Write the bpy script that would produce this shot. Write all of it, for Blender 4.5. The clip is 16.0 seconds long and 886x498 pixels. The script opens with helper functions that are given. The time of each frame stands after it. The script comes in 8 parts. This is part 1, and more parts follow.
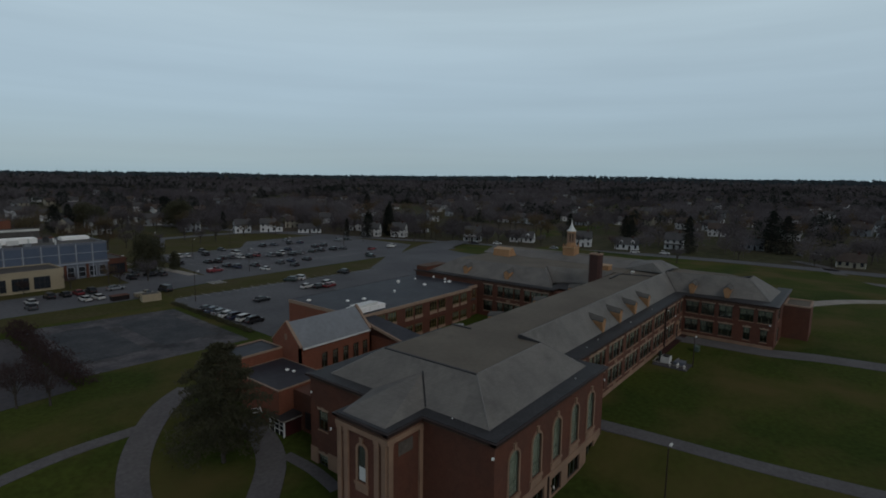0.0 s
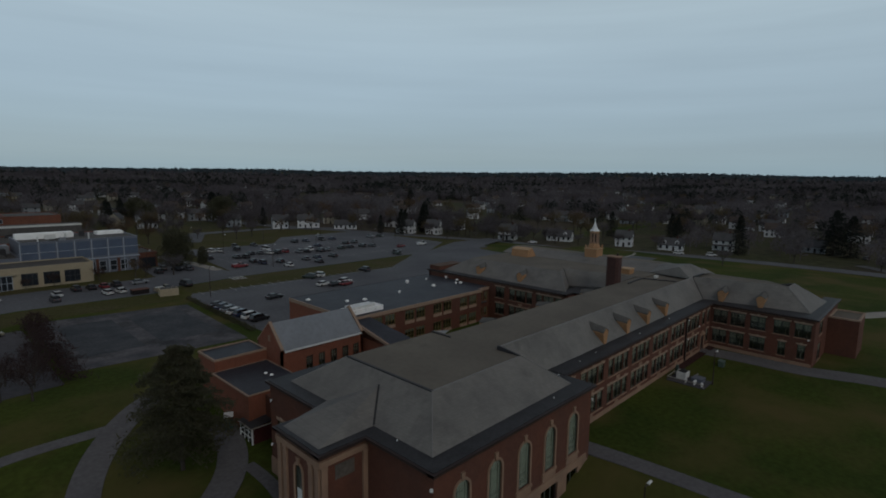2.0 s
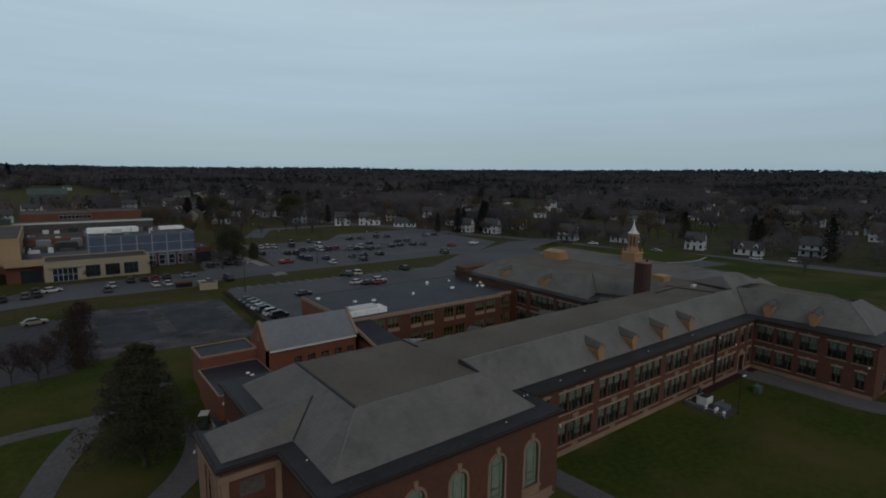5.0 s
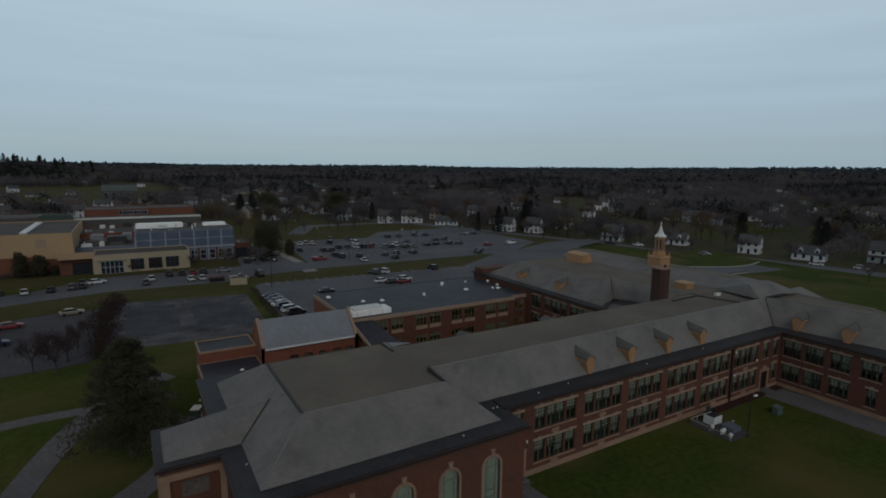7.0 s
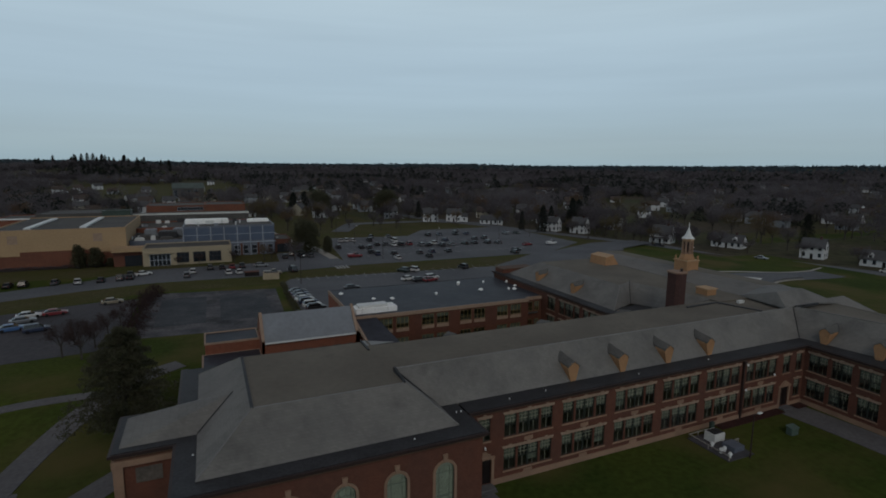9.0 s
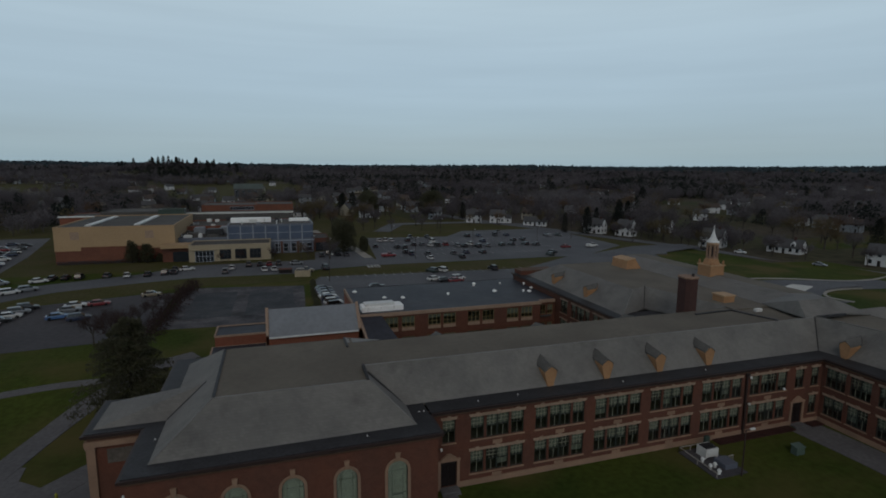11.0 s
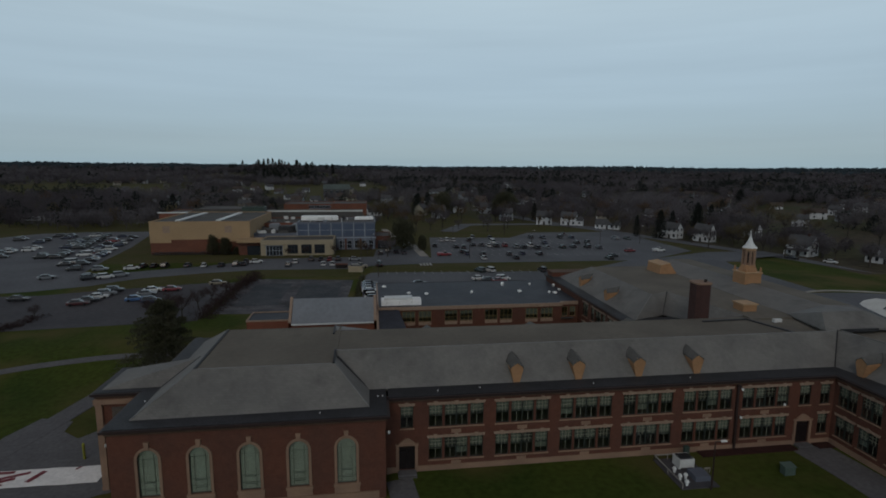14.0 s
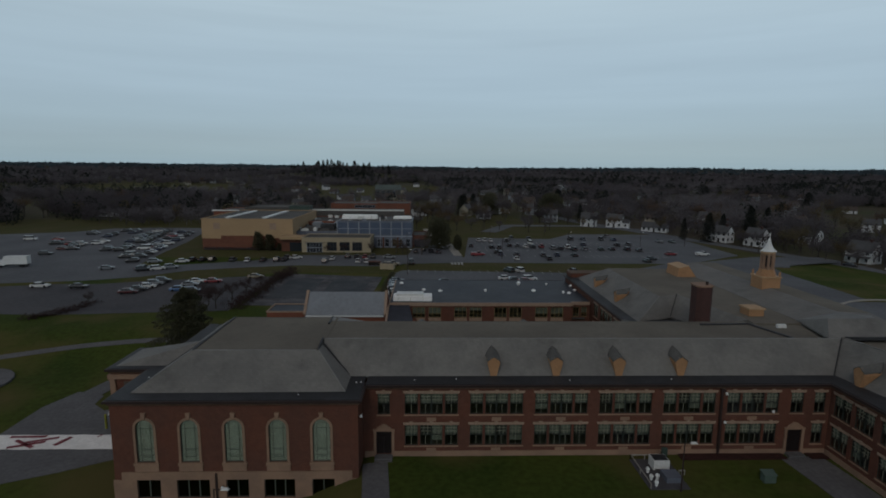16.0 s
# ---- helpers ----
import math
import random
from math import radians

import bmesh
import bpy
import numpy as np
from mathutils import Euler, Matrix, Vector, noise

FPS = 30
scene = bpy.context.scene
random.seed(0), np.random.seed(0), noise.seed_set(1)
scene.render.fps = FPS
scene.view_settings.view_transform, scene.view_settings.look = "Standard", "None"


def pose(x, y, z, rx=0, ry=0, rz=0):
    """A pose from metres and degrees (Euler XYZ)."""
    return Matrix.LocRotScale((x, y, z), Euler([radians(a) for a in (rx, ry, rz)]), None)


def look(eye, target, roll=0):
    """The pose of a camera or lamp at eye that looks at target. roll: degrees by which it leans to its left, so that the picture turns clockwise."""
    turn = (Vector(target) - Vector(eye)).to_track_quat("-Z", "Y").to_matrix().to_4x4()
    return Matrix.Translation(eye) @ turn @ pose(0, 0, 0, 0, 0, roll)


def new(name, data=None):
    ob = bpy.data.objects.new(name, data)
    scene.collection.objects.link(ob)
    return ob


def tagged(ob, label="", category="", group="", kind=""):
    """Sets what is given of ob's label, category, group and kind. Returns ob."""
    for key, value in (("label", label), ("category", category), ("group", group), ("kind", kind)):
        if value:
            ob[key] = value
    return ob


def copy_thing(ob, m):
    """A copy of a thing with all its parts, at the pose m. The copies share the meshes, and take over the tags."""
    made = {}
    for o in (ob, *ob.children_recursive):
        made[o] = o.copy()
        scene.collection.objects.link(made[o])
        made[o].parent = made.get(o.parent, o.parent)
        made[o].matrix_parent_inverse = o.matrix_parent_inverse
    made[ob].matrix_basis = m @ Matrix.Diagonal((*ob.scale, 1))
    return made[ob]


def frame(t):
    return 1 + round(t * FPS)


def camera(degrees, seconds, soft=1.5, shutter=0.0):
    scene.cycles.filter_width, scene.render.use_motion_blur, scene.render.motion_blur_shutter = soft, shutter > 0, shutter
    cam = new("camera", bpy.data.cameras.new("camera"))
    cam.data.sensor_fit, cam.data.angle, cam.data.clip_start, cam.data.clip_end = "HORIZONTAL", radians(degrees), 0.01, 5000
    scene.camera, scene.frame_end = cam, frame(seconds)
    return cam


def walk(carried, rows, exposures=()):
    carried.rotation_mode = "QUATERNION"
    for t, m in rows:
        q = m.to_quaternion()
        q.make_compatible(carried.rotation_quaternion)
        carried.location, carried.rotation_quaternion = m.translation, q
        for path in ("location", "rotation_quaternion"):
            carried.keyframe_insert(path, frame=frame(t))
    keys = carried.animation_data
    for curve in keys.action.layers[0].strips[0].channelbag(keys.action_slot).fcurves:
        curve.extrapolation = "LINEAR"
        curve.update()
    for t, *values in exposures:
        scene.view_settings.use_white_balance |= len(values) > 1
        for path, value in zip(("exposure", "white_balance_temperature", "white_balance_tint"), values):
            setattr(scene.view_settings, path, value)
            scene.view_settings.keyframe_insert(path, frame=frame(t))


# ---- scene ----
cam = camera(80.0, 16.0, soft=1.8)
METRES, EYE, TILT, LEAN, TURN = 78.0, 32.7, 0.0, 0.0, -51.6
ROWS = [
    (0.0, 0.0, 0.0, 0.0, 0.1, -7.54, -0.73),
    (0.5, 0.0291, 0.02, 0.0008, 1.35, -7.6, -0.74),
    (1.0, 0.0585, 0.0381, 0.0028, 2.7, -7.7, -0.64),
    (1.5, 0.0913, 0.0584, 0.0024, 4.26, -7.86, -0.68),
    (2.0, 0.1211, 0.0764, 0.0007, 5.71, -7.98, -0.75),
    (2.5, 0.1485, 0.0922, -0.0012, 7.11, -8.03, -0.79),
    (3.0, 0.1773, 0.1089, -0.0028, 8.61, -8.1, -0.71),
    (3.5, 0.206, 0.1248, -0.0032, 10.09, -8.12, -0.73),
    (4.0, 0.2326, 0.1396, -0.0028, 11.53, -8.13, -0.66),
    (6.5, 0.3679, 0.2177, 0.0081, 19.42, -8.6, -0.58),
    (7.0, 0.3933, 0.2321, 0.0078, 20.89, -8.63, -0.59),
    (7.5, 0.4206, 0.2477, 0.0076, 22.5, -8.69, -0.61),
    (8.0, 0.4494, 0.2646, 0.0078, 24.23, -8.75, -0.56),
    (8.5, 0.4739, 0.2799, 0.0077, 25.76, -8.81, -0.56),
    (9.0, 0.5007, 0.2961, 0.0074, 27.47, -8.83, -0.55),
    (11.5, 0.6304, 0.3722, 0.0059, 35.48, -8.76, -0.41),
    (12.0, 0.6573, 0.3861, 0.0068, 37.19, -8.8, -0.41),
    (12.5, 0.6826, 0.3989, 0.0063, 38.77, -8.83, -0.41),
    (13.0, 0.7101, 0.4124, 0.0064, 40.49, -8.81, -0.41),
    (13.5, 0.7375, 0.4258, 0.0054, 42.18, -8.79, -0.43),
    (14.0, 0.7632, 0.4383, 0.0049, 43.79, -8.65, -0.41),
    (14.5, 0.7915, 0.4514, 0.0056, 45.53, -8.53, -0.32),
    (15.0, 0.8207, 0.4653, 0.0053, 47.11, -8.57, -0.5),
    (15.5, 0.8435, 0.48, 0.0039, 48.6, -8.54, -0.55),
    (16.0, 0.8642, 0.4989, 0.003, 50.03, -8.58, -0.52),
]
walk(cam, [(t, pose(0, 0, EYE, TILT, LEAN, TURN) @ pose(METRES * x, METRES * y, METRES * z, 90 + pitch, roll, yaw)) for t, x, y, z, yaw, pitch, roll in ROWS],
     exposures=[(0.0, 0.0), (0.5, -0.1), (2.5, -0.1), (3.0, 0.0), (6.5, 0.04), (12.5, 0.04), (16.0, 0.01)])

# ---- world and light: heavy overcast near dusk ----
world = bpy.data.worlds.new("overcast_sky")
scene.world = world
world.use_nodes = True
wn, wl = world.node_tree.nodes, world.node_tree.links
wn.clear()
w_out = wn.new("ShaderNodeOutputWorld")
w_bg = wn.new("ShaderNodeBackground")
w_co = wn.new("ShaderNodeTexCoord")
w_sep = wn.new("ShaderNodeSeparateXYZ")
w_ramp = wn.new("ShaderNodeValToRGB")
w_map = wn.new("ShaderNodeMapping")
w_noise = wn.new("ShaderNodeTexNoise")
w_nr = wn.new("ShaderNodeMapRange")
w_mul = wn.new("ShaderNodeMix")
w_sky = wn.new("ShaderNodeTexSky")
w_mix = wn.new("ShaderNodeMix")
SUN_EL, SUN_AZ = radians(40), radians(198)
w_sky.sky_type, w_sky.sun_disc, w_sky.sun_elevation, w_sky.sun_rotation = "NISHITA", False, SUN_EL, SUN_AZ
wl.new(w_co.outputs["Generated"], w_sep.inputs[0])
wl.new(w_sep.outputs["Z"], w_ramp.inputs[0])
r = w_ramp.color_ramp
r.elements[0].position, r.elements[0].color = 0.0, (0.226, 0.336, 0.410, 1)
r.elements[1].position, r.elements[1].color = 1.0, (0.058, 0.055, 0.057, 1)
for p, c in ((0.02, (0.213, 0.312, 0.384, 1)), (0.05, (0.223, 0.307, 0.377, 1)), (0.12, (0.289, 0.375, 0.439, 1)), (0.28, (0.385, 0.480, 0.525, 1)), (0.5, (0.132, 0.136, 0.139, 1))):
    e = r.elements.new(p)
    e.color = c
w_map.inputs["Scale"].default_value = (1.2, 1.2, 19.0)
wl.new(w_co.outputs["Generated"], w_map.inputs["Vector"])
wl.new(w_map.outputs["Vector"], w_noise.inputs["Vector"])
w_noise.inputs["Scale"].default_value, w_noise.inputs["Detail"].default_value = 1.7, 5.0
wl.new(w_noise.outputs["Fac"], w_nr.inputs["Value"])
w_nr.inputs["From Min"].default_value, w_nr.inputs["From Max"].default_value = 0.3, 0.7
w_nr.inputs["To Min"].default_value, w_nr.inputs["To Max"].default_value = 0.955, 1.045
w_mul.data_type, w_mul.blend_type = "RGBA", "MULTIPLY"
w_mul.inputs["Factor"].default_value = 1.0
wl.new(w_ramp.outputs["Color"], w_mul.inputs[6])
wl.new(w_nr.outputs["Result"], w_mul.inputs[7])
w_mix.data_type = "RGBA"
w_mix.inputs["Factor"].default_value = 0.02
wl.new(w_mul.outputs[2], w_mix.inputs[6])
wl.new(w_sky.outputs["Color"], w_mix.inputs[7])
wl.new(w_mix.outputs[2], w_bg.inputs["Color"])
w_bg.inputs["Strength"].default_value = 1.0
wl.new(w_bg.outputs[0], w_out.inputs[0])
sun = new("sun", bpy.data.lights.new("sun", "SUN"))
sun.data.energy, sun.data.angle, sun.data.color = 0.44, radians(25), (1.0, 0.92, 0.82)
sun.matrix_world = look((0, 0, 300), (300 * math.sin(SUN_AZ) * -math.cos(SUN_EL), 300 * math.cos(SUN_AZ) * -math.cos(SUN_EL), 300 - 300 * math.sin(SUN_EL)))
scene.view_settings.exposure = 0.0


# ---- materials ----
def mat(name, colour, rough=0.8, metal=0.0, vary=0.25, scale=0.6, fine=12.0, bump=0.15, second=None, island=0.0, spec=0.3):
    """A surface with variation at two scales; second: a colour that shows in large soft patches."""
    m = bpy.data.materials.new(name)
    m.use_nodes = True
    n, l = m.node_tree.nodes, m.node_tree.links
    b = n["Principled BSDF"]
    b.inputs["Roughness"].default_value, b.inputs["Metallic"].default_value = rough, metal
    b.inputs["Specular IOR Level"].default_value = spec
    geo = n.new("ShaderNodeNewGeometry")
    big, small = n.new("ShaderNodeTexNoise"), n.new("ShaderNodeTexNoise")
    big.inputs["Scale"].default_value, big.inputs["Detail"].default_value = scale, 4
    small.inputs["Scale"].default_value, small.inputs["Detail"].default_value = fine, 3
    l.new(geo.outputs["Position"], big.inputs["Vector"])
    l.new(geo.outputs["Position"], small.inputs["Vector"])
    mix = n.new("ShaderNodeMix")
    mix.data_type = "RGBA"
    c2 = second or tuple(c * (1 - vary) for c in colour)
    mix.inputs[6].default_value, mix.inputs[7].default_value = (*colour, 1), (*c2, 1)
    mr = n.new("ShaderNodeMapRange")
    mr.inputs["From Min"].default_value, mr.inputs["From Max"].default_value = 0.38, 0.62
    l.new(big.outputs["Fac"], mr.inputs["Value"])
    l.new(mr.outputs["Result"], mix.inputs["Factor"])
    mul = n.new("ShaderNodeMix")
    mul.data_type, mul.blend_type = "RGBA", "MULTIPLY"
    mul.inputs["Factor"].default_value = 1
    mr2 = n.new("ShaderNodeMapRange")
    mr2.inputs["From Min"].default_value, mr2.inputs["From Max"].default_value = 0.3, 0.7
    mr2.inputs["To Min"].default_value, mr2.inputs["To Max"].default_value = 1 - vary, 1 + vary
    l.new(small.outputs["Fac"], mr2.inputs["Value"])
    l.new(mix.outputs[2], mul.inputs[6])
    l.new(mr2.outputs["Result"], mul.inputs[7])
    last = mul.outputs[2]
    if island:
        mi = n.new("ShaderNodeMix")
        mi.data_type, mi.blend_type = "RGBA", "MULTIPLY"
        mi.inputs["Factor"].default_value = 1
        mr3 = n.new("ShaderNodeMapRange")
        mr3.inputs["To Min"].default_value, mr3.inputs["To Max"].default_value = 1 - island, 1 + island
        l.new(geo.outputs["Random Per Island"], mr3.inputs["Value"])
        l.new(last, mi.inputs[6])
        l.new(mr3.outputs["Result"], mi.inputs[7])
        last = mi.outputs[2]
    l.new(last, b.inputs["Base Color"])
    if bump:
        bp = n.new("ShaderNodeBump")
        bp.inputs["Strength"].default_value, bp.inputs["Distance"].default_value = bump, 0.05
        l.new(small.outputs["Fac"], bp.inputs["Height"])
        l.new(bp.outputs["Normal"], b.inputs["Normal"])
    return m


def coursed(name, colour, joint, width, height, rough=0.85, vary=0.2, stain=None, spread=0.12):
    """Brick or slate courses: each piece a little different, with stains at a large scale."""
    m = mat(name, colour, rough, vary=vary * 0.4, scale=0.25, fine=1.6, bump=0, second=stain)
    n, l = m.node_tree.nodes, m.node_tree.links
    b = n["Principled BSDF"]
    src = b.inputs["Base Color"].links[0].from_socket
    geo = n.new("ShaderNodeNewGeometry")
    sep, com, add = n.new("ShaderNodeSeparateXYZ"), n.new("ShaderNodeCombineXYZ"), n.new("ShaderNodeMath")
    l.new(geo.outputs["Position"], sep.inputs[0])
    l.new(sep.outputs["X"], add.inputs[0])
    l.new(sep.outputs["Y"], add.inputs[1])
    l.new(add.outputs[0], com.inputs["X"])
    l.new(sep.outputs["Z"], com.inputs["Y"])
    br = n.new("ShaderNodeTexBrick")
    l.new(com.outputs[0], br.inputs["Vector"])
    br.inputs["Scale"].default_value = 1.0
    br.inputs["Brick Width"].default_value, br.inputs["Row Height"].default_value = width, height
    br.inputs["Mortar Size"].default_value = height * 0.09
    br.inputs["Color1"].default_value, br.inputs["Color2"].default_value = (1 - spread,) * 3 + (1,), (1 + spread,) * 3 + (1,)
    br.inputs["Mortar"].default_value = (*joint, 1)
    mul = n.new("ShaderNodeMix")
    mul.data_type, mul.blend_type = "RGBA", "MULTIPLY"
    mul.inputs["Factor"].default_value = 1
    l.new(src, mul.inputs[6])
    l.new(br.outputs["Color"], mul.inputs[7])
    l.new(mul.outputs[2], b.inputs["Base Color"])
    bp = n.new("ShaderNodeBump")
    bp.inputs["Strength"].default_value, bp.inputs["Distance"].default_value, bp.invert = 0.4, 0.01, True
    l.new(br.outputs["Fac"], bp.inputs["Height"])
    l.new(bp.outputs["Normal"], b.inputs["Normal"])
    return m


def glass(name, tint):
    """A pane: see-through with a gloss that grows at a slant."""
    m = bpy.data.materials.new(name)
    m.use_nodes = True
    n, l = m.node_tree.nodes, m.node_tree.links
    n.clear()
    out, mix, tr, gl, fr, pw, ad = (n.new("ShaderNode" + k) for k in ("OutputMaterial", "MixShader", "BsdfTransparent", "BsdfGlossy", "LayerWeight", "Math", "MapRange"))
    tr.inputs["Color"].default_value = (*tint, 1)
    gl.inputs["Roughness"].default_value = 0.03
    fr.inputs["Blend"].default_value = 0.5
    pw.operation, pw.inputs[1].default_value = "POWER", 4.0
    ad.inputs["To Min"].default_value, ad.inputs["To Max"].default_value = 0.05, 0.7
    l.new(fr.outputs["Facing"], pw.inputs[0])
    l.new(pw.outputs[0], ad.inputs["Value"])
    l.new(ad.outputs[0], mix.inputs[0])
    l.new(tr.outputs[0], mix.inputs[1])
    l.new(gl.outputs[0], mix.inputs[2])
    l.new(mix.outputs[0], out.inputs[0])
    return m


M_BRICK = coursed("red_brick", (0.108, 0.040, 0.025), (1.15, 1.35, 1.4), 0.21, 0.075, stain=(0.092, 0.038, 0.026))
M_BRICK_O = coursed("orange_brick", (0.190, 0.064, 0.037), (1.1, 1.35, 1.5), 0.21, 0.075, stain=(0.170, 0.062, 0.037))
M_BRICK_D = coursed("dark_brick", (0.066, 0.030, 0.026), (1.1, 1.3, 1.4), 0.21, 0.075, stain=(0.055, 0.026, 0.022))
M_STONE = mat("limestone", (0.265, 0.168, 0.115), 0.85, vary=0.07, scale=0.4, fine=5, second=(0.215, 0.138, 0.097))
M_SLATE = coursed("grey_slate", (0.136, 0.131, 0.123), (0.9, 0.9, 0.9), 0.3, 0.17, rough=0.7, vary=0.13, stain=(0.166, 0.159, 0.147), spread=0.065)
def blotched(m, scale, low, high, dark):
    """Adds dark weathered blotches of their own shape to a surface."""
    n, l = m.node_tree.nodes, m.node_tree.links
    b = n["Principled BSDF"]
    src = b.inputs["Base Color"].links[0].from_socket
    geo, nz, mr, mix = n.new("ShaderNodeNewGeometry"), n.new("ShaderNodeTexNoise"), n.new("ShaderNodeMapRange"), n.new("ShaderNodeMix")
    nz.inputs["Scale"].default_value, nz.inputs["Detail"].default_value, nz.inputs["Roughness"].default_value = scale, 7, 0.62
    l.new(geo.outputs["Position"], nz.inputs["Vector"])
    l.new(nz.outputs["Fac"], mr.inputs["Value"])
    mr.inputs["From Min"].default_value, mr.inputs["From Max"].default_value = low, high
    mr.inputs["To Min"].default_value, mr.inputs["To Max"].default_value = 1.0, dark
    mix.data_type, mix.blend_type = "RGBA", "MULTIPLY"
    mix.inputs["Factor"].default_value = 1.0
    l.new(src, mix.inputs[6])
    l.new(mr.outputs["Result"], mix.inputs[7])
    l.new(mix.outputs[2], b.inputs["Base Color"])
    return m


blotched(M_SLATE, 0.22, 0.54, 0.70, 0.74)
M_GRAVEL = mat("gravel_roof", (0.120, 0.106, 0.087), 0.95, vary=0.06, scale=0.15, fine=1.6, second=(0.150, 0.134, 0.110))
blotched(M_GRAVEL, 0.30, 0.50, 0.72, 0.78)
# Slate darkened by colour for the shade on the dormers' roof planes.
M_HOODSHADE = mat("shaded_slate_hood", (0.100, 0.097, 0.091), 0.75, vary=0.15, scale=1.0, fine=5)
M_LEAD = mat("dark_roof_band", (0.034, 0.034, 0.037), 0.6, vary=0.3, scale=0.5, fine=4)
M_MEMB = mat("black_membrane", (0.027, 0.029, 0.039), 0.6, vary=0.2, scale=0.12, fine=0.9, second=(0.040, 0.042, 0.052))
M_METAL = mat("grey_metal_roof", (0.195, 0.212, 0.232), 0.5, vary=0.08, scale=0.2, fine=1.5, bump=0.03)
M_TAN = mat("tan_paint", (0.345, 0.190, 0.095), 0.7, vary=0.12, scale=0.7, fine=5)
# Lit copy of the tan paint: light on upper parts put into the colour.
M_TANLIT = mat("tan_paint_lit", (0.42, 0.275, 0.155), 0.7, vary=0.12, scale=0.7, fine=5)
M_COPING = mat("cream_coping", (0.30, 0.212, 0.155), 0.8, vary=0.12, scale=1.0, fine=6)
M_WHITE = mat("white_paint", (0.62, 0.63, 0.62), 0.6, vary=0.08, scale=0.6, fine=5)
M_WHITEMET = mat("white_metal", (0.60, 0.60, 0.58), 0.4, vary=0.1, scale=0.8, fine=4)
M_FRAME = mat("dark_green_frame", (0.028, 0.034, 0.030), 0.5, vary=0.15)
M_MUNTIN = mat("pale_frame", (0.235, 0.238, 0.18), 0.6, vary=0.12)
M_TANFRAME = mat("tan_window_frame", (0.19, 0.150, 0.070), 0.6, vary=0.12)
M_BLANK = mat("grey_brown_panel", (0.100, 0.086, 0.074), 0.85, vary=0.2, scale=0.9, fine=4)
M_MUNTDK = mat("grey_frame", (0.07, 0.08, 0.065), 0.6, vary=0.12)
M_BLIND = mat("pale_green_blind", (0.140, 0.148, 0.124), 0.8, vary=0.15, scale=1.2, fine=4)
M_ARCHBLIND = mat("sea_green_shade", (0.30, 0.315, 0.265), 0.8, vary=0.12, scale=0.8, fine=3)
M_GLASS = glass("window_glass", (0.90, 0.94, 0.92))
M_GLASSDK = glass("tinted_glass", (0.30, 0.34, 0.36))
# Dark colour that stands for the shade inside unlit rooms.
M_ROOMSHADE = mat("painted_room_shade", (0.085, 0.085, 0.082), 0.9, vary=0.3)
M_DOOR = mat("dark_red_door", (0.013, 0.009, 0.009), 0.5, vary=0.2)
M_KIOSK = mat("dark_red_panel", (0.045, 0.010, 0.010), 0.6, vary=0.2)
M_FARGLASSK = mat("dark_pane", (0.020, 0.022, 0.025), 0.15, vary=0.1, bump=0, spec=0.5)
M_PIPE = mat("brown_downpipe", (0.034, 0.021, 0.019), 0.5, vary=0.2)
M_ASPH = mat("worn_asphalt", (0.106, 0.109, 0.119), 0.9, vary=0.16, scale=0.05, fine=1.1, second=(0.080, 0.083, 0.093))
M_ASPHD = mat("dark_asphalt", (0.066, 0.062, 0.067), 0.9, vary=0.18, scale=0.05, fine=1.0, second=(0.048, 0.046, 0.052))
M_COURT = mat("court_asphalt", (0.100, 0.095, 0.100), 0.9, vary=0.22, scale=0.16, fine=1.2, second=(0.046, 0.046, 0.053))
blotched(M_COURT, 0.12, 0.50, 0.60, 0.55)
M_COURTD = mat("dark_court_paint", (0.030, 0.034, 0.041), 0.85, vary=0.25, scale=0.2, fine=1.5, second=(0.055, 0.057, 0.062))
M_PATH = mat("path_asphalt", (0.114, 0.110, 0.114), 0.9, vary=0.15, scale=0.3, fine=2)
M_CONC = mat("concrete", (0.30, 0.28, 0.25), 0.9, vary=0.15, scale=0.3, fine=3)
M_LINE = mat("white_line", (0.34, 0.34, 0.33), 0.8, vary=0.3, fine=3)
M_YELLOW = mat("yellow_paint", (0.22, 0.22, 0.03), 0.6)
M_TYRE = mat("tyre_rubber", (0.012, 0.012, 0.013), 0.8)
M_LAMPR = mat("red_lens", (0.14, 0.012, 0.012), 0.3)
M_LAMPW = mat("clear_lens", (0.5, 0.5, 0.48), 0.2)
M_GREEN = mat("green_enamel", (0.040, 0.062, 0.052), 0.5, vary=0.2)
M_BOXGREEN = mat("pale_green_enamel", (0.075, 0.108, 0.092), 0.5, vary=0.15)
M_MULCH = mat("bark_mulch", (0.040, 0.013, 0.010), 0.95, vary=0.35, scale=1.5, fine=9)
def leafy(m, amount=0.45):
    """Thin twigs and needles let some light through."""
    n, l = m.node_tree.nodes, m.node_tree.links
    b, out = n["Principled BSDF"], n["Material Output"]
    tl, mx = n.new("ShaderNodeBsdfTranslucent"), n.new("ShaderNodeMixShader")
    l.new(b.inputs["Base Color"].links[0].from_socket, tl.inputs["Color"])
    mx.inputs[0].default_value = amount
    l.new(b.outputs[0], mx.inputs[1])
    l.new(tl.outputs[0], mx.inputs[2])
    l.new(mx.outputs[0], out.inputs["Surface"])
    return m


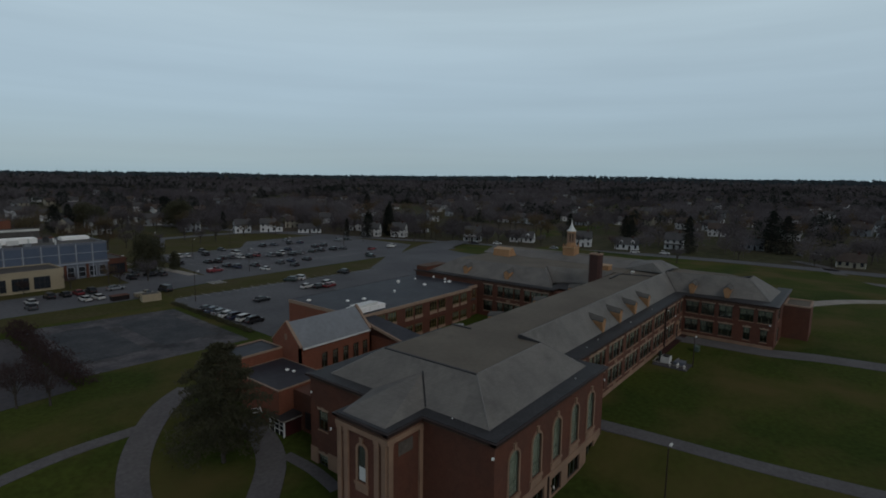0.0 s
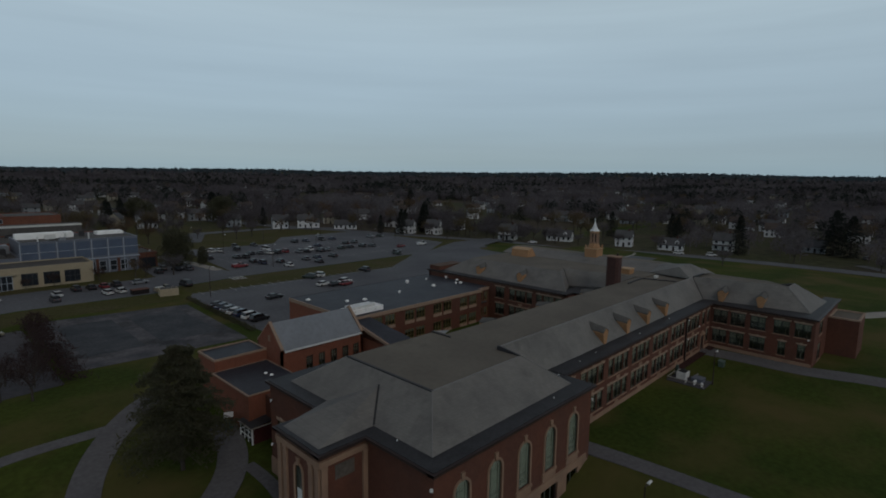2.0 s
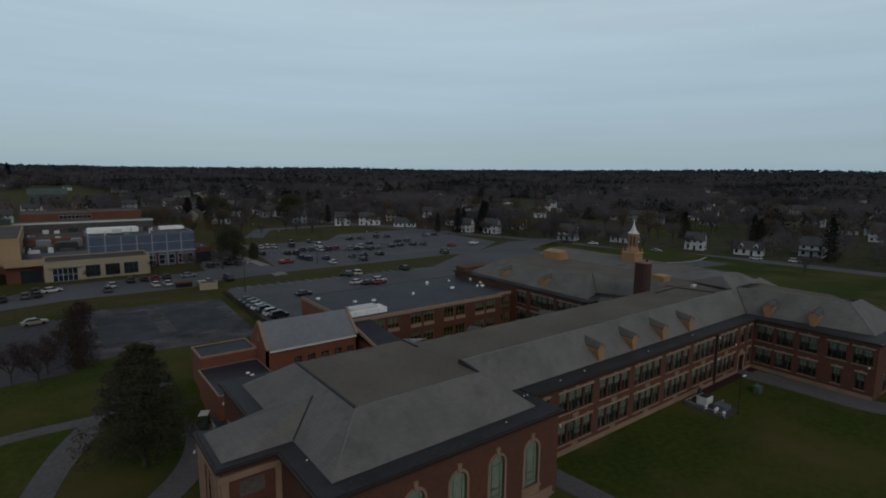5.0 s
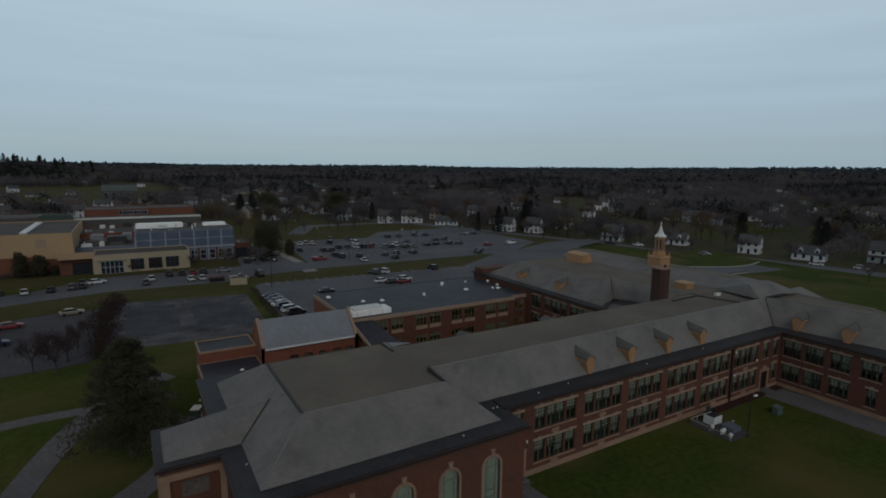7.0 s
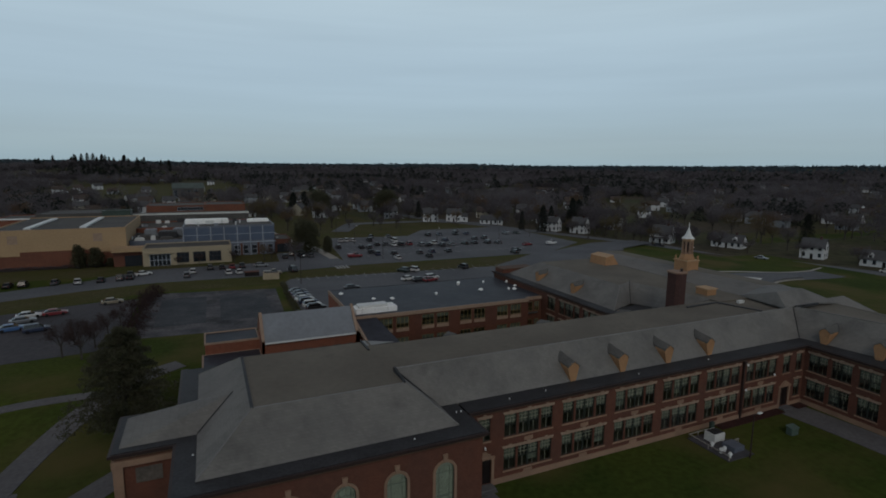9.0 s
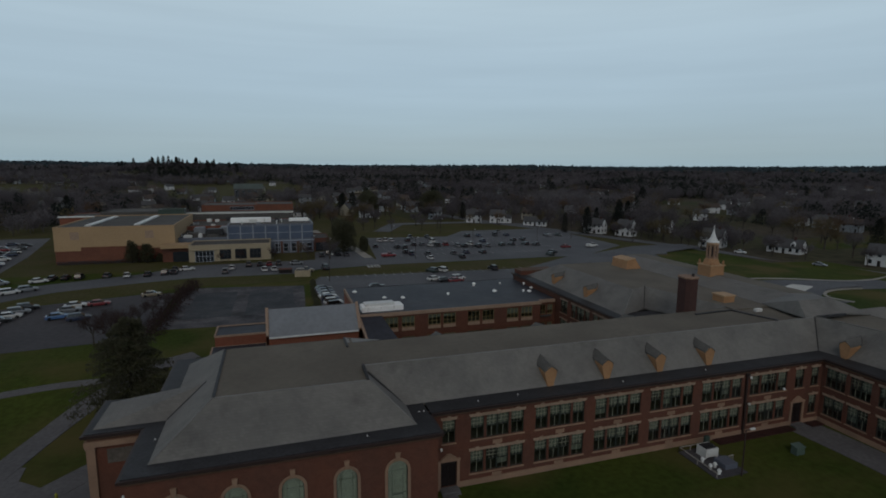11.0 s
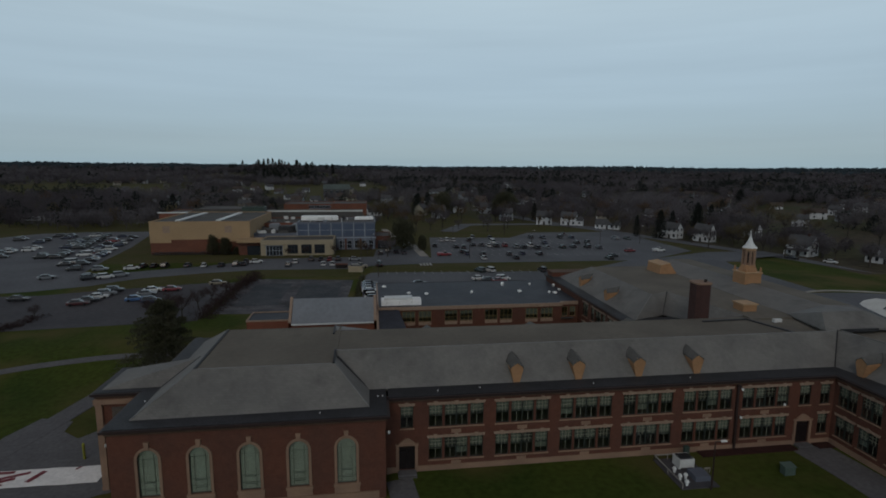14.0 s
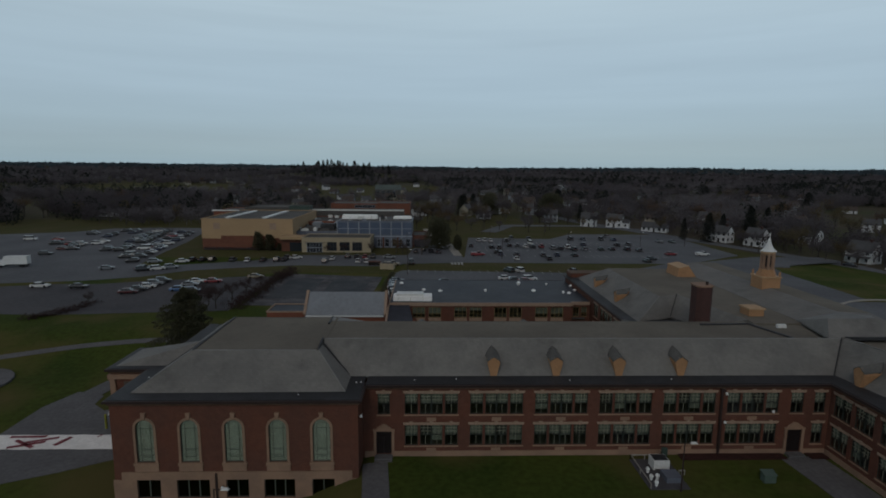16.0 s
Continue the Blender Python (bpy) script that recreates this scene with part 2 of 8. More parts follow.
M_HEDGE = leafy(mat("red_brown_hedge", (0.064, 0.044, 0.041), 0.9, vary=0.15, scale=0.5, fine=2, bump=0, island=0.15, second=(0.060, 0.040, 0.038), spec=0.0), 0.5)
M_BARK = mat("grey_bark", (0.062, 0.052, 0.044), 0.95, vary=0.3, scale=2, fine=9)
M_TWIG = leafy(mat("bare_twigs", (0.157, 0.140, 0.146), 0.95, vary=0.10, scale=0.008, fine=0.04, bump=0, island=0.04, second=(0.090, 0.078, 0.083), spec=0.0), 0.5)
M_BUD = leafy(mat("budding_twigs", (0.125, 0.105, 0.060), 0.95, vary=0.2, scale=0.03, fine=0.12, bump=0, island=0.15, second=(0.125, 0.080, 0.056), spec=0.0))
M_PINE = leafy(mat("pine_needles", (0.104, 0.100, 0.064), 0.9, vary=0.12, scale=0.3, fine=1.0, bump=0, island=0.12, second=(0.088, 0.086, 0.055), spec=0.0), 0.6)
M_PINEFAR = leafy(mat("dark_conifer", (0.030, 0.035, 0.030), 0.9, vary=0.15, scale=0.02, fine=0.08, bump=0, island=0.12, spec=0.0), 0.5)
# Blue-grey stands for distance haze, painted into the colour of the trees.
M_HAZEHILL = leafy(mat("hazed_hill_trees", (0.082, 0.104, 0.118), 0.95, vary=0.2, scale=0.004, fine=0.05, bump=0, island=0.15, spec=0.0))
M_SHINGLE = mat("asphalt_shingle", (0.075, 0.075, 0.078), 0.9, vary=0.2, scale=0.3, fine=5)
M_BROWNROOF = mat("brown_shingle", (0.070, 0.055, 0.048), 0.9, vary=0.2, scale=0.3, fine=5)
M_SIDING = mat("white_siding", (0.52, 0.53, 0.54), 0.7, vary=0.1, scale=0.3, fine=4)
M_SIDINGT = mat("tan_siding", (0.26, 0.24, 0.19), 0.7, vary=0.1, scale=0.3, fine=4)
M_SIDINGG = mat("grey_siding", (0.22, 0.24, 0.26), 0.7, vary=0.1, scale=0.3, fine=4)
M_STUCCO = mat("tan_stucco", (0.36, 0.245, 0.14), 0.85, vary=0.08, scale=0.15, fine=2)
M_CREAM = mat("cream_block", (0.33, 0.275, 0.19), 0.85, vary=0.1, scale=0.3, fine=3)
M_BLUE = mat("blue_grey_panel", (0.120, 0.132, 0.164), 0.5, vary=0.1, scale=0.2, fine=2)
M_BLUEFR = mat("pale_mullion", (0.30, 0.33, 0.38), 0.5, vary=0.1)
M_ROOFDK = mat("far_dark_roof", (0.085, 0.080, 0.075), 0.9, vary=0.2, scale=0.1, fine=1.5)
M_RED = mat("red_cloth", (0.20, 0.035, 0.045), 0.8, vary=0.15, fine=4)
M_PALE = mat("pale_concrete", (0.55, 0.55, 0.52), 0.85, vary=0.1, scale=0.3, fine=2)
M_ROOFWHITE = mat("white_roof_panel", (0.84, 0.84, 0.82), 0.5, vary=0.06, scale=0.5, fine=3)
M_CLOTH = mat("white_cloth", (0.80, 0.77, 0.74), 0.85, vary=0.1, scale=0.5, fine=3)


def grass_material():
    m = mat("spring_lawn", (0.053, 0.067, 0.0137), 0.95, spec=0.04, vary=0.2, scale=0.045, fine=1.3, bump=0.2, second=(0.034, 0.052, 0.0110))
    n, l = m.node_tree.nodes, m.node_tree.links
    b = n["Principled BSDF"]
    src = b.inputs["Base Color"].links[0].from_socket
    geo, nz, mr, mix = n.new("ShaderNodeNewGeometry"), n.new("ShaderNodeTexNoise"), n.new("ShaderNodeMapRange"), n.new("ShaderNodeMix")
    nz.inputs["Scale"].default_value, nz.inputs["Detail"].default_value = 0.055, 5
    l.new(geo.outputs["Position"], nz.inputs["Vector"])
    l.new(nz.outputs["Fac"], mr.inputs["Value"])
    mr.inputs["From Min"].default_value, mr.inputs["From Max"].default_value = 0.46, 0.64
    mix.data_type = "RGBA"
    mix.inputs[7].default_value = (0.086, 0.074, 0.027, 1)
    l.new(mr.outputs["Result"], mix.inputs["Factor"])
    l.new(src, mix.inputs[6])
    l.new(mix.outputs[2], b.inputs["Base Color"])
    return m


M_GRASS = grass_material()
M_TURF = mat("worn_turf", (0.060, 0.060, 0.021), 0.95, vary=0.2, scale=0.08, fine=1.2, bump=0.1, second=(0.072, 0.064, 0.030), spec=0.04)
M_FLOOR = mat("woodland_floor", (0.066, 0.054, 0.040), 0.95, vary=0.3, scale=0.012, fine=0.3, bump=0, second=(0.052, 0.056, 0.026), spec=0.05)
M_RIDGE = mat("ridge_lead", (0.20, 0.197, 0.19), 0.6, vary=0.15)
M_MOULD = mat("brown_moulding", (0.105, 0.062, 0.040), 0.8, vary=0.2)


# ---- mesh helpers ----
class Shape:
    """Collects corners and faces for one mesh."""

    def __init__(self):
        self.v, self.f = [], []

    def poly(self, pts):
        k = len(self.v)
        self.v += [tuple(p) for p in pts]
        self.f.append(tuple(range(k, k + len(pts))))

    def box(self, x0, x1, y0, y1, z0, z1):
        self.loft([[(x0, y0, z0), (x1, y0, z0), (x1, y1, z0), (x0, y1, z0)], [(x0, y0, z1), (x1, y0, z1), (x1, y1, z1), (x0, y1, z1)]])

    def loft(self, rings, cap=True):
        k, n = len(self.v), len(rings[0])
        for ring in rings:
            self.v += [tuple(p) for p in ring]
        for i in range(len(rings) - 1):
            for j in range(n):
                a, b = k + i * n + j, k + i * n + (j + 1) % n
                self.f.append((a, b, b + n, a + n))
        if cap:
            self.f.append(tuple(reversed(range(k, k + n))))
            e = k + (len(rings) - 1) * n
            self.f.append(tuple(range(e, e + n)))

    def slab(self, pts, t):
        self.loft([[(x, y, z - t) for x, y, z in pts], pts])

    def prism(self, pts, z0, z1):
        self.loft([[(x, y, z0) for x, y in pts], [(x, y, z1) for x, y in pts]])

    def tube(self, x, y, z0, z1, r0, r1, n=8, turn=0.0):
        ring = [(math.cos(turn + 2 * math.pi * i / n), math.sin(turn + 2 * math.pi * i / n)) for i in range(n)]
        self.loft([[(x + r0 * c, y + r0 * s, z0) for c, s in ring], [(x + r1 * c, y + r1 * s, z1) for c, s in ring]])

    def mesh(self, name, material, tidy=True):
        me = bpy.data.meshes.new(name)
        me.from_pydata(self.v, [], self.f)
        if tidy and len(self.f) < 5000:
            bm = bmesh.new()
            bm.from_mesh(me)
            bmesh.ops.recalc_face_normals(bm, faces=bm.faces)
            bm.to_mesh(me)
            bm.free()
        me.materials.append(material)
        me.update()
        return me


def thing(name, at, label, category, group="", kind=""):
    e = new(name)
    e.location = at
    e["base"] = 1
    del e["base"]
    return tagged(e, label, category, group, kind)


def part(name, shape, material, parent, label="", m=None):
    """One mesh under a thing or a part; a Shape is in world corners, a mesh goes to the pose m in its parent's space."""
    me = shape if isinstance(shape, bpy.types.Mesh) else shape.mesh(name, material)
    ob = new(name, me)
    ob.parent = parent
    if m is not None:
        ob.matrix_basis = m
    elif parent.type == "EMPTY":
        ob.matrix_parent_inverse = Matrix.Translation(-parent.location)
    if label:
        ob["label"] = label
    return ob


def single(name, shape, material, label, category, group="", kind=""):
    me = shape if isinstance(shape, bpy.types.Mesh) else shape.mesh(name, material)
    return tagged(new(name, me), label, category, group, kind)


def smooth(a, b, v):
    u = min(1.0, max(0.0, (v - a) / (b - a)))
    return u * u * (3 - 2 * u)


def ground_z(x, y):
    """Height of the land: a hollow west of the library, a slight fall to the east street, low hills far off."""
    z = -2.6 * (1 - smooth(58, 66, x)) * (1 - smooth(58, 80, y)) - 2.0 * smooth(180, 260, x)
    d = math.hypot(x - 80, y - 60)
    if d > 500:
        z += smooth(500, 3200, d) * (38 + 9 * noise.noise((x / 900, y / 900, 3.1)) + 5 * noise.noise((x / 350, y / 350, 7.7)))
    z += 15 * math.exp(-((x - 2780) ** 2 + (y - 1130) ** 2) / 405000)
    return z + 24 * math.exp(-((x + 165) ** 2 + (y - 1320) ** 2) / 26000)


STREET = ((150, 400), (172, 300), (192, 250), (206, 215), (228, 168), (244, 122), (258, 76), (262, 40), (262, -60))


def beyond_street(x, y, gap):
    """True east of the residential street by at least gap metres."""
    if y >= 400:
        return x > 150 + gap
    for (xa, ya), (xb, yb) in zip(STREET, STREET[1:]):
        if yb <= y <= ya:
            return x > xa + (xb - xa) * (ya - y) / (ya - yb) + gap
    return x > 262 + gap


def in_field(x, y):
    """Open meadows among the far woods to the north-west."""
    return -520 < x < -150 and 600 < y < 700 or -480 < x < -200 and 700 < y < 940 or -120 < x < 90 and 590 < y < 900 or -60 < x < 40 and 430 < y < 520 or 300 < x < 420 and 150 < y < 190 or -20 < x < 132 and 296 < y < 338 or 30 < x < 112 and 392 < y < 452 or -760 < x < -240 and 720 < y < 810 or -330 < x < -170 and 400 < y < 470


# ---- ground ----
def build_ground():
    def line(lo, hi, step, far):
        inner = [lo + step * i for i in range(int((hi - lo) / step) + 1)]
        left, right, s, a, b = [], [], step, lo, inner[-1]
        while a > -far:
            s *= 1.22
            a, b = a - s, b + s
            left.append(a)
            right.append(b)
        return left[::-1] + inner + right
    xs, ys = line(-10, 120, 2.0, 4300), line(-20, 96, 2.0, 4300)
    me = bpy.data.meshes.new("ground")
    v = [(x, y, ground_z(x, y)) for y in ys for x in xs]
    n = len(xs)
    f = [(j * n + i, j * n + i + 1, (j + 1) * n + i + 1, (j + 1) * n + i) for j in range(len(ys) - 1) for i in range(n - 1)]
    me.from_pydata(v, [], f)
    me.materials.append(M_GRASS)
    me.materials.append(M_FLOOR)
    me.materials.append(M_TURF)
    for p in me.polygons:
        c = p.center
        p.material_index = int((c.y > 300 or beyond_street(c.x, c.y, 2) or math.hypot(c.x - 80, c.y - 60) > 330) and not in_field(c.x, c.y))
        if not p.material_index and c.y > 168:
            p.material_index = 2
        p.use_smooth = True
    return single("ground", me, None, "dim green lawn with brown patches running into woodland floor", "ground", kind="structure")


def strip(name, pts, width, material, label, category="path", lift=0.05, kind="structure"):
    """A paved band along a line of places, lying on the ground."""
    fine = []
    for (x0, y0), (x1, y1) in zip(pts, pts[1:]):
        k = max(1, int(math.hypot(x1 - x0, y1 - y0) / 1.5))
        fine += [(x0 + (x1 - x0) * i / k, y0 + (y1 - y0) * i / k) for i in range(k)]
    fine.append(pts[-1])
    for _ in range(6):
        fine = [fine[0]] + [((a[0] + 2 * b[0] + c[0]) / 4, (a[1] + 2 * b[1] + c[1]) / 4) for a, b, c in zip(fine, fine[1:], fine[2:])] + [fine[-1]]
    s = Shape()
    rows = []
    for i, (x, y) in enumerate(fine):
        a, b = fine[max(0, i - 1)], fine[min(len(fine) - 1, i + 1)]
        d = math.hypot(b[0] - a[0], b[1] - a[1])
        nx, ny = -(b[1] - a[1]) / d, (b[0] - a[0]) / d
        row = []
        for k in range(5):
            u = (k / 4 - 0.5) * width
            px, py = x + nx * u, y + ny * u
            row.append((px, py, ground_z(px, py) + lift))
        rows.append(row)
    for a, b in zip(rows, rows[1:]):
        for k in range(4):
            s.poly([a[k], a[k + 1], b[k + 1], b[k]])
    for a, b in zip(rows, rows[1:]):
        for k in (0, 4):
            p, q = a[k], b[k]
            s.poly([p, q, (q[0], q[1], q[2] - 0.3), (p[0], p[1], p[2] - 0.3)])
    return single(name, s, material, label, category, kind=kind)


def pad(name, pts, material, label, category="parking lot", lift=0.03, kind="structure"):
    """A flat paved area with a low edge."""
    z = max(ground_z(x, y) for x, y in pts) + lift
    s = Shape()
    s.prism(pts, z - 0.4, z)
    return single(name, s, material, label, category, kind=kind)


build_ground()
pad("car_park", [(86, 166), (128, 160), (166, 156), (196, 176), (196, 243), (146, 243), (131, 223), (92, 227)], M_ASPH, "large worn grey asphalt car park with parked cars", lift=0.03)
pad("school_road", [(-9, 136), (-4, 140.5), (11, 146), (28, 150.5), (60, 149), (64, 154), (86, 157), (158, 156), (200, 151), (205, 160), (166, 157), (86, 168), (64, 173), (24, 172), (10.4, 160), (-19, 147)], M_ASPH, "grey asphalt road in front of the far school building", "road", lift=0.05)
pad("staff_car_park", [(61, 91), (62, 138), (64, 142), (132, 138), (160, 132), (160, 93)], M_ASPH, "grey asphalt car park behind the school", lift=0.035)
pad("west_car_park", [(-60, 90), (-12, 88), (26, 92), (26, 131), (18, 131.5), (5.5, 128), (-8, 124.5), (-20, 120), (-33, 119.5), (-60, 112)], M_ASPHD, "dark asphalt car park below the court", lift=0.03)
pad("far_car_park", [(-170, 105), (-48, 120.5), (-27, 124.5), (-14, 130.5), (-9, 136), (-19, 147), (-25, 149), (-30, 175), (-34, 205), (-39, 229), (-46, 262), (-75, 262), (-96, 257), (-107, 240), (-134, 230), (-170, 215)], M_ASPH, "wide asphalt car park full of cars", lift=0.04)
pad("court", [(27.5, 97), (57, 95), (58.5, 131), (28, 136)], M_COURT, "cracked grey asphalt sports court beside a hedge", "sports court", lift=0.03)
for x0, x1, y0, y1 in ((31, 41, 104, 128), (44, 55, 104, 127)):
    pad("court_surface", [(x0, y0), (x1, y0 - 0.6), (x1 + 0.3, y1), (x0 + 0.3, y1 + 0.8)], M_COURTD, "worn dark painted playing surface of the court", "sports court", lift=0.045)
pad("forecourt", [(133, 139.5), (144, 101), (181, 100.5), (188, 104.5), (190, 140), (193, 150), (205, 156), (228, 163.5), (226, 172), (200, 172), (166, 157), (158, 156), (148, 149)], M_ASPH, "wide grey asphalt forecourt between the school and the car park", lift=0.045)
strip("street", STREET, 10, M_ASPH, "grey asphalt residential street beyond the lawn", "road", 0.06)
strip("back_road", [(104, 250), (120, 285), (165, 285), (200, 262)], 9, M_ASPH, "grey asphalt side road past the car park", "road", 0.07)
strip("drive", [(150, 94.5), (176, 95), (196, 95), (214, 91.5), (230, 91), (248, 94)], 12, M_ASPH, "curved asphalt drive in front of the school", "road", 0.06)
strip("drive_south", [(186, 93), (181.5, 86), (180, 76), (179, 64), (171, 53), (158, 48)], 11, M_ASPH, "asphalt drive along the street front of the school", "road", 0.07)
pad("drive_turn", [(180, 72), (190.6, 73.6), (188.4, 76.2), (189.4, 80.4), (198.6, 85.8), (205.6, 87.0), (214, 86.6), (214, 92), (196, 96), (186, 94)], M_ASPH, "asphalt turning space inside the curved drive", "road", lift=0.08)
pad("turning_patch", [(195.4, 93.4), (190, 91.6), (186, 88.9), (184, 85.8), (181.5, 79.6), (179.2, 72.6), (181.8, 72.2), (183.8, 77), (187.0, 83.8), (190, 85.6), (198.4, 89.4)], M_PALE, "pale concrete crescent beside the curved drive", "paving", lift=0.2)
strip("island_kerb", [(191.9, 73.4), (189.2, 76.2), (190.2, 80.2), (194, 83.2), (198.8, 85.2), (205.6, 86.4), (213, 86.0)], 0.7, M_CONC, "pale concrete kerb round the grass island", "kerb", 0.22)
strip("kerb", [(176, 98), (184, 102.8), (192, 104), (205, 101.3), (214, 97.6), (222, 96), (234, 96.5), (246, 100)], 0.9, M_CONC, "pale concrete kerb round the curved drive", "kerb", 0.2)
pad("verge", [(64.2, 142.6), (132, 138.6), (158, 134), (158, 155), (86, 156), (64.2, 153)], M_TURF, "worn olive grass verge between the road and the car park", "lawn", lift=0.015)
pad("verge", [(-14, 129.8), (-4.5, 139.6), (11, 145), (28, 149.5), (60, 148), (60, 138), (26.5, 137), (18, 132.5), (5.5, 129), (-8, 125.5), (-16, 122.5)], M_TURF, "worn olive grass verge below the far school road", "lawn", lift=0.015)
pad("loading_yard", [(64.5, 170), (86, 168), (82.5, 186), (80, 200), (72.5, 200), (72.5, 192), (66, 191)], M_ASPH, "asphalt loading yard beside the far school", lift=0.055)
strip("lane", [(71, 264), (75, 230), (82, 200), (84, 172)], 3.2, M_CONC, "narrow pale concrete lane beside the car park", "road", 0.09)
strip("footpath_south", [(66.5, 27), (67.3, 20), (68, 8), (70, -6), (73, -30), (76, -55)], 2.8, M_PATH, "narrow grey asphalt footpath across the lawn", lift=0.05)
strip("footpath_wing", [(116, 27.6), (116.6, 22), (116.8, 11), (119.6, 6), (121.5, -6), (122, -40)], 5.0, M_PATH, "grey asphalt footpath beside the brick wing", lift=0.05)
strip("service_drive", [(150, 22), (166, 14), (184, 2), (196, -12), (206, -40)], 4.5, M_CONC, "pale concrete drive across the lawn", "road", lift=0.06)
strip("footpath_field", [(284, 22), (272, 10), (250, 4), (231, -8), (210, -34)], 5, M_PATH, "pale curving path across the far lawn", lift=0.06)
strip("path_west", [(37, 79.5), (33, 77.5), (27, 71), (23.6, 66), (21.2, 60), (20, 54), (18.8, 48), (17, 42)], 3.4, M_PATH, "wide grey asphalt path curving past the pine", lift=0.07)
strip("path_branch", [(27, 72.5), (18, 72.6), (6, 70.2), (-6, 66), (-40, 52)], 1.8, M_PATH, "narrow grey asphalt path over the lawn", lift=0.06)
strip("path_door", [(39, 66), (38.5, 61), (35.5, 54.5), (30, 48.8), (26, 44)], 3.6, M_PATH, "grey asphalt path to the side entrance", lift=0.08)
strip("path_library", [(37.5, 55), (37.8, 49), (36.6, 44)], 1.6, M_PATH, "short grey path beside the library wall", lift=0.06)
pad("round_paving", [(-3.6 + 7.0 * math.cos(k * math.pi / 12), 55.0 + 7.0 * math.sin(k * math.pi / 12)) for k in range(24)], M_PATH, "round grey paved area on the lawn", "paving", lift=0.09)
pad("library_forecourt", [(15.4, 39), (15.2, 47), (17, 52.5), (21.8, 51), (22.2, 48), (25, 45.8), (30, 45.5), (33.8, 41.5), (33.8, 34), (36, 33), (33.8, 32.4), (29, 29.7), (24, 27.4), (12, 21), (0, 14), (-30, -10), (-40, 0), (-6, 26), (8, 34)], M_PATH, "wide grey asphalt forecourt beside the library", "forecourt", lift=0.05)


# ---- the brick school ----
def wall(name, p0, p1, z0, z1, parent, material, openings=(), thick=0.4):
    """A wall with thickness from p0 to p1, its outside to the right of that line, with openings (u0, u1, z0, z1) cut through."""
    length = math.hypot(p1[0] - p0[0], p1[1] - p0[1])
    ux, uy = (p1[0] - p0[0]) / length, (p1[1] - p0[1]) / length
    us = sorted({0.0, length, *[o[0] for o in openings], *[o[1] for o in openings]})
    zs = sorted({z0, z1, *[o[2] for o in openings], *[o[3] for o in openings]})
    s = Shape()
    nu, nz = len(us), len(zs)
    for d in (0, thick):
        s.v += [(p0[0] + ux * u - uy * d, p0[1] + uy * u + ux * d, z) for z in zs for u in us]

    def at(i, j, back):
        return back * nu * nz + j * nu + i

    def solid(i, j):
        if not (0 <= i < nu - 1 and 0 <= j < nz - 1):
            return False
        u, z = (us[i] + us[i + 1]) / 2, (zs[j] + zs[j + 1]) / 2
        return not any(o[0] < u < o[1] and o[2] < z < o[3] for o in openings)
    for j in range(nz - 1):
        for i in range(nu - 1):
            if not solid(i, j):
                continue
            s.f.append((at(i, j, 0), at(i + 1, j, 0), at(i + 1, j + 1, 0), at(i, j + 1, 0)))
            s.f.append((at(i, j, 1), at(i, j + 1, 1), at(i + 1, j + 1, 1), at(i + 1, j, 1)))
            for di, dj, (a, b), (c, e) in ((-1, 0, (0, 0), (0, 1)), (1, 0, (1, 1), (1, 0)), (0, -1, (1, 0), (0, 0)), (0, 1, (0, 1), (1, 1))):
                if not solid(i + di, j + dj):
                    s.f.append((at(i + a, j + b, 0), at(i + c, j + e, 0), at(i + c, j + e, 1), at(i + a, j + b, 1)))
    return part(name, s, material, parent)


MESHES = {}


def sash_meshes(w, h, blind):
    """Meshes of one sash window, w wide and h high, its foot at the origin, facing -y."""
    key = (round(w, 2), round(h, 2), blind)
    if key in MESHES:
        return MESHES[key]
    fr = Shape()
    t = 0.07
    fr.box(-w / 2, -w / 2 + t, 0.10, 0.22, 0, h)
    fr.box(w / 2 - t, w / 2, 0.10, 0.22, 0, h)
    fr.box(-w / 2 + t, w / 2 - t, 0.10, 0.22, 0, t)
    fr.box(-w / 2 + t, w / 2 - t, 0.10, 0.22, h - t, h)
    fr.box(-w / 2 + t, w / 2 - t, 0.09, 0.21, h * 0.5 - 0.04, h * 0.5 + 0.04)
    mu = Shape()
    n = max(2, round(w / 0.42))
    for i in range(1, n):
        x = -w / 2 + w * i / n
        mu.box(x - 0.026, x + 0.026, 0.12, 0.16, h * 0.5, h - t)
    mu.box(-0.02, 0.02, 0.13, 0.16, t, h * 0.5 - 0.042)
    for z in (h * 0.67, h * 0.83):
        mu.box(-w / 2 + t, w / 2 - t, 0.121, 0.159, z - 0.026, z + 0.026)
    gl = Shape()
    gl.box(-w / 2 + t, w / 2 - t, 0.165, 0.172, t, h - t)
    bl = Shape()
    bl.box(-w / 2 + 0.05, w / 2 - 0.05, 0.26, 0.28, h * (1 - blind), h - 0.02)
    MESHES[key] = (fr.mesh("window", M_FRAME), mu.mesh("glazing_grid", M_MUNTIN), gl.mesh("pane", M_GLASS), bl.mesh("blind", M_BLIND) if blind > 0 else None)
    return MESHES[key]


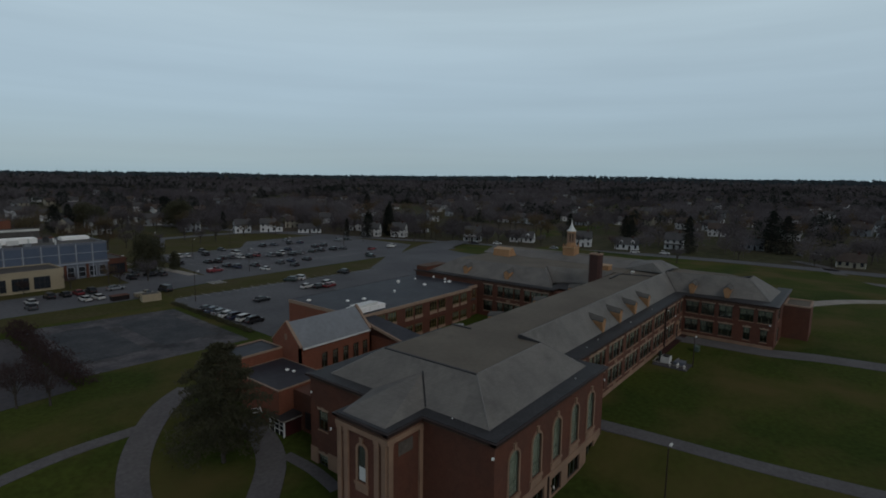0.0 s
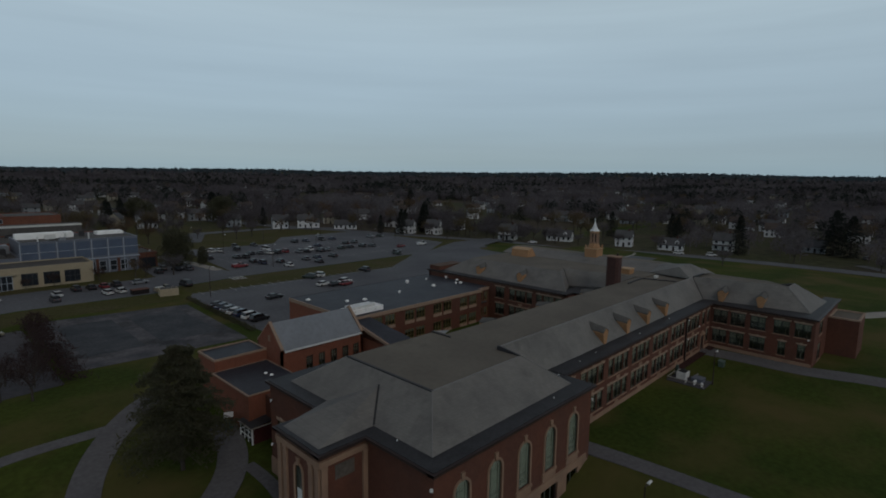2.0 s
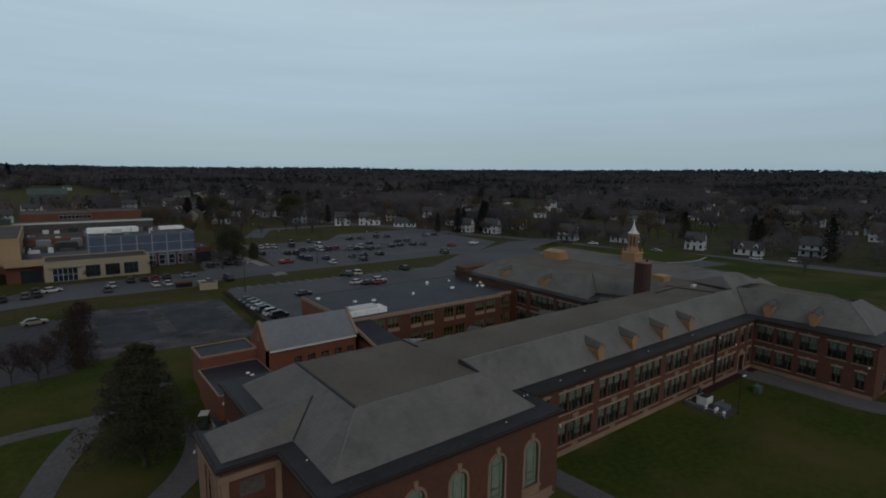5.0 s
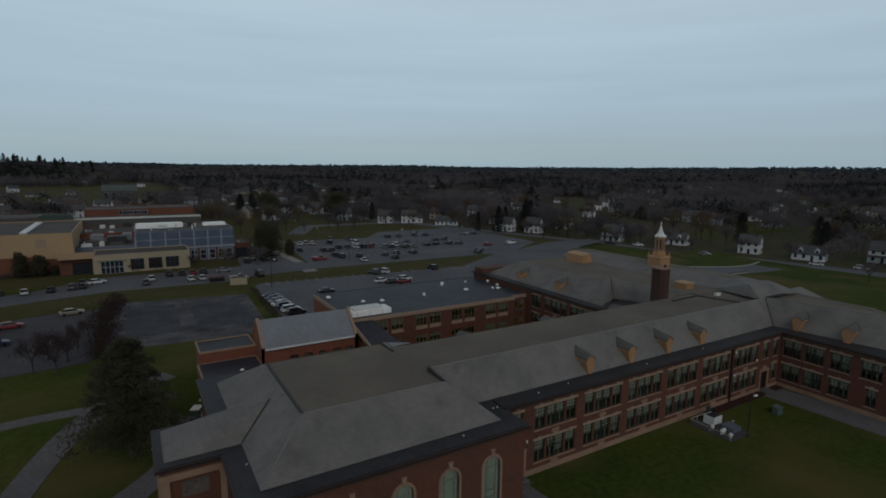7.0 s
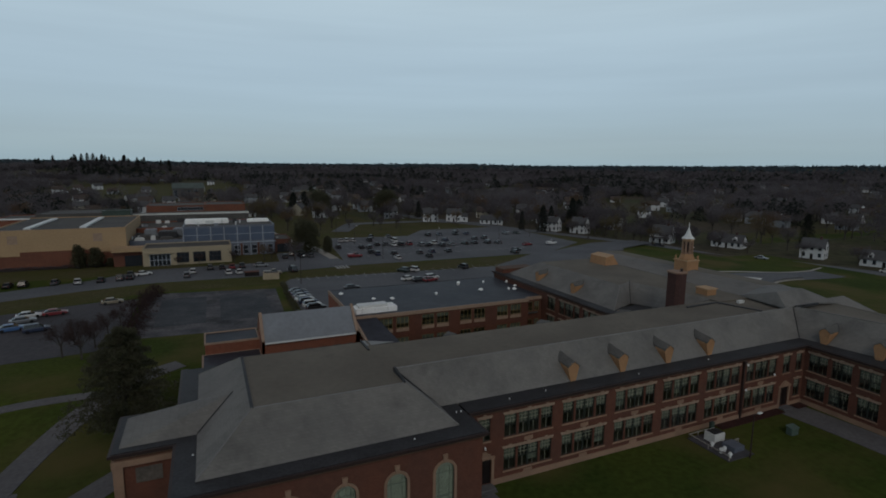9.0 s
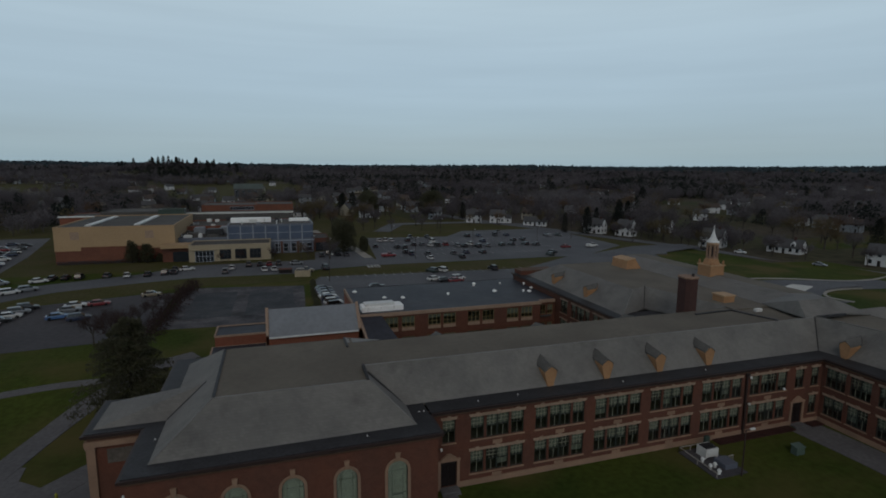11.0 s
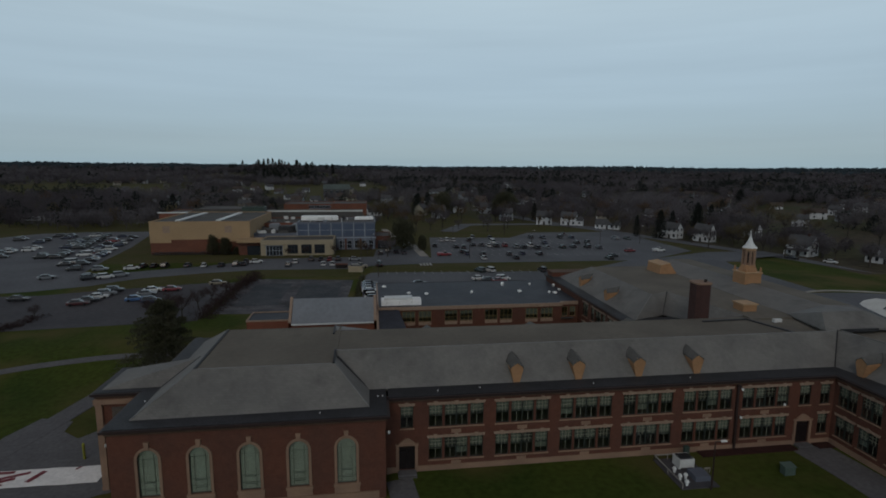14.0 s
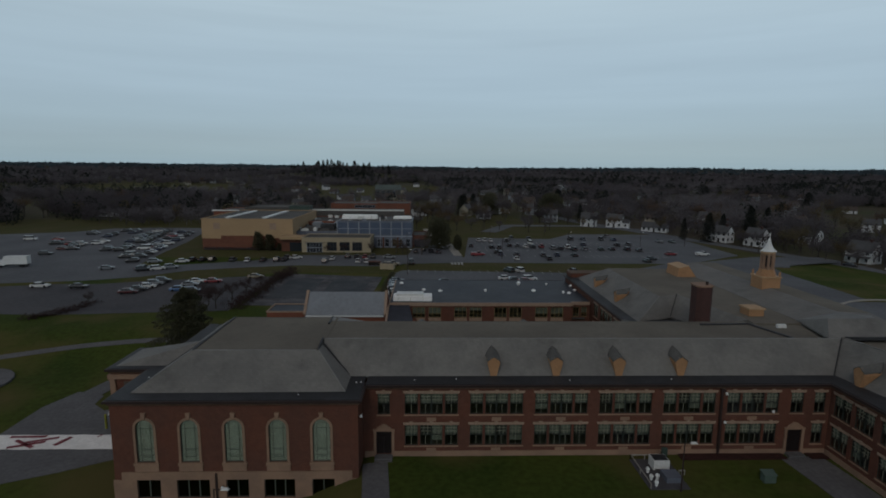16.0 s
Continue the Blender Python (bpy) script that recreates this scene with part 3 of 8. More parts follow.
def lintel_mesh(w, key=True):
    k = ("lintel", round(w, 2), key)
    if k not in MESHES:
        s = Shape()
        s.loft([[(-w / 2 - 0.12, -0.06, 0), (w / 2 + 0.12, -0.06, 0), (w / 2 + 0.12, 0.1, 0), (-w / 2 - 0.12, 0.1, 0)],
                [(-w / 2 - 0.22, -0.06, 0.30), (w / 2 + 0.22, -0.06, 0.30), (w / 2 + 0.22, 0.1, 0.30), (-w / 2 - 0.22, 0.1, 0.30)]])
        if key:
            s.loft([[(-0.13, -0.1, -0.03), (0.13, -0.1, -0.03), (0.13, -0.061, -0.03), (-0.13, -0.061, -0.03)], [(-0.2, -0.1, 0.42), (0.2, -0.1, 0.42), (0.2, 0.05, 0.42), (-0.2, 0.05, 0.42)]])
        MESHES[k] = s.mesh("lintel", M_COPING)
    return MESHES[k]


def sill_mesh(w):
    k = ("sill", round(w, 2))
    if k not in MESHES:
        s = Shape()
        s.loft([[(-w / 2 - 0.1, -0.1, -0.16), (w / 2 + 0.1, -0.1, -0.16), (w / 2 + 0.1, 0.1, -0.16), (-w / 2 - 0.1, 0.1, -0.16)],
                [(-w / 2 - 0.1, -0.1, -0.03), (w / 2 + 0.1, -0.1, -0.03), (w / 2 + 0.1, 0.1, 0.0), (-w / 2 - 0.1, 0.1, 0.0)]])
        MESHES[k] = s.mesh("sill", M_STONE)
    return MESHES[k]


BLINDS = (0.48, 0.46, 0.42, 0.8, 0.48, 0.0, 0.5, 0.58, 0.46)
count = [0]


def sash(parent, x, y, z, turn, w, h, lintel=True, bare=False):
    """One sash window in an opening, with its lintel and sill, as a part of a building."""
    count[0] += 1
    blind = 0.0 if bare else BLINDS[(count[0] * 7) % 9]
    fr, mu, gl, bl = sash_meshes(w, h, blind)
    base = Matrix.Translation(-parent.location)
    win = part("window", fr, None, parent, m=base @ pose(x, y, z, 0, 0, turn))
    idm = Matrix.Identity(4)
    part("glazing_grid", mu, None, win, "pale painted glazing bars", m=idm)
    part("pane", gl, None, win, m=idm).visible_shadow = False
    if bl:
        part("blind", bl, None, win, "pale green roller blind", m=idm)
    part("sill", sill_mesh(w), None, win, "pale limestone sill", m=idm)
    if lintel:
        part("lintel", lintel_mesh(w), None, win, "pale limestone lintel", m=pose(0, 0, h))
    return win


def metal_window(parent, x, y, z, w, h):
    """A wide tan-framed metal window: three lights with hopper sashes at the foot."""
    k = ("metal", round(w, 2), round(h, 2), int(x) % 3)
    if k not in MESHES:
        fr, gl, bl = Shape(), Shape(), Shape()
        fr.box(-w / 2, w / 2, 0.08, 0.2, 0, 0.09)
        fr.box(-w / 2, w / 2, 0.08, 0.2, h - 0.09, h)
        for u in (-w / 2 + 0.045, w / 2 - 0.045):
            fr.box(u - 0.045, u + 0.045, 0.08, 0.2, 0.091, h - 0.091)
        mu, tr = Shape(), Shape()
        mu.box(-0.045, 0.045, 0.085, 0.195, 0.091, h - 0.091)
        tr.box(-w / 2 + 0.091, w / 2 - 0.091, 0.1, 0.18, h * 0.34, h * 0.34 + 0.06)
        gl.box(-w / 2 + 0.06, w / 2 - 0.06, 0.15, 0.158, 0.06, h - 0.06)
        drop = (0.35, 0.6, 0.12)[int(x) % 3]
        bl.box(-w / 2 + 0.05, w / 2 - 0.05, 0.25, 0.27, h * (1 - drop), h - 0.02)
        MESHES[k] = (fr.mesh("window", M_TANFRAME), mu.mesh("mullion", M_TANFRAME), tr.mesh("transom", M_TANFRAME), gl.mesh("pane", M_GLASS), bl.mesh("blind", M_BLIND))
    fr, mu, tr, gl, bl = MESHES[k]
    win = part("window", fr, None, parent, "tan metal-framed window", m=Matrix.Translation(-parent.location) @ pose(x, y, z))
    for u in ((-w / 6, w / 6) if w > 2 else (0,)):
        part("mullion", mu, None, win, m=pose(u, 0, 0))
    part("transom", tr, None, win, m=Matrix.Identity(4))
    part("pane", gl, None, win, m=Matrix.Identity(4)).visible_shadow = False
    part("blind", bl, None, win, "pale green roller blind", m=Matrix.Identity(4))
    return win


def basement_window(parent, x, y, z, w, h):
    """A plain dark window low in the stone foot: frame, one or two mullions, panes over a dim room."""
    k = ("basement", round(w, 2))
    if k not in MESHES:
        fr, mu, gl = Shape(), Shape(), Shape()
        ring = [(-w / 2, 0), (w / 2, 0), (w / 2, h), (-w / 2, h)]
        inner = [(-w / 2 + 0.08, 0.08), (w / 2 - 0.08, 0.08), (w / 2 - 0.08, h - 0.08), (-w / 2 + 0.08, h - 0.08)]
        for i in range(4):
            q = [ring[i], ring[(i + 1) % 4], inner[(i + 1) % 4], inner[i]]
            fr.loft([[(a, 0.1, b) for a, b in q], [(a, 0.22, b) for a, b in q]])
        mu.box(-0.06, 0.06, 0.105, 0.215, 0.081, h - 0.081)
        gl.box(-w / 2 + 0.06, w / 2 - 0.06, 0.165, 0.172, 0.06, h - 0.06)
        MESHES[k] = (fr.mesh("window", M_FRAME), mu.mesh("mullion", M_MUNTDK), gl.mesh("pane", M_GLASSDK))
    fr, mu, gl = MESHES[k]
    win = part("window", fr, None, parent, "dark basement window", m=Matrix.Translation(-parent.location) @ pose(x, y, z))
    for u in ((-w / 6, w / 6) if w > 3 else (0,)):
        part("mullion", mu, None, win, m=pose(u, 0, 0))
    part("pane", gl, None, win, m=Matrix.Identity(4)).visible_shadow = False
    part("sill", sill_mesh(w), None, win, "pale limestone sill", m=Matrix.Identity(4))
    return win


SZ1, SZ2, WH = 1.28, 5.1, 2.53     # sills of both storeys, window height
WALLTOP, EAVE = 8.5, 8.75


def group_openings(u):
    """One classroom bay, its middle at u: single, double and single sash in both storeys."""
    return [(u + a, u + b, z, z + WH) for z in (SZ1, SZ2) for a, b in ((-3.05, -1.55), (-1.3, 1.3), (1.55, 3.05))]


def group_windows(parent, x, y, turn):
    c, s = math.cos(radians(turn)), math.sin(radians(turn))
    for z in (SZ1, SZ2):
        for u, w in ((-2.3, 1.5), (-0.65, 1.3), (0.65, 1.3), (2.3, 1.5)):
            sash(parent, x + u * c, y + u * s, z, turn, w, WH, lintel=abs(u) > 1)
        part("lintel", lintel_mesh(2.6), None, parent, "pale limestone lintel", m=Matrix.Translation(-parent.location) @ pose(x, y, z + WH, 0, 0, turn))
    st = Shape()
    st.box(-0.55, 0.55, -0.05, 0.05, -0.22, 0.22)
    st.box(-0.35, 0.35, -0.08, -0.051, -0.14, 0.14)
    me = MESHES.setdefault("plaque", st.mesh("plaque", M_STONE))
    for z in (SZ2 - 0.62, SZ1 - 0.52):
        part("plaque", me, None, parent, "small carved limestone plaque", m=Matrix.Translation(-parent.location) @ pose(x, y, z, 0, 0, turn))


def ring_band(s, outer, inner, z0, z1):
    """A flat band between two rectangles (x0, x1, y0, y1)."""
    a, b, c, d = outer
    e, f, g, k = inner
    s.box(a, b, c, g, z0, z1)
    s.box(a, b, k, d, z0, z1)
    s.box(a, e, g, k, z0, z1)
    s.box(f, b, g, k, z0, z1)


def gutters(parent, rects):
    for a, b, c, d in rects:
        s = Shape()
        s.box(a, b, c, d, EAVE, EAVE + 0.06)
        part("gutter_band", s, M_LEAD, parent, "dark flat gutter band")


def dormer(parent, x, y, z, turn):
    """A small hooded roof vent: tan shield-shaped front, slate hood running back into the slope."""
    if "dormer" not in MESHES:
        f = Shape()
        prof = [(-0.36, -0.16), (0.36, -0.16), (0.74, 1.36), (0.66, 1.68), (0.3, 2.06), (-0.3, 2.06), (-0.66, 1.68), (-0.74, 1.36)]
        f.loft([[(a, -0.33, b) for a, b in prof], [(a, -0.16, b) for a, b in prof]])
        c = Shape()
        c.loft([[(a, -0.158, b) for a, b in prof], [(a * 0.94, 0.12 + 0.9 * b + 0.2, b * 1.02) for a, b in prof]])
        hd = Shape()
        for sx in (-1, 1):
            hd.slab([(0, -0.4, 2.22), (0, 2.3, 2.64), (sx * 0.5, 1.95, 2.26), (sx * 0.78, 1.5, 1.8), (sx * 0.76, -0.4, 1.6), (sx * 0.70, -0.4, 1.76)], 0.09)
        tr = Shape()
        for sx in (-1, 1):
            tr.slab([(sx * 0.83, 1.3, 1.68), (sx * 0.83, 1.55, 1.78), (sx * 0.52, 2.0, 2.27), (0, 2.38, 2.68), (0, 2.32, 2.68), (sx * 0.48, 1.95, 2.27), (sx * 0.79, 1.5, 1.78), (sx * 0.79, 1.3, 1.7)], 0.06)
        MESHES["dormer"] = (f.mesh("dormer", M_TAN), c.mesh("cheek", M_TAN), hd.mesh("hood", M_HOODSHADE), tr.mesh("flashing", M_LEAD))
    f, c, hd, tr = MESHES["dormer"]
    d = part("dormer", f, None, parent, "small hooded dormer with a tan front", m=Matrix.Translation(-parent.location) @ pose(x, y, z, 0, 0, turn))
    part("cheek", c, None, d, m=Matrix.Identity(4))
    part("hood", hd, None, d, "grey slate hood with shade painted into its colour", m=Matrix.Identity(4))
    part("flashing", tr, None, d, "dark lead flashing", m=Matrix.Identity(4))


def cornice(name, pts, parent, out=0.45):
    """A moulded cornice with a dark gutter along a line whose outside is to its right."""
    for i, ((x0, y0), (x1, y1)) in enumerate(zip(pts, pts[1:])):
        d = math.hypot(x1 - x0, y1 - y0)
        ux, uy, k4 = (x1 - x0) / d, (y1 - y0) / d, 0.006 * (i % 2)
        for nm, o, z0, z1, m in (("moulding", 0.14, WALLTOP - 0.3, WALLTOP, M_MOULD), (name, out, WALLTOP, EAVE, M_PIPE)):
            s = Shape()
            q = [(x0 - ux * o, y0 - uy * o, o), (x1 + ux * o, y1 + uy * o, o), (x1 + ux * o, y1 + uy * o, -0.41), (x0 - ux * o, y0 - uy * o, -0.41)]
            s.prism([(x + uy * (k + k4), y - ux * (k + k4)) for x, y, k in q], z0 - k4, z1 - k4 - 0.004)
            part(nm, s, m, parent)


def build_school():
    A = thing("school_building", (90, 40, 0), "long red brick school with grey slate roofs and limestone trim", "school")
    # -- classroom wing, south front --
    Y = 28.5
    ops, xs = [], [72.85 + 7.5 * i for i in range(6)]
    for x in xs:
        ops += group_openings(x - 65.0)
    for x, w in ((67.4, 1.4), (115.6, 1.5), (118.3, 1.3)):
        ops.append((x - 65 - w / 2, x - 65 + w / 2, SZ2, SZ2 + WH))
    ops += [(1.5, 3.3, 0.25, 3.1), (49.7, 51.5, 0.25, 3.1), (52.65, 53.95, SZ1, SZ1 + WH)]
    wall("wall_south", (65, Y), (119.5, Y), -0.5, WALLTOP, A, M_BRICK, ops)
    for x in xs:
        group_windows(A, x, Y, 0)
    for x, w in ((67.4, 1.4), (115.6, 1.5), (118.3, 1.3)):
        sash(A, x, Y, SZ2, 0, w, WH)
    sash(A, 118.3, Y, SZ1, 0, 1.3, WH)
    for a, b in ((65.2, 66.3), (68.5, 114.5), (116.7, 119.4)):
        base = Shape()
        base.box(a, b, Y - 0.12, Y - 0.003, -0.6, 0.62)
        part("plinth", base, M_STONE, A, "pale limestone plinth")
    for x in (67.4, 115.6):
        d = part("door", door_mesh(), None, A, "dark panelled door in a limestone surround", m=Matrix.Translation(-A.location) @ pose(x, Y, 0.25))
        part("surround", surround_mesh(), None, d, "carved limestone doorcase with a pediment", m=Matrix.Identity(4))
        st = Shape()
        st.box(-1.0, 1.0, -1.0, 0.0, -0.75, -0.02)
        st.box(-1.0, 1.0, -1.35, -1.001, -0.75, -0.18)
        part("step", st.mesh("step", M_PATH), None, d, "concrete doorstep", m=Matrix.Identity(4))
    pipe = Shape()
    pipe.box(106.42, 106.72, Y - 0.28, Y - 0.01, 0, 4.3)
    pipe.box(106.38, 106.64, Y - 0.26, Y - 0.01, 4.3, 7.901)
    pipe.box(106.28, 106.74, Y - 0.40, Y - 0.01, 7.9, WALLTOP - 0.31)
    part("downpipe", pipe, M_PIPE, A, "dark boxed rainwater pipe")
    # -- west wing of the court: right wing --
    RX, RS = 119.5, 11.4
    doubles = [(y, SZ2) for y in (26.65, 23.6, 20.25, 16.45, 13.2)] + [(y, SZ1) for y in (26.65, 23.6, 20.1)]
    singles = [(16.2, SZ1), (13.2, SZ1)]
    rops = [(Y - y - 1.25, Y - y + 1.25, z, z + WH) for y, z in doubles] + [(Y - y - 0.6, Y - y + 0.6, z, z + WH) for y, z in singles]
    wall("wall_court", (RX, Y), (RX, RS), -0.5, WALLTOP, A, M_BRICK, rops)
    for y, z in doubles:
        for dy in (-0.625, 0.625):
            sash(A, RX, y + dy, z, -90, 1.25, WH, lintel=False)
        part("lintel", lintel_mesh(2.5), None, A, "pale limestone lintel", m=Matrix.Translation(-A.location) @ pose(RX, y, z + WH, 0, 0, -90))
    for y, z in singles:
        sash(A, RX, y, z, -90, 1.2, WH)
    wall("wall_end", (RX + 0.401, RS), (142.5, RS), -2.5, WALLTOP, A, M_BRICK, [(3.599, 6.599, SZ2, SZ2 + WH), (3.599, 6.599, 0.3, 0.3 + 3.2)])
    for dx in (-0.75, 0.75):
        sash(A, RX + 5.5 + dx, RS, SZ2, 0, 1.5, WH)
        sash(A, RX + 5.5 + dx, RS, 0.3, 0, 1.5, 3.2, lintel=False, bare=True)
    wall("wall_east", (142.5, RS + 0.401), (142.5, 91.599), -2.5, WALLTOP, A, M_BRICK)
    s = Shape()
    s.box(RX - 0.12, RX - 0.003, RS + 0.1, Y - 0.13, -0.6, 0.62)
    part("plinth", s, M_STONE, A, "pale limestone plinth")
    low = Shape()
    low.box(131.5, 139.5, 6.6, RS - 0.01, -2.5, 7.0)
    part("end_block", low, M_BRICK, A, "plain brick end block")
    lowc = Shape()
    ring_band(lowc, (131.4, 139.65, 6.5, RS - 0.02), (131.8, 139.2, 6.9, RS - 0.4), 7.0, 7.3)
    part("coping", lowc, M_COPING, A, "cream coping of the end block")
    lowr = Shape()
    lowr.box(131.81, 139.19, 6.91, RS - 0.41, 7.0, 7.08)
    part("flat_roof", lowr, M_GRAVEL, A, "flat gravel roof of the end block")
    # -- roofs over both wings: dark gutter band, slate slopes, gravel flat --
    gutters(A, [(65.4, RX - 0.201, Y - 0.2, 31.2), (RX - 0.2, RX + 4.3, RS, 31.0), (RX + 4.301, 142.6, RS, RS + 2.4)])
    cornice("cornice", [(65.2, Y), (RX, Y), (RX, RS), (142.5, RS)], A)
    E0, RZ = EAVE + 0.07, 12.35
    sl = Shape()
    sl.slab([(63.2, 30.7, E0), (121.5, 30.7, E0), (124.6, 34.0, RZ), (59.7, 34.0, RZ), (59.7, 33.0, 11.3)], 0.25)
    part("roof_slope", sl, M_SLATE, A, "grey slate roof slope")
    sl = Shape()
    sl.slab([(121.5, 30.7, E0), (123.6, 13.0, E0), (127.3, 17.6, RZ + 0.2), (124.6, 34.0, RZ)], 0.25)
    part("roof_slope", sl, M_SLATE, A, "grey slate roof slope")
    sl = Shape()
    sl.slab([(123.6, 13.0, E0), (137.4, 12.6, E0), (132.2, 17.4, RZ + 0.2), (127.3, 17.6, RZ + 0.2)], 0.25)
    part("roof_slope", sl, M_SLATE, A, "grey slate roof slope")
    sl = Shape()
    sl.slab([(137.4, 12.6, E0), (140.3, 20, E0), (140.3, 90, E0), (136.0, 86, RZ), (135.9, 34.0, RZ - 0.6), (133.4, 20.0, RZ - 0.5), (132.2, 17.4, RZ + 0.2)], 0.25)
    part("roof_slope", sl, M_SLATE, A, "grey slate roof slope")
    fl = Shape()
    fl.prism([(59.72, 34.21), (124.4, 34.21), (117.4, 43.0), (59.72, 43.0)], 11.1, 11.87)
    part("flat_roof", fl, M_GRAVEL, A, "flat brown gravel roof")
    fl = Shape()
    fl.box(59.7, 124.3, 34.02, 34.2, 11.2, RZ - 0.01)
    part("roof_kerb", fl, M_LEAD, A, "dark kerb behind the ridge")
    fl = Shape()
    fl.prism([(124.75, 34.0), (127.5, 18.0), (132.2, 18.0), (135.9, 22.9), (135.9, 42.0), (118.2, 41.8)], RZ - 1.6, RZ - 0.62)
    part("flat_roof", fl, M_GRAVEL, A, "flat brown gravel roof")
    back = Shape()
    back.slab([(59.8, 46.6, E0), (59.8, 43.05, 11.85), (112, 43.05, 11.85), (112, 46.6, E0)], 0.25)
    part("roof_slope", back, M_SLATE, A, "grey slate roof slope")
    wall("wall_yard", (104.5, 47), (63.5, 47), -0.5, WALLTOP, A, M_BRICK)
    ridge = Shape()
    ridge.box(59.7, 124.4, 33.95, 34.07, RZ - 0.05, RZ + 0.05)
    part("ridge_flashing", ridge, M_RIDGE, A, "pale metal ridge flashing")
    gab = Shape()
    prof = [(31.0, 11.82), (34.25, 11.82), (34.25, 12.42), (33.9, 12.42), (31.0, 12.04)]
    gab.loft([[(59.45, p, q) for p, q in prof], [(59.69, p, q) for p, q in prof]])
    part("parapet", gab, M_LEAD, A, "dark stepped parapet")
    for x in (80.2, 87.65, 95.15, 102.6):
        dormer(A, x, 30.95, 9.0, 0)
    for y in (27.4, 20.6):
        dormer(A, 121.85, y, 9.0, -90)
    for x in (71.5, 86.5, 101.5):
        dormer(A, x, 46.2, 9.0, 180)
    build_library(A)
    build_yard_wings(A)
    build_front_block(A)
    # interior floors and an added core, coloured dark as room shade, so that the windows look into rooms
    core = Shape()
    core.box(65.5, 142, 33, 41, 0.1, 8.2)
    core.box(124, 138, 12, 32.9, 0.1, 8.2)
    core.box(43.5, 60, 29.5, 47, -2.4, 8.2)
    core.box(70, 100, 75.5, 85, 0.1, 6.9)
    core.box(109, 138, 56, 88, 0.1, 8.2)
    part("inner_walls", core, M_ROOMSHADE, A)
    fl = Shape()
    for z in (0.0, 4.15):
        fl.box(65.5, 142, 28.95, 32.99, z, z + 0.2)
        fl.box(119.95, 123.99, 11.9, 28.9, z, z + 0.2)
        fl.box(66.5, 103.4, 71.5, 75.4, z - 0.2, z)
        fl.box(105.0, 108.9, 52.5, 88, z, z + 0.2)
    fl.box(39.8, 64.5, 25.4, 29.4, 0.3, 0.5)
    part("inner_floors", fl, M_ROOMSHADE, A)
    return A


def door_mesh():
    if "door" not in MESHES:
        s = Shape()
        for x in (-0.44, 0.44):
            s.box(x - 0.42, x + 0.42, 0.12, 0.19, 0, 2.2)
            s.box(x - 0.3, x + 0.3, 0.09, 0.119, 0.15, 0.9)
            s.box(x - 0.3, x + 0.3, 0.09, 0.119, 1.1, 2.05)
        s.box(-0.88, 0.88, 0.12, 0.2, 2.24, 2.85)
        MESHES["door"] = s.mesh("door", M_DOOR)
    return MESHES["door"]


def surround_mesh():
    if "surround" not in MESHES:
        s = Shape()
        for x in (-1.03, 1.03):
            s.box(x - 0.15, x + 0.15, -0.14, -0.002, -0.3, 2.85)
        s.box(-1.25, 1.25, -0.2, -0.002, 2.86, 3.08)
        prof = [(-0.9, 3.08), (0.9, 3.08), (0.78, 3.3), (0.42, 3.52), (0.2, 3.7), (-0.2, 3.7), (-0.42, 3.52), (-0.78, 3.3)]
        s.loft([[(a, -0.16, b) for a, b in prof], [(a, -0.002, b) for a, b in prof]])
        MESHES["surround"] = s.mesh("surround", M_STONE)
    return MESHES["surround"]


def arch_points(w, spring, n=10):
    return [(w / 2 * math.cos(math.pi * i / n), spring + w / 2 * math.sin(math.pi * i / n)) for i in range(n + 1)]


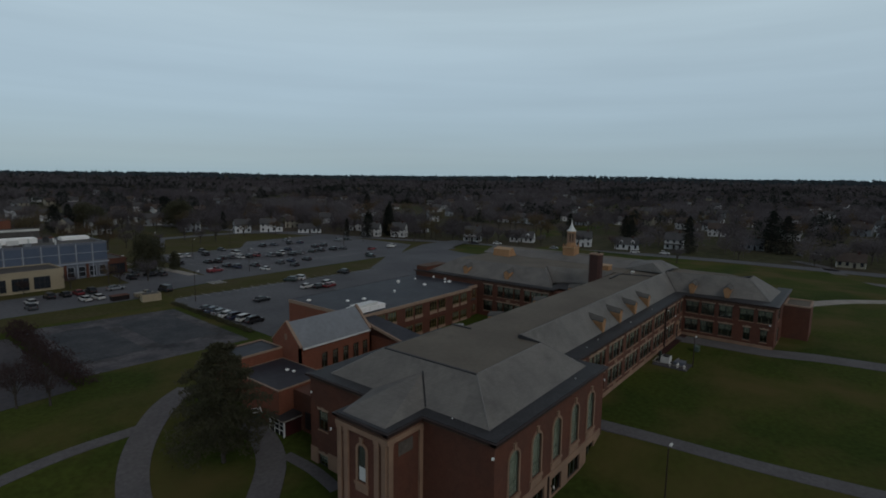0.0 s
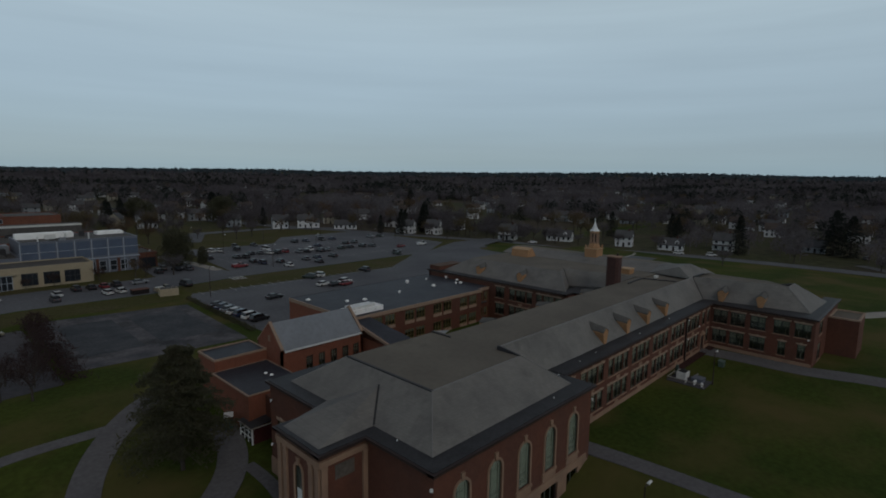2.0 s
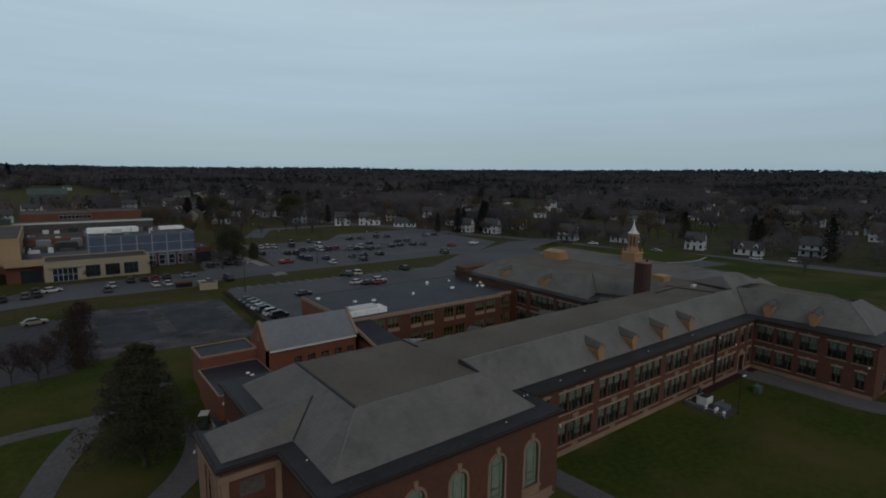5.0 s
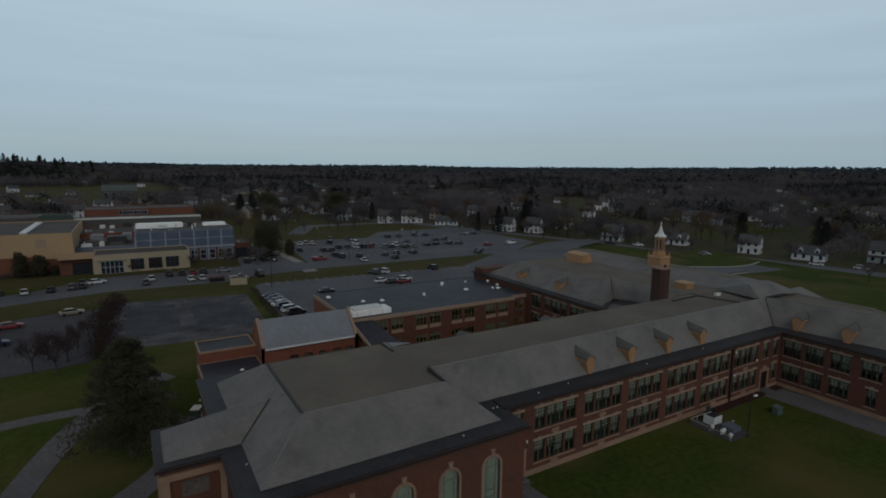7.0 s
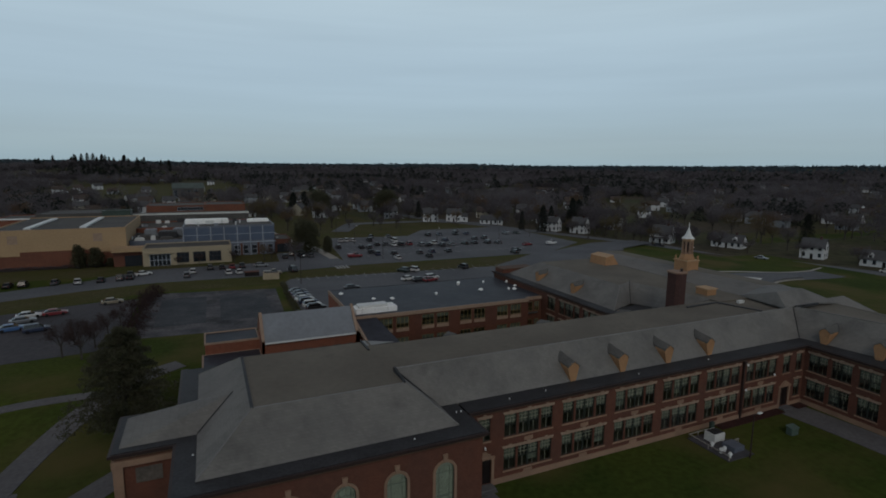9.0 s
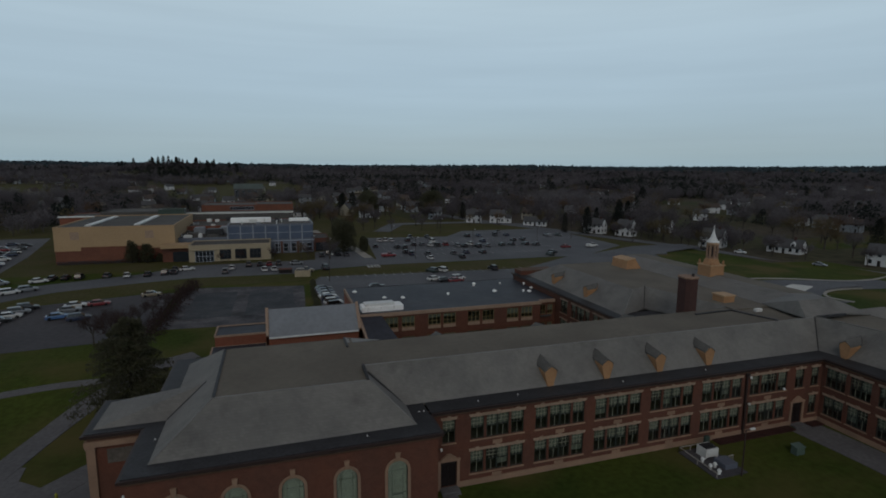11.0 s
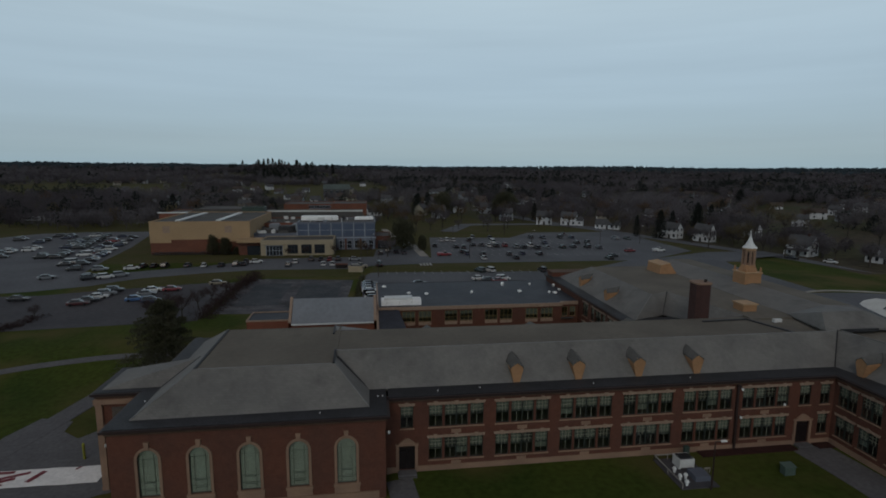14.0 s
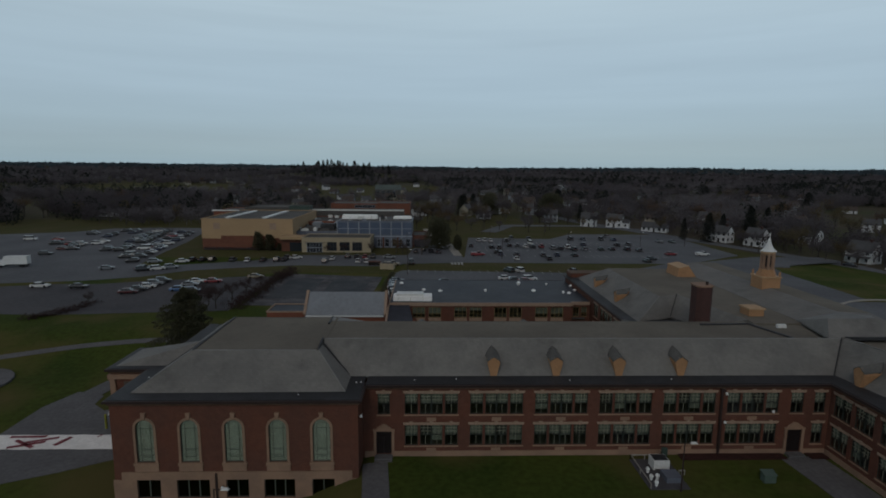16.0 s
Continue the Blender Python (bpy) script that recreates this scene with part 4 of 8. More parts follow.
def arch_window(parent, x, y, z, turn, w, h, shade):
    """Tall round-headed window: stone surround with keystone, frame, bars, pane and shade. Its foot is at z."""
    key = ("arch", w, h, shade)
    if key not in MESHES:
        spring = h - w / 2
        inner = [(w / 2, 0)] + arch_points(w, spring) + [(-w / 2, 0)]
        wo = w + 0.5
        outer = [(wo / 2, 0)] + arch_points(wo, spring) + [(-wo / 2, 0)]
        su = Shape()
        for (a, b), (c, d) in zip(zip(inner, outer), list(zip(inner, outer))[1:]):
            q = [a, b, d, c]
            su.loft([[(p[0], -0.1, p[1]) for p in q], [(p[0], 0.2, p[1]) for p in q]])
        su.loft([[(-0.16, -0.18, h + 0.02), (0.16, -0.18, h + 0.02), (0.16, 0.05, h + 0.02), (-0.16, 0.05, h + 0.02)], [(-0.24, -0.2, h + 0.8), (0.24, -0.2, h + 0.8), (0.24, 0.05, h + 0.8), (-0.24, 0.05, h + 0.8)]])
        su.box(-wo / 2 - 0.12, wo / 2 + 0.12, -0.2, 0.1, -0.3, -0.003)
        su.box(-wo / 2 - 0.05, wo / 2 + 0.05, -0.1, 0.1, -1.0, -0.303)
        sp = Shape()
        half = w / 2
        for sx in (-1, 1):
            for i in range(5):
                a, b = math.pi / 2 * i / 5, math.pi / 2 * (i + 1) / 5
                p, q = (half * math.cos(a), spring + half * math.sin(a)), (half * math.cos(b), spring + half * math.sin(b))
                ring = [(sx * p[0], p[1]), (sx * (half + 0.02), p[1]), (sx * (half + 0.02), h + 0.02), (sx * q[0], h + 0.02), (sx * q[0], q[1])]
                sp.loft([[(u, 0.02, v) for u, v in ring], [(u, 0.38, v) for u, v in ring]])
        fr = Shape()
        w2 = w - 0.16
        inner2 = [(w2 / 2, 0.1)] + arch_points(w2, spring) + [(-w2 / 2, 0.1)]
        for (a, b), (c, d) in zip(zip(inner2, inner), list(zip(inner2, inner))[1:]):
            q = [a, b, d, c]
            fr.loft([[(p[0], 0.10, p[1]) for p in q], [(p[0], 0.24, p[1]) for p in q]])
        fr.box(-w / 2, w / 2, 0.14, 0.26, 0, 0.1)
        ba = Shape()
        for u in (-w * 0.27, w * 0.27):
            ba.box(u - 0.02, u + 0.02, 0.125, 0.16, 0.1, h - w * 0.27)
        for v in (0.75, 1.5, spring - 0.1):
            ba.box(-w2 / 2, w2 / 2, 0.13, 0.158, v - 0.018, v + 0.018)
        ba.box(-w * 0.27, w * 0.27, 0.09, 0.124, 0.56, 0.62)
        ba.box(-w * 0.27, w * 0.27, 0.09, 0.124, 1.36, 1.42)
        gl, bl = Shape(), Shape()
        g = [(w2 / 2, 0.1)] + arch_points(w2, spring) + [(-w2 / 2, 0.1)]
        gl.loft([[(p[0], 0.165, p[1]) for p in g], [(p[0], 0.170, p[1]) for p in g]])
        bl.loft([[(p[0], 0.18, p[1]) for p in g], [(p[0], 0.2, p[1]) for p in g]])
        # Without a blind, the sheet behind the pane is coloured as room shade.
        MESHES[key] = (fr.mesh("arched_window", M_MUNTDK), su.mesh("surround", M_STONE), sp.mesh("spandrel", M_BRICK), ba.mesh("glazing_grid", M_MUNTDK), gl.mesh("pane", M_GLASS), bl.mesh("shade", M_ARCHBLIND if shade else M_ROOMSHADE))
    fr, su, sp, ba, gl, bl = MESHES[key]
    win = part("arched_window", fr, None, parent, m=Matrix.Translation(-parent.location) @ pose(x, y, z, 0, 0, turn))
    i4 = Matrix.Identity(4)
    part("surround", su, None, win, "pale limestone arch with a keystone", m=i4)
    part("spandrel", sp, None, win, m=i4)
    part("glazing_grid", ba, None, win, m=i4)
    part("pane", gl, None, win, m=i4).visible_shadow = False
    part("shade", bl, None, win, "sea green window shade" if shade else "dark sheet painted as the unlit space behind the pane", m=i4)
    return win


def build_library(A):
    """The library block at the west end, with its bay and arched windows."""
    X0, X1, Y0, Y1, B, YW = 39.0, 65.0, 24.5, 51.6, -3.4, 24.5
    xs = [42.5, 47.15, 51.8, 56.45, 61.1]
    ops = [(x - 0.95 - X0, x + 0.95 - X0, 1.7, 6.55) for x in xs]
    low = [(42.6, 2.5), (47.3, 3.5), (52.0, 2.4), (56.5, 3.3), (61.2, 2.4)]
    ops += [(x - w / 2 - X0, x + w / 2 - X0, -2.4, -0.25) for x, w in low]
    wall("wall_library", (X0, YW), (X1, YW), B, WALLTOP, A, M_BRICK, ops)
    for x in xs:
        arch_window(A, x, YW, 1.7, 0, 1.9, 4.85, True)
    for x, w in low:
        basement_window(A, x, YW - 0.02, -2.4, w, 2.15)
    holes = [X0 - 0.1] + [v for x, w in low for v in (x - w / 2, x + w / 2)] + [X1 + 0.1]
    for a, b in zip(holes[::2], holes[1::2]):
        pl = Shape()
        pl.box(a, b, YW - 0.14, YW - 0.003, B, -0.251)
        part("basement_pier", pl, M_STONE, A, "pale limestone basement pier")
    pl = Shape()
    pl.box(X0 + 0.8, X1 - 0.7, YW - 0.14, YW - 0.003, -0.25, 0.64)
    part("plinth", pl, M_STONE, A, "pale limestone plinth")
    wall("wall_library", (X1, YW + 0.401), (X1, 28.9), B, WALLTOP, A, M_BRICK)
    wall("wall_library", (X0, 33.4), (X0, YW + 0.401), B, WALLTOP, A, M_BRICK)
    wall("wall_library", (X0, Y1), (X0, 40.5), B, WALLTOP, A, M_BRICK, [(1.5, 3.2, -2.6, -1.2), (1.5, 3.2, 2, 4.5)])
    wall("wall_library", (X1, Y1), (X0 + 0.401, Y1), B, WALLTOP, A, M_BRICK)
    for y, z, h in ((49.25, -2.6, 1.4), (49.25, 2, 2.5)):
        sash(A, X0, y, z, -90, 1.7, h)
    s = Shape()
    s.box(X0 - 0.14, X0 - 0.003, 40.7, Y1, B, -2.61)
    s.box(X0 - 0.14, X0 - 0.003, 40.7, 48.3, -2.61, -0.6)
    s.box(X0 - 0.14, X0 - 0.003, 50.2, Y1, -2.61, -0.6)
    part("plinth", s, M_STONE, A, "pale limestone basement storey")
    s = Shape()
    s.box(49.7, 49.88, YW - 0.32, YW - 0.145, B + 0.3, 0.5)
    part("downpipe", s, M_PIPE, A, "dark rainwater pipe on the stone foot")
    # bay
    bx, b0, b1 = 34.0, 33.4, 40.5
    wall("wall_bay", (bx, b1), (bx, b0), B, WALLTOP, A, M_BRICK, [(2.95, 4.15, 2.3, 6.3)])
    wall("wall_bay", (bx + 0.401, b0), (X0, b0), B, WALLTOP, A, M_BRICK)
    wall("wall_bay", (X0, b1), (bx + 0.401, b1), B, WALLTOP, A, M_BRICK)
    arch_window(A, bx, 36.95, 2.3, -90, 1.2, 4.0, False)
    wp = Shape()
    wp.box(bx + 0.05, bx + 0.085, 36.5, 37.4, 2.5, 3.9)
    part("panel", wp, M_WHITE, A, "white panel behind the glass")
    bp = Shape()
    bp.box(bx + 1.5, bx + 3.6, b0 - 0.05, b0 - 0.003, 5.7, 7.1)
    part("blank_panel", bp, M_BLANK, A, "blank grey-brown wall panel")
    pil = []
    for y in (33.75, 34.75, 39.15, 40.15):
        pil.append((bx - 0.22, bx - 0.003, y - 0.3, y + 0.3))
    for x in (34.3, 38.8):
        pil.append((x - 0.3, x + 0.3, b0 - 0.22, b0 - 0.003))
    for a, b, c, d in pil:
        s = Shape()
        s.box(a, b, c, d, -2.4, 7.2)
        s.box(a - 0.06, b, c - 0.06, d + 0.06, 7.2, 7.5)
        s.box(a - 0.06, b, c - 0.06, d + 0.06, -3.4, -2.4)
        part("pilaster", s, M_STONE, A, "pale limestone pilaster")
    s = Shape()
    s.box(bx - 0.26, bx - 0.003, b0 - 0.26, b1 + 0.2, 7.5, WALLTOP - 0.46)
    s.box(bx, X0, b0 - 0.26, b0 - 0.003, 7.5, WALLTOP - 0.46)
    part("frieze", s, M_STONE, A, "pale limestone frieze")
    cornice("cornice", [(X0, Y1), (X0, b1), (bx, b1), (bx, b0), (X0, b0), (X0, Y0), (X1, Y0), (X1, 28.0)], A)
    # roofs
    gutters(A, [(X0 - 0.2, X1 + 0.2, Y0 - 0.2, 27.2), (X0 - 0.2, 41.2, 27.201, Y1), (62.6, X1 + 0.2, 27.201, 31.0), (41.201, X1, 49.4, Y1 + 0.2), (bx - 0.2, X0 - 0.201, b0 - 0.2, b1 + 0.2)])
    E0, T = EAVE + 0.07, 11.95
    c = dict(sw=(40.45, 26.1, E0), se=(63.4, 26.35, E0), nw=(40.5, 49.4, E0), ne=(63.0, 49.8, E0), tsw=(45.1, 30.9, T), tse=(59.7, 30.9, T), tnw=(45.1, 44.7, T), tne=(59.7, 44.7, T))
    faces = ((c["sw"], c["se"], c["tse"], c["tsw"]), (c["se"], (63.4, 30.9, E0), (59.7, 33.0, 11.95), c["tse"]),
             (c["nw"], c["sw"], c["tsw"], c["tnw"]), (c["ne"], c["nw"], c["tnw"], c["tne"]))
    for f in faces:
        s = Shape()
        s.slab(f, 0.25)
        part("roof_slope", s, M_SLATE, A, "grey slate roof slope")
    s = Shape()
    s.box(45.15, 59.7, 30.95, 44.65, T - 0.5, T - 0.05)
    part("flat_roof", s, M_GRAVEL, A, "flat brown gravel roof")
    s = Shape()
    s.box(44.97, 45.25, 30.9, 44.7, T - 0.12, T + 0.05)
    part("ridge_flashing", s, M_LEAD, A)
    s = Shape()
    s.box(45.25, 59.4, 30.84, 30.98, T - 0.1, T + 0.04)
    part("ridge_flashing", s, M_RIDGE, A, "pale metal ridge flashing")
    # bay roof: low hips that die into the west slope
    top = (43.9, 37.5, 10.98)
    sw, nw, se, ne = (34.3, 34.05, E0), (34.3, 40.2, E0), (40.6, 34.2, E0), (40.5, 42.1, E0)
    for f in ((nw, sw, top), (sw, se, top), (ne, nw, top)):
        s = Shape()
        s.slab(f, 0.25)
        part("roof_slope", s, M_SLATE, A, "grey slate roof slope")


def build_yard_wings(A):
    """Gabled hall, low annexes and the flat-roofed rear wing round the yard."""
    # gabled hall
    x0, x1, y0, y1, ym = 49.2, 64.6, 67.6, 75.0, 71.2
    wall("wall_hall", (x0, y0), (x1, y0), -0.5, 5.8, A, M_BRICK_O, [(a - 0.6, a + 0.6, 1.2, 4.05) for a in (4.9, 7.2, 9.5, 11.8, 14.0)])
    for a in (4.9, 7.2, 9.5, 11.8, 14.0):
        sash(A, x0 + a, y0, 1.2, 0, 1.2, 2.85, lintel=False, bare=True)
    wall("wall_hall", (x1, y1), (x0, y1), -0.5, 5.8, A, M_BRICK_O)
    for x in (x0, x1 - 0.4):
        s = Shape()
        prof = [(y0, -0.5), (y1, -0.5), (y1, 6.1), (ym, 9.6), (y0, 6.1)]
        s.loft([[(x, a, b) for a, b in prof], [(x + 0.4, a, b) for a, b in prof]])
        part("gable", s, M_BRICK_O, A)
        s = Shape()
        for a, b in ((y0 - 0.15, ym), (y1 + 0.15, ym)):
            s.loft([[(x - 0.06, a, 5.95), (x + 0.42, a, 5.95), (x + 0.42, a, 6.12), (x - 0.06, a, 6.12)], [(x - 0.06, b, 9.6), (x + 0.42, b, 9.6), (x + 0.42, b, 9.77), (x - 0.06, b, 9.77)]])
        part("coping", s, M_COPING, A, "cream gable coping")
    for f in (((x0 + 0.45, y0 - 0.25, 5.75), (x1 - 0.45, y0 - 0.25, 5.75), (x1 - 0.45, ym, 9.45), (x0 + 0.45, ym, 9.45)),
              ((x0 + 0.45, y1 + 0.25, 5.75), (x1 - 0.45, y1 + 0.25, 5.75), (x1 - 0.45, ym, 9.45), (x0 + 0.45, ym, 9.45))):
        s = Shape()
        s.slab(f, 0.15)
        part("roof_slope", s, M_METAL, A, "pale grey metal roof")
    s = Shape()
    s.box(x0 + 0.45, x1 - 0.45, y0 - 0.42, y0 - 0.26, 5.55, 5.8)
    part("gutter", s, M_WHITE, A, "white gutter")
    plq = Shape()
    plq.box(x0 - 0.06, x0 - 0.002, 70.9, 71.5, 6.6, 7.6)
    part("vent", plq, M_STONE, A)
    # low annexes west and south of the hall
    for a, b, c, d, z, par in ((41.0, 49.19, 72.2, 78.2, 5.0, True), (40.6, 49.18, 60.8, 72.19, 3.3, False), (49.2, 64.6, 51.8, 67.58, 1.4, False)):
        s = Shape()
        s.box(a, b, c, d, -2.6, z)
        part("annex", s, M_BRICK_O, A, "low orange brick annex")
        s = Shape()
        s.box(a + 0.15, b - 0.15, c + 0.15, d - 0.15, z, z + 0.1)
        part("flat_roof", s, M_MEMB, A, "black flat roof")
        s = Shape()
        ring_band(s, (a - 0.1, b, c - 0.05, d), (a + 0.15, b - 0.15, c + 0.15, d - 0.15), z, z + (0.3 if par else 0.16))
        part("coping", s, M_COPING, A, "cream coping")
    s = Shape()
    s.box(43.0, 49.0, 51.9, 60.79, -2.6, 3.0)
    part("annex", s, M_BRICK, A, "low brick link with a side door")
    s = Shape()
    s.box(42.9, 42.995, 56.9, 58.1, -2.0, 0.4)
    part("door", s, M_DOOR, A, "dark side door")
    # rear wing
    x0, x1, y0, y1, zt = 64.9, 104.4, 71.0, 92.5, 7.1
    ops, wins = [], []
    bays = (70.65, 73.75, 78.75, 81.7, 86.55, 89.5, 94.6, 97.65)
    for xc in bays:
        for z, h in ((0.65, 1.95), (4.4, 2.05)):
            ops.append((xc - 1.22 - x0, xc + 1.22 - x0, z, z + h))
            wins.append((xc, z, h))
    wall("wall_rear_wing", (x0, y0), (100.6, y0), -0.5, zt, A, M_BRICK, ops)
    pm = Shape()
    pm.box(-1.22, 1.22, -0.06, -0.002, -0.68, -0.05)
    pmesh = pm.mesh("spandrel_panel", M_COPING)
    for x, z, h in wins:
        metal_window(A, x, y0, z, 2.44, h)
        part("spandrel_panel", pmesh, None, A, "cream panel under the window", m=Matrix.Translation(-A.location) @ pose(x, y0, z))
    # set-back stair bay beside the main block
    yb = y0 + 1.0
    wall("wall_rear_wing", (100.601, yb), (x1, yb), -0.5, zt, A, M_BRICK, [(xc - 0.6 - 100.601, xc + 0.6 - 100.601, z, z + 2.0) for xc in (101.7, 103.3) for z in (0.65, 4.3)])
    for xc in (101.7, 103.3):
        for z in (0.65, 4.3):
            metal_window(A, xc, yb, z, 1.2, 2.0)
    wall("wall_rear_wing", (x0, y1), (x0, y0 + 0.401), -0.5, zt, A, M_BRICK_O)
    wall("wall_rear_wing", (x1, y1), (x0 + 0.401, y1), -0.5, zt, A, M_BRICK_O)
    s = Shape()
    s.box(x0 - 0.06, 100.7, y0 - 0.1, y0 + 0.2, zt - 0.4, zt + 0.24)
    s.box(100.7, x1, y0 + 0.9, y0 + 1.2, zt - 0.4, zt + 0.24)
    s.box(100.6, 100.899, y0 + 0.2, y0 + 0.9, zt - 0.4, zt + 0.24)
    s.box(x0 - 0.06, x0 + 0.2, y0 + 0.2, y1 + 0.06, zt - 0.4, zt + 0.24)
    part("fascia", s, M_COPING, A, "cream roof edge")
    s = Shape()
    s.box(x0 + 0.2, x1, y1 - 0.2, y1 + 0.06, zt - 0.4, zt + 0.24)
    part("fascia", s, M_LEAD, A, "dark metal roof edge")
    s = Shape()
    s.box(x0 + 0.2, x1 - 0.01, y0 + 1.2, y1 - 0.2, zt - 0.3, zt + 0.2)
    s.box(x0 + 0.2, 100.599, y0 + 0.2, y0 + 1.2, zt - 0.3, zt + 0.2)
    part("flat_roof", s, M_MEMB, A, "black membrane flat roof")
    # low slate link between hall and rear wing
    s = Shape()
    s.slab([(64.8, 70.9, 6.9), (68.8, 70.9, 6.9), (70.3, 60.0, 4.6), (65.2, 60.0, 4.6)], 0.3)
    part("link_roof", s, M_MEMB, A, "dark sloping link roof")
    s = Shape()
    s.box(65.3, 70.1, 60.2, 70.8, -0.5, 4.3)
    part("link", s, M_BRICK_O, A)
    s = Shape()
    s.loft([[(64.65, 60, 4.4), (65.0, 60, 4.4), (65.0, 60, 4.85), (64.65, 60, 4.85)], [(64.65, 70.9, 6.7), (65.0, 70.9, 6.7), (65.0, 70.9, 7.2), (64.65, 70.9, 7.2)]])
    part("coping", s, M_COPING, A)


def build_front_block(A):
    """The main block to the east: yard front, slate slopes, flat roof with monitors, chimney."""
    X, Y0, Y1 = 104.6, 52.0, 92.0
    ops = group_openings(Y1 - 63.2) + group_openings(Y1 - 56.0) + [(Y1 - 70.15, Y1 - 67.65, z, z + WH) for z in (SZ1, SZ2)]
    wall("wall_yard", (X, Y1), (X, Y0), -0.5, WALLTOP, A, M_BRICK, ops)
    for y in (63.2, 56.0):
        group_windows(A, X, y, -90)
    for z in (SZ1, SZ2):
        for dy in (-0.625, 0.625):
            sash(A, X, 68.9 + dy, z, -90, 1.25, WH, lintel=False)
        part("lintel", lintel_mesh(2.5), None, A, "pale limestone lintel", m=Matrix.Translation(-A.location) @ pose(X, 68.9, z + WH, 0, 0, -90))
    wall("wall_yard", (X + 0.401, Y0), (112, Y0), -0.5, WALLTOP, A, M_BRICK)
    wall("wall_north", (142.5, Y1), (X, Y1), -0.5, WALLTOP, A, M_BRICK)
    cornice("cornice", [(X, Y1), (X, Y0), (112, Y0)], A)
    gutters(A, [(X - 0.2, 107.0, Y0 - 0.2, Y1), (107.001, 118, 46.9, 54.4)])
    s = Shape()
    s.box(104.7, 119, 46.9, Y0 - 0.2, 0, 8.3)
    part("link", s, M_BRICK, A)
    E0, T = EAVE + 0.07, 12.0
    for f in (((106.4, 88.5, E0), (106.4, 53.0, E0), (111.6, 57.6, T), (111.6, 83.2, T)), ((106.4, 53.0, E0), (113.1, 56.2, E0), (115.4, 59.2, T), (111.6, 57.6, T)), ((113.1, 56.2, E0), (114.6, 48.0, E0 + 0.5), (118.3, 43.6, T), (115.4, 59.2, T)), ((120, 88.5, E0), (106.4, 88.5, E0), (111.6, 83.2, T), (120, 83.2, T))):
        s = Shape()
        s.slab(f, 0.25)
        part("roof_slope", s, M_SLATE, A, "grey slate roof slope")
    s = Shape()
    s.prism([(111.65, 57.65), (115.4, 59.25), (118.35, 43.6), (118.2, 41.85), (125.6, 41.85), (126.4, 83.15), (111.65, 83.15)], T - 0.5, T - 0.05)
    part("flat_roof", s, M_GRAVEL, A, "flat brown gravel roof")
    s = Shape()
    s.slab([(125.3, 43.5, T), (131.4, 43.5, 13.2), (131.4, 85, 13.2), (126.4, 85, T)], 0.2)
    part("roof_slope", s, M_SLATE, A, "grey slate roof slope")
    s = Shape()
    s.slab([(131.4, 43.5, 13.2), (136.2, 43.5, 13.0), (136.2, 85, 13.0), (131.4, 85, 13.2)], 0.2)
    part("flat_roof", s, M_GRAVEL, A, "flat brown gravel roof behind the ridge")
    s = Shape()
    s.slab([(122.9, 34.1, 12.42), (130.3, 34.1, 12.5), (131.2, 36.9, 14.1), (124.7, 36.9, 14.1)], 0.2)
    part("roof_slope", s, M_SLATE, A, "grey slate roof slope")
    s = Shape()
    s.slab([(124.7, 36.91, 14.1), (131.2, 36.91, 14.1), (131.4, 43.4, 13.25), (125.3, 43.4, 12.05)], 0.2)
    part("roof_slope", s, M_SLATE, A, "grey slate roof slope")
    s = Shape()
    s.slab([(131.21, 36.9, 14.1), (130.31, 34.1, 12.5), (136.2, 34.1, 11.9), (136.2, 43.4, 13.0), (131.41, 43.4, 13.25)], 0.2)
    part("roof_slope", s, M_SLATE, A, "grey slate roof slope")
    s = Shape()
    s.slab([(124.69, 36.9, 14.1), (125.29, 43.4, 12.05), (122.89, 34.1, 12.4)], 0.2)
    part("roof_slope", s, M_SLATE, A, "grey slate roof slope")
    s = Shape()
    s.loft([[(124.72, 33.8, 12.3), (125.0, 33.8, 12.3), (125.0, 33.8, 12.46), (124.72, 33.8, 12.46)], [(127.3, 17.8, 12.45), (127.58, 17.8, 12.45), (127.58, 17.8, 12.66), (127.3, 17.8, 12.66)]])
    part("roof_kerb", s, M_SLATE, A, "dark kerb behind the ridge")
    s = Shape()
    s.loft([[(125.01, 33.75, 12.2), (125.01, 34.05, 12.2), (125.01, 34.05, 12.56), (125.01, 33.75, 12.56)], [(130.4, 33.7, 12.2), (130.4, 34.0, 12.2), (130.4, 34.0, 12.56), (130.4, 33.7, 12.56)]])
    part("roof_kerb", s, M_LEAD, A, "dark kerb of the wing's flat roof")
    # gabled porch roof on the east front
    s = Shape()
    s.box(142.51, 149.0, 35.4, 42.4, -2.5, 8.5)
    part("porch", s, M_BRICK, A, "brick porch on the street front")
    for sy in (-1, 1):
        s = Shape()
        s.slab([(138.0, 38.9 + sy * 4.2, 8.6), (149.6, 38.9 + sy * 4.2, 8.6), (146.6, 38.9, 11.0), (138.0, 38.9, 11.0)], 0.2)
        part("roof_slope", s, M_SLATE, A, "grey slate porch roof")
    s = Shape()
    s.box(104.9, 113.4, 88.6, Y1, EAVE, 9.7)
    part("parapet", s, M_BRICK, A, "raised brick end parapet")
    s = Shape()
    s.box(104.8, 113.5, 88.5, Y1 + 0.1, 9.7, 9.85)
    part("coping", s, M_MOULD, A)
    for p, q in (((110.2, 41.3), (117.2, 41.65)), ((117.25, 41.6), (118.1, 38.6)), ((118.1, 38.6), (119.2, 35.2))):
        d = Vector((q[0] - p[0], q[1] - p[1], 0)).cross(Vector((0, 0, 1))).normalized() * 0.16
        s = Shape()
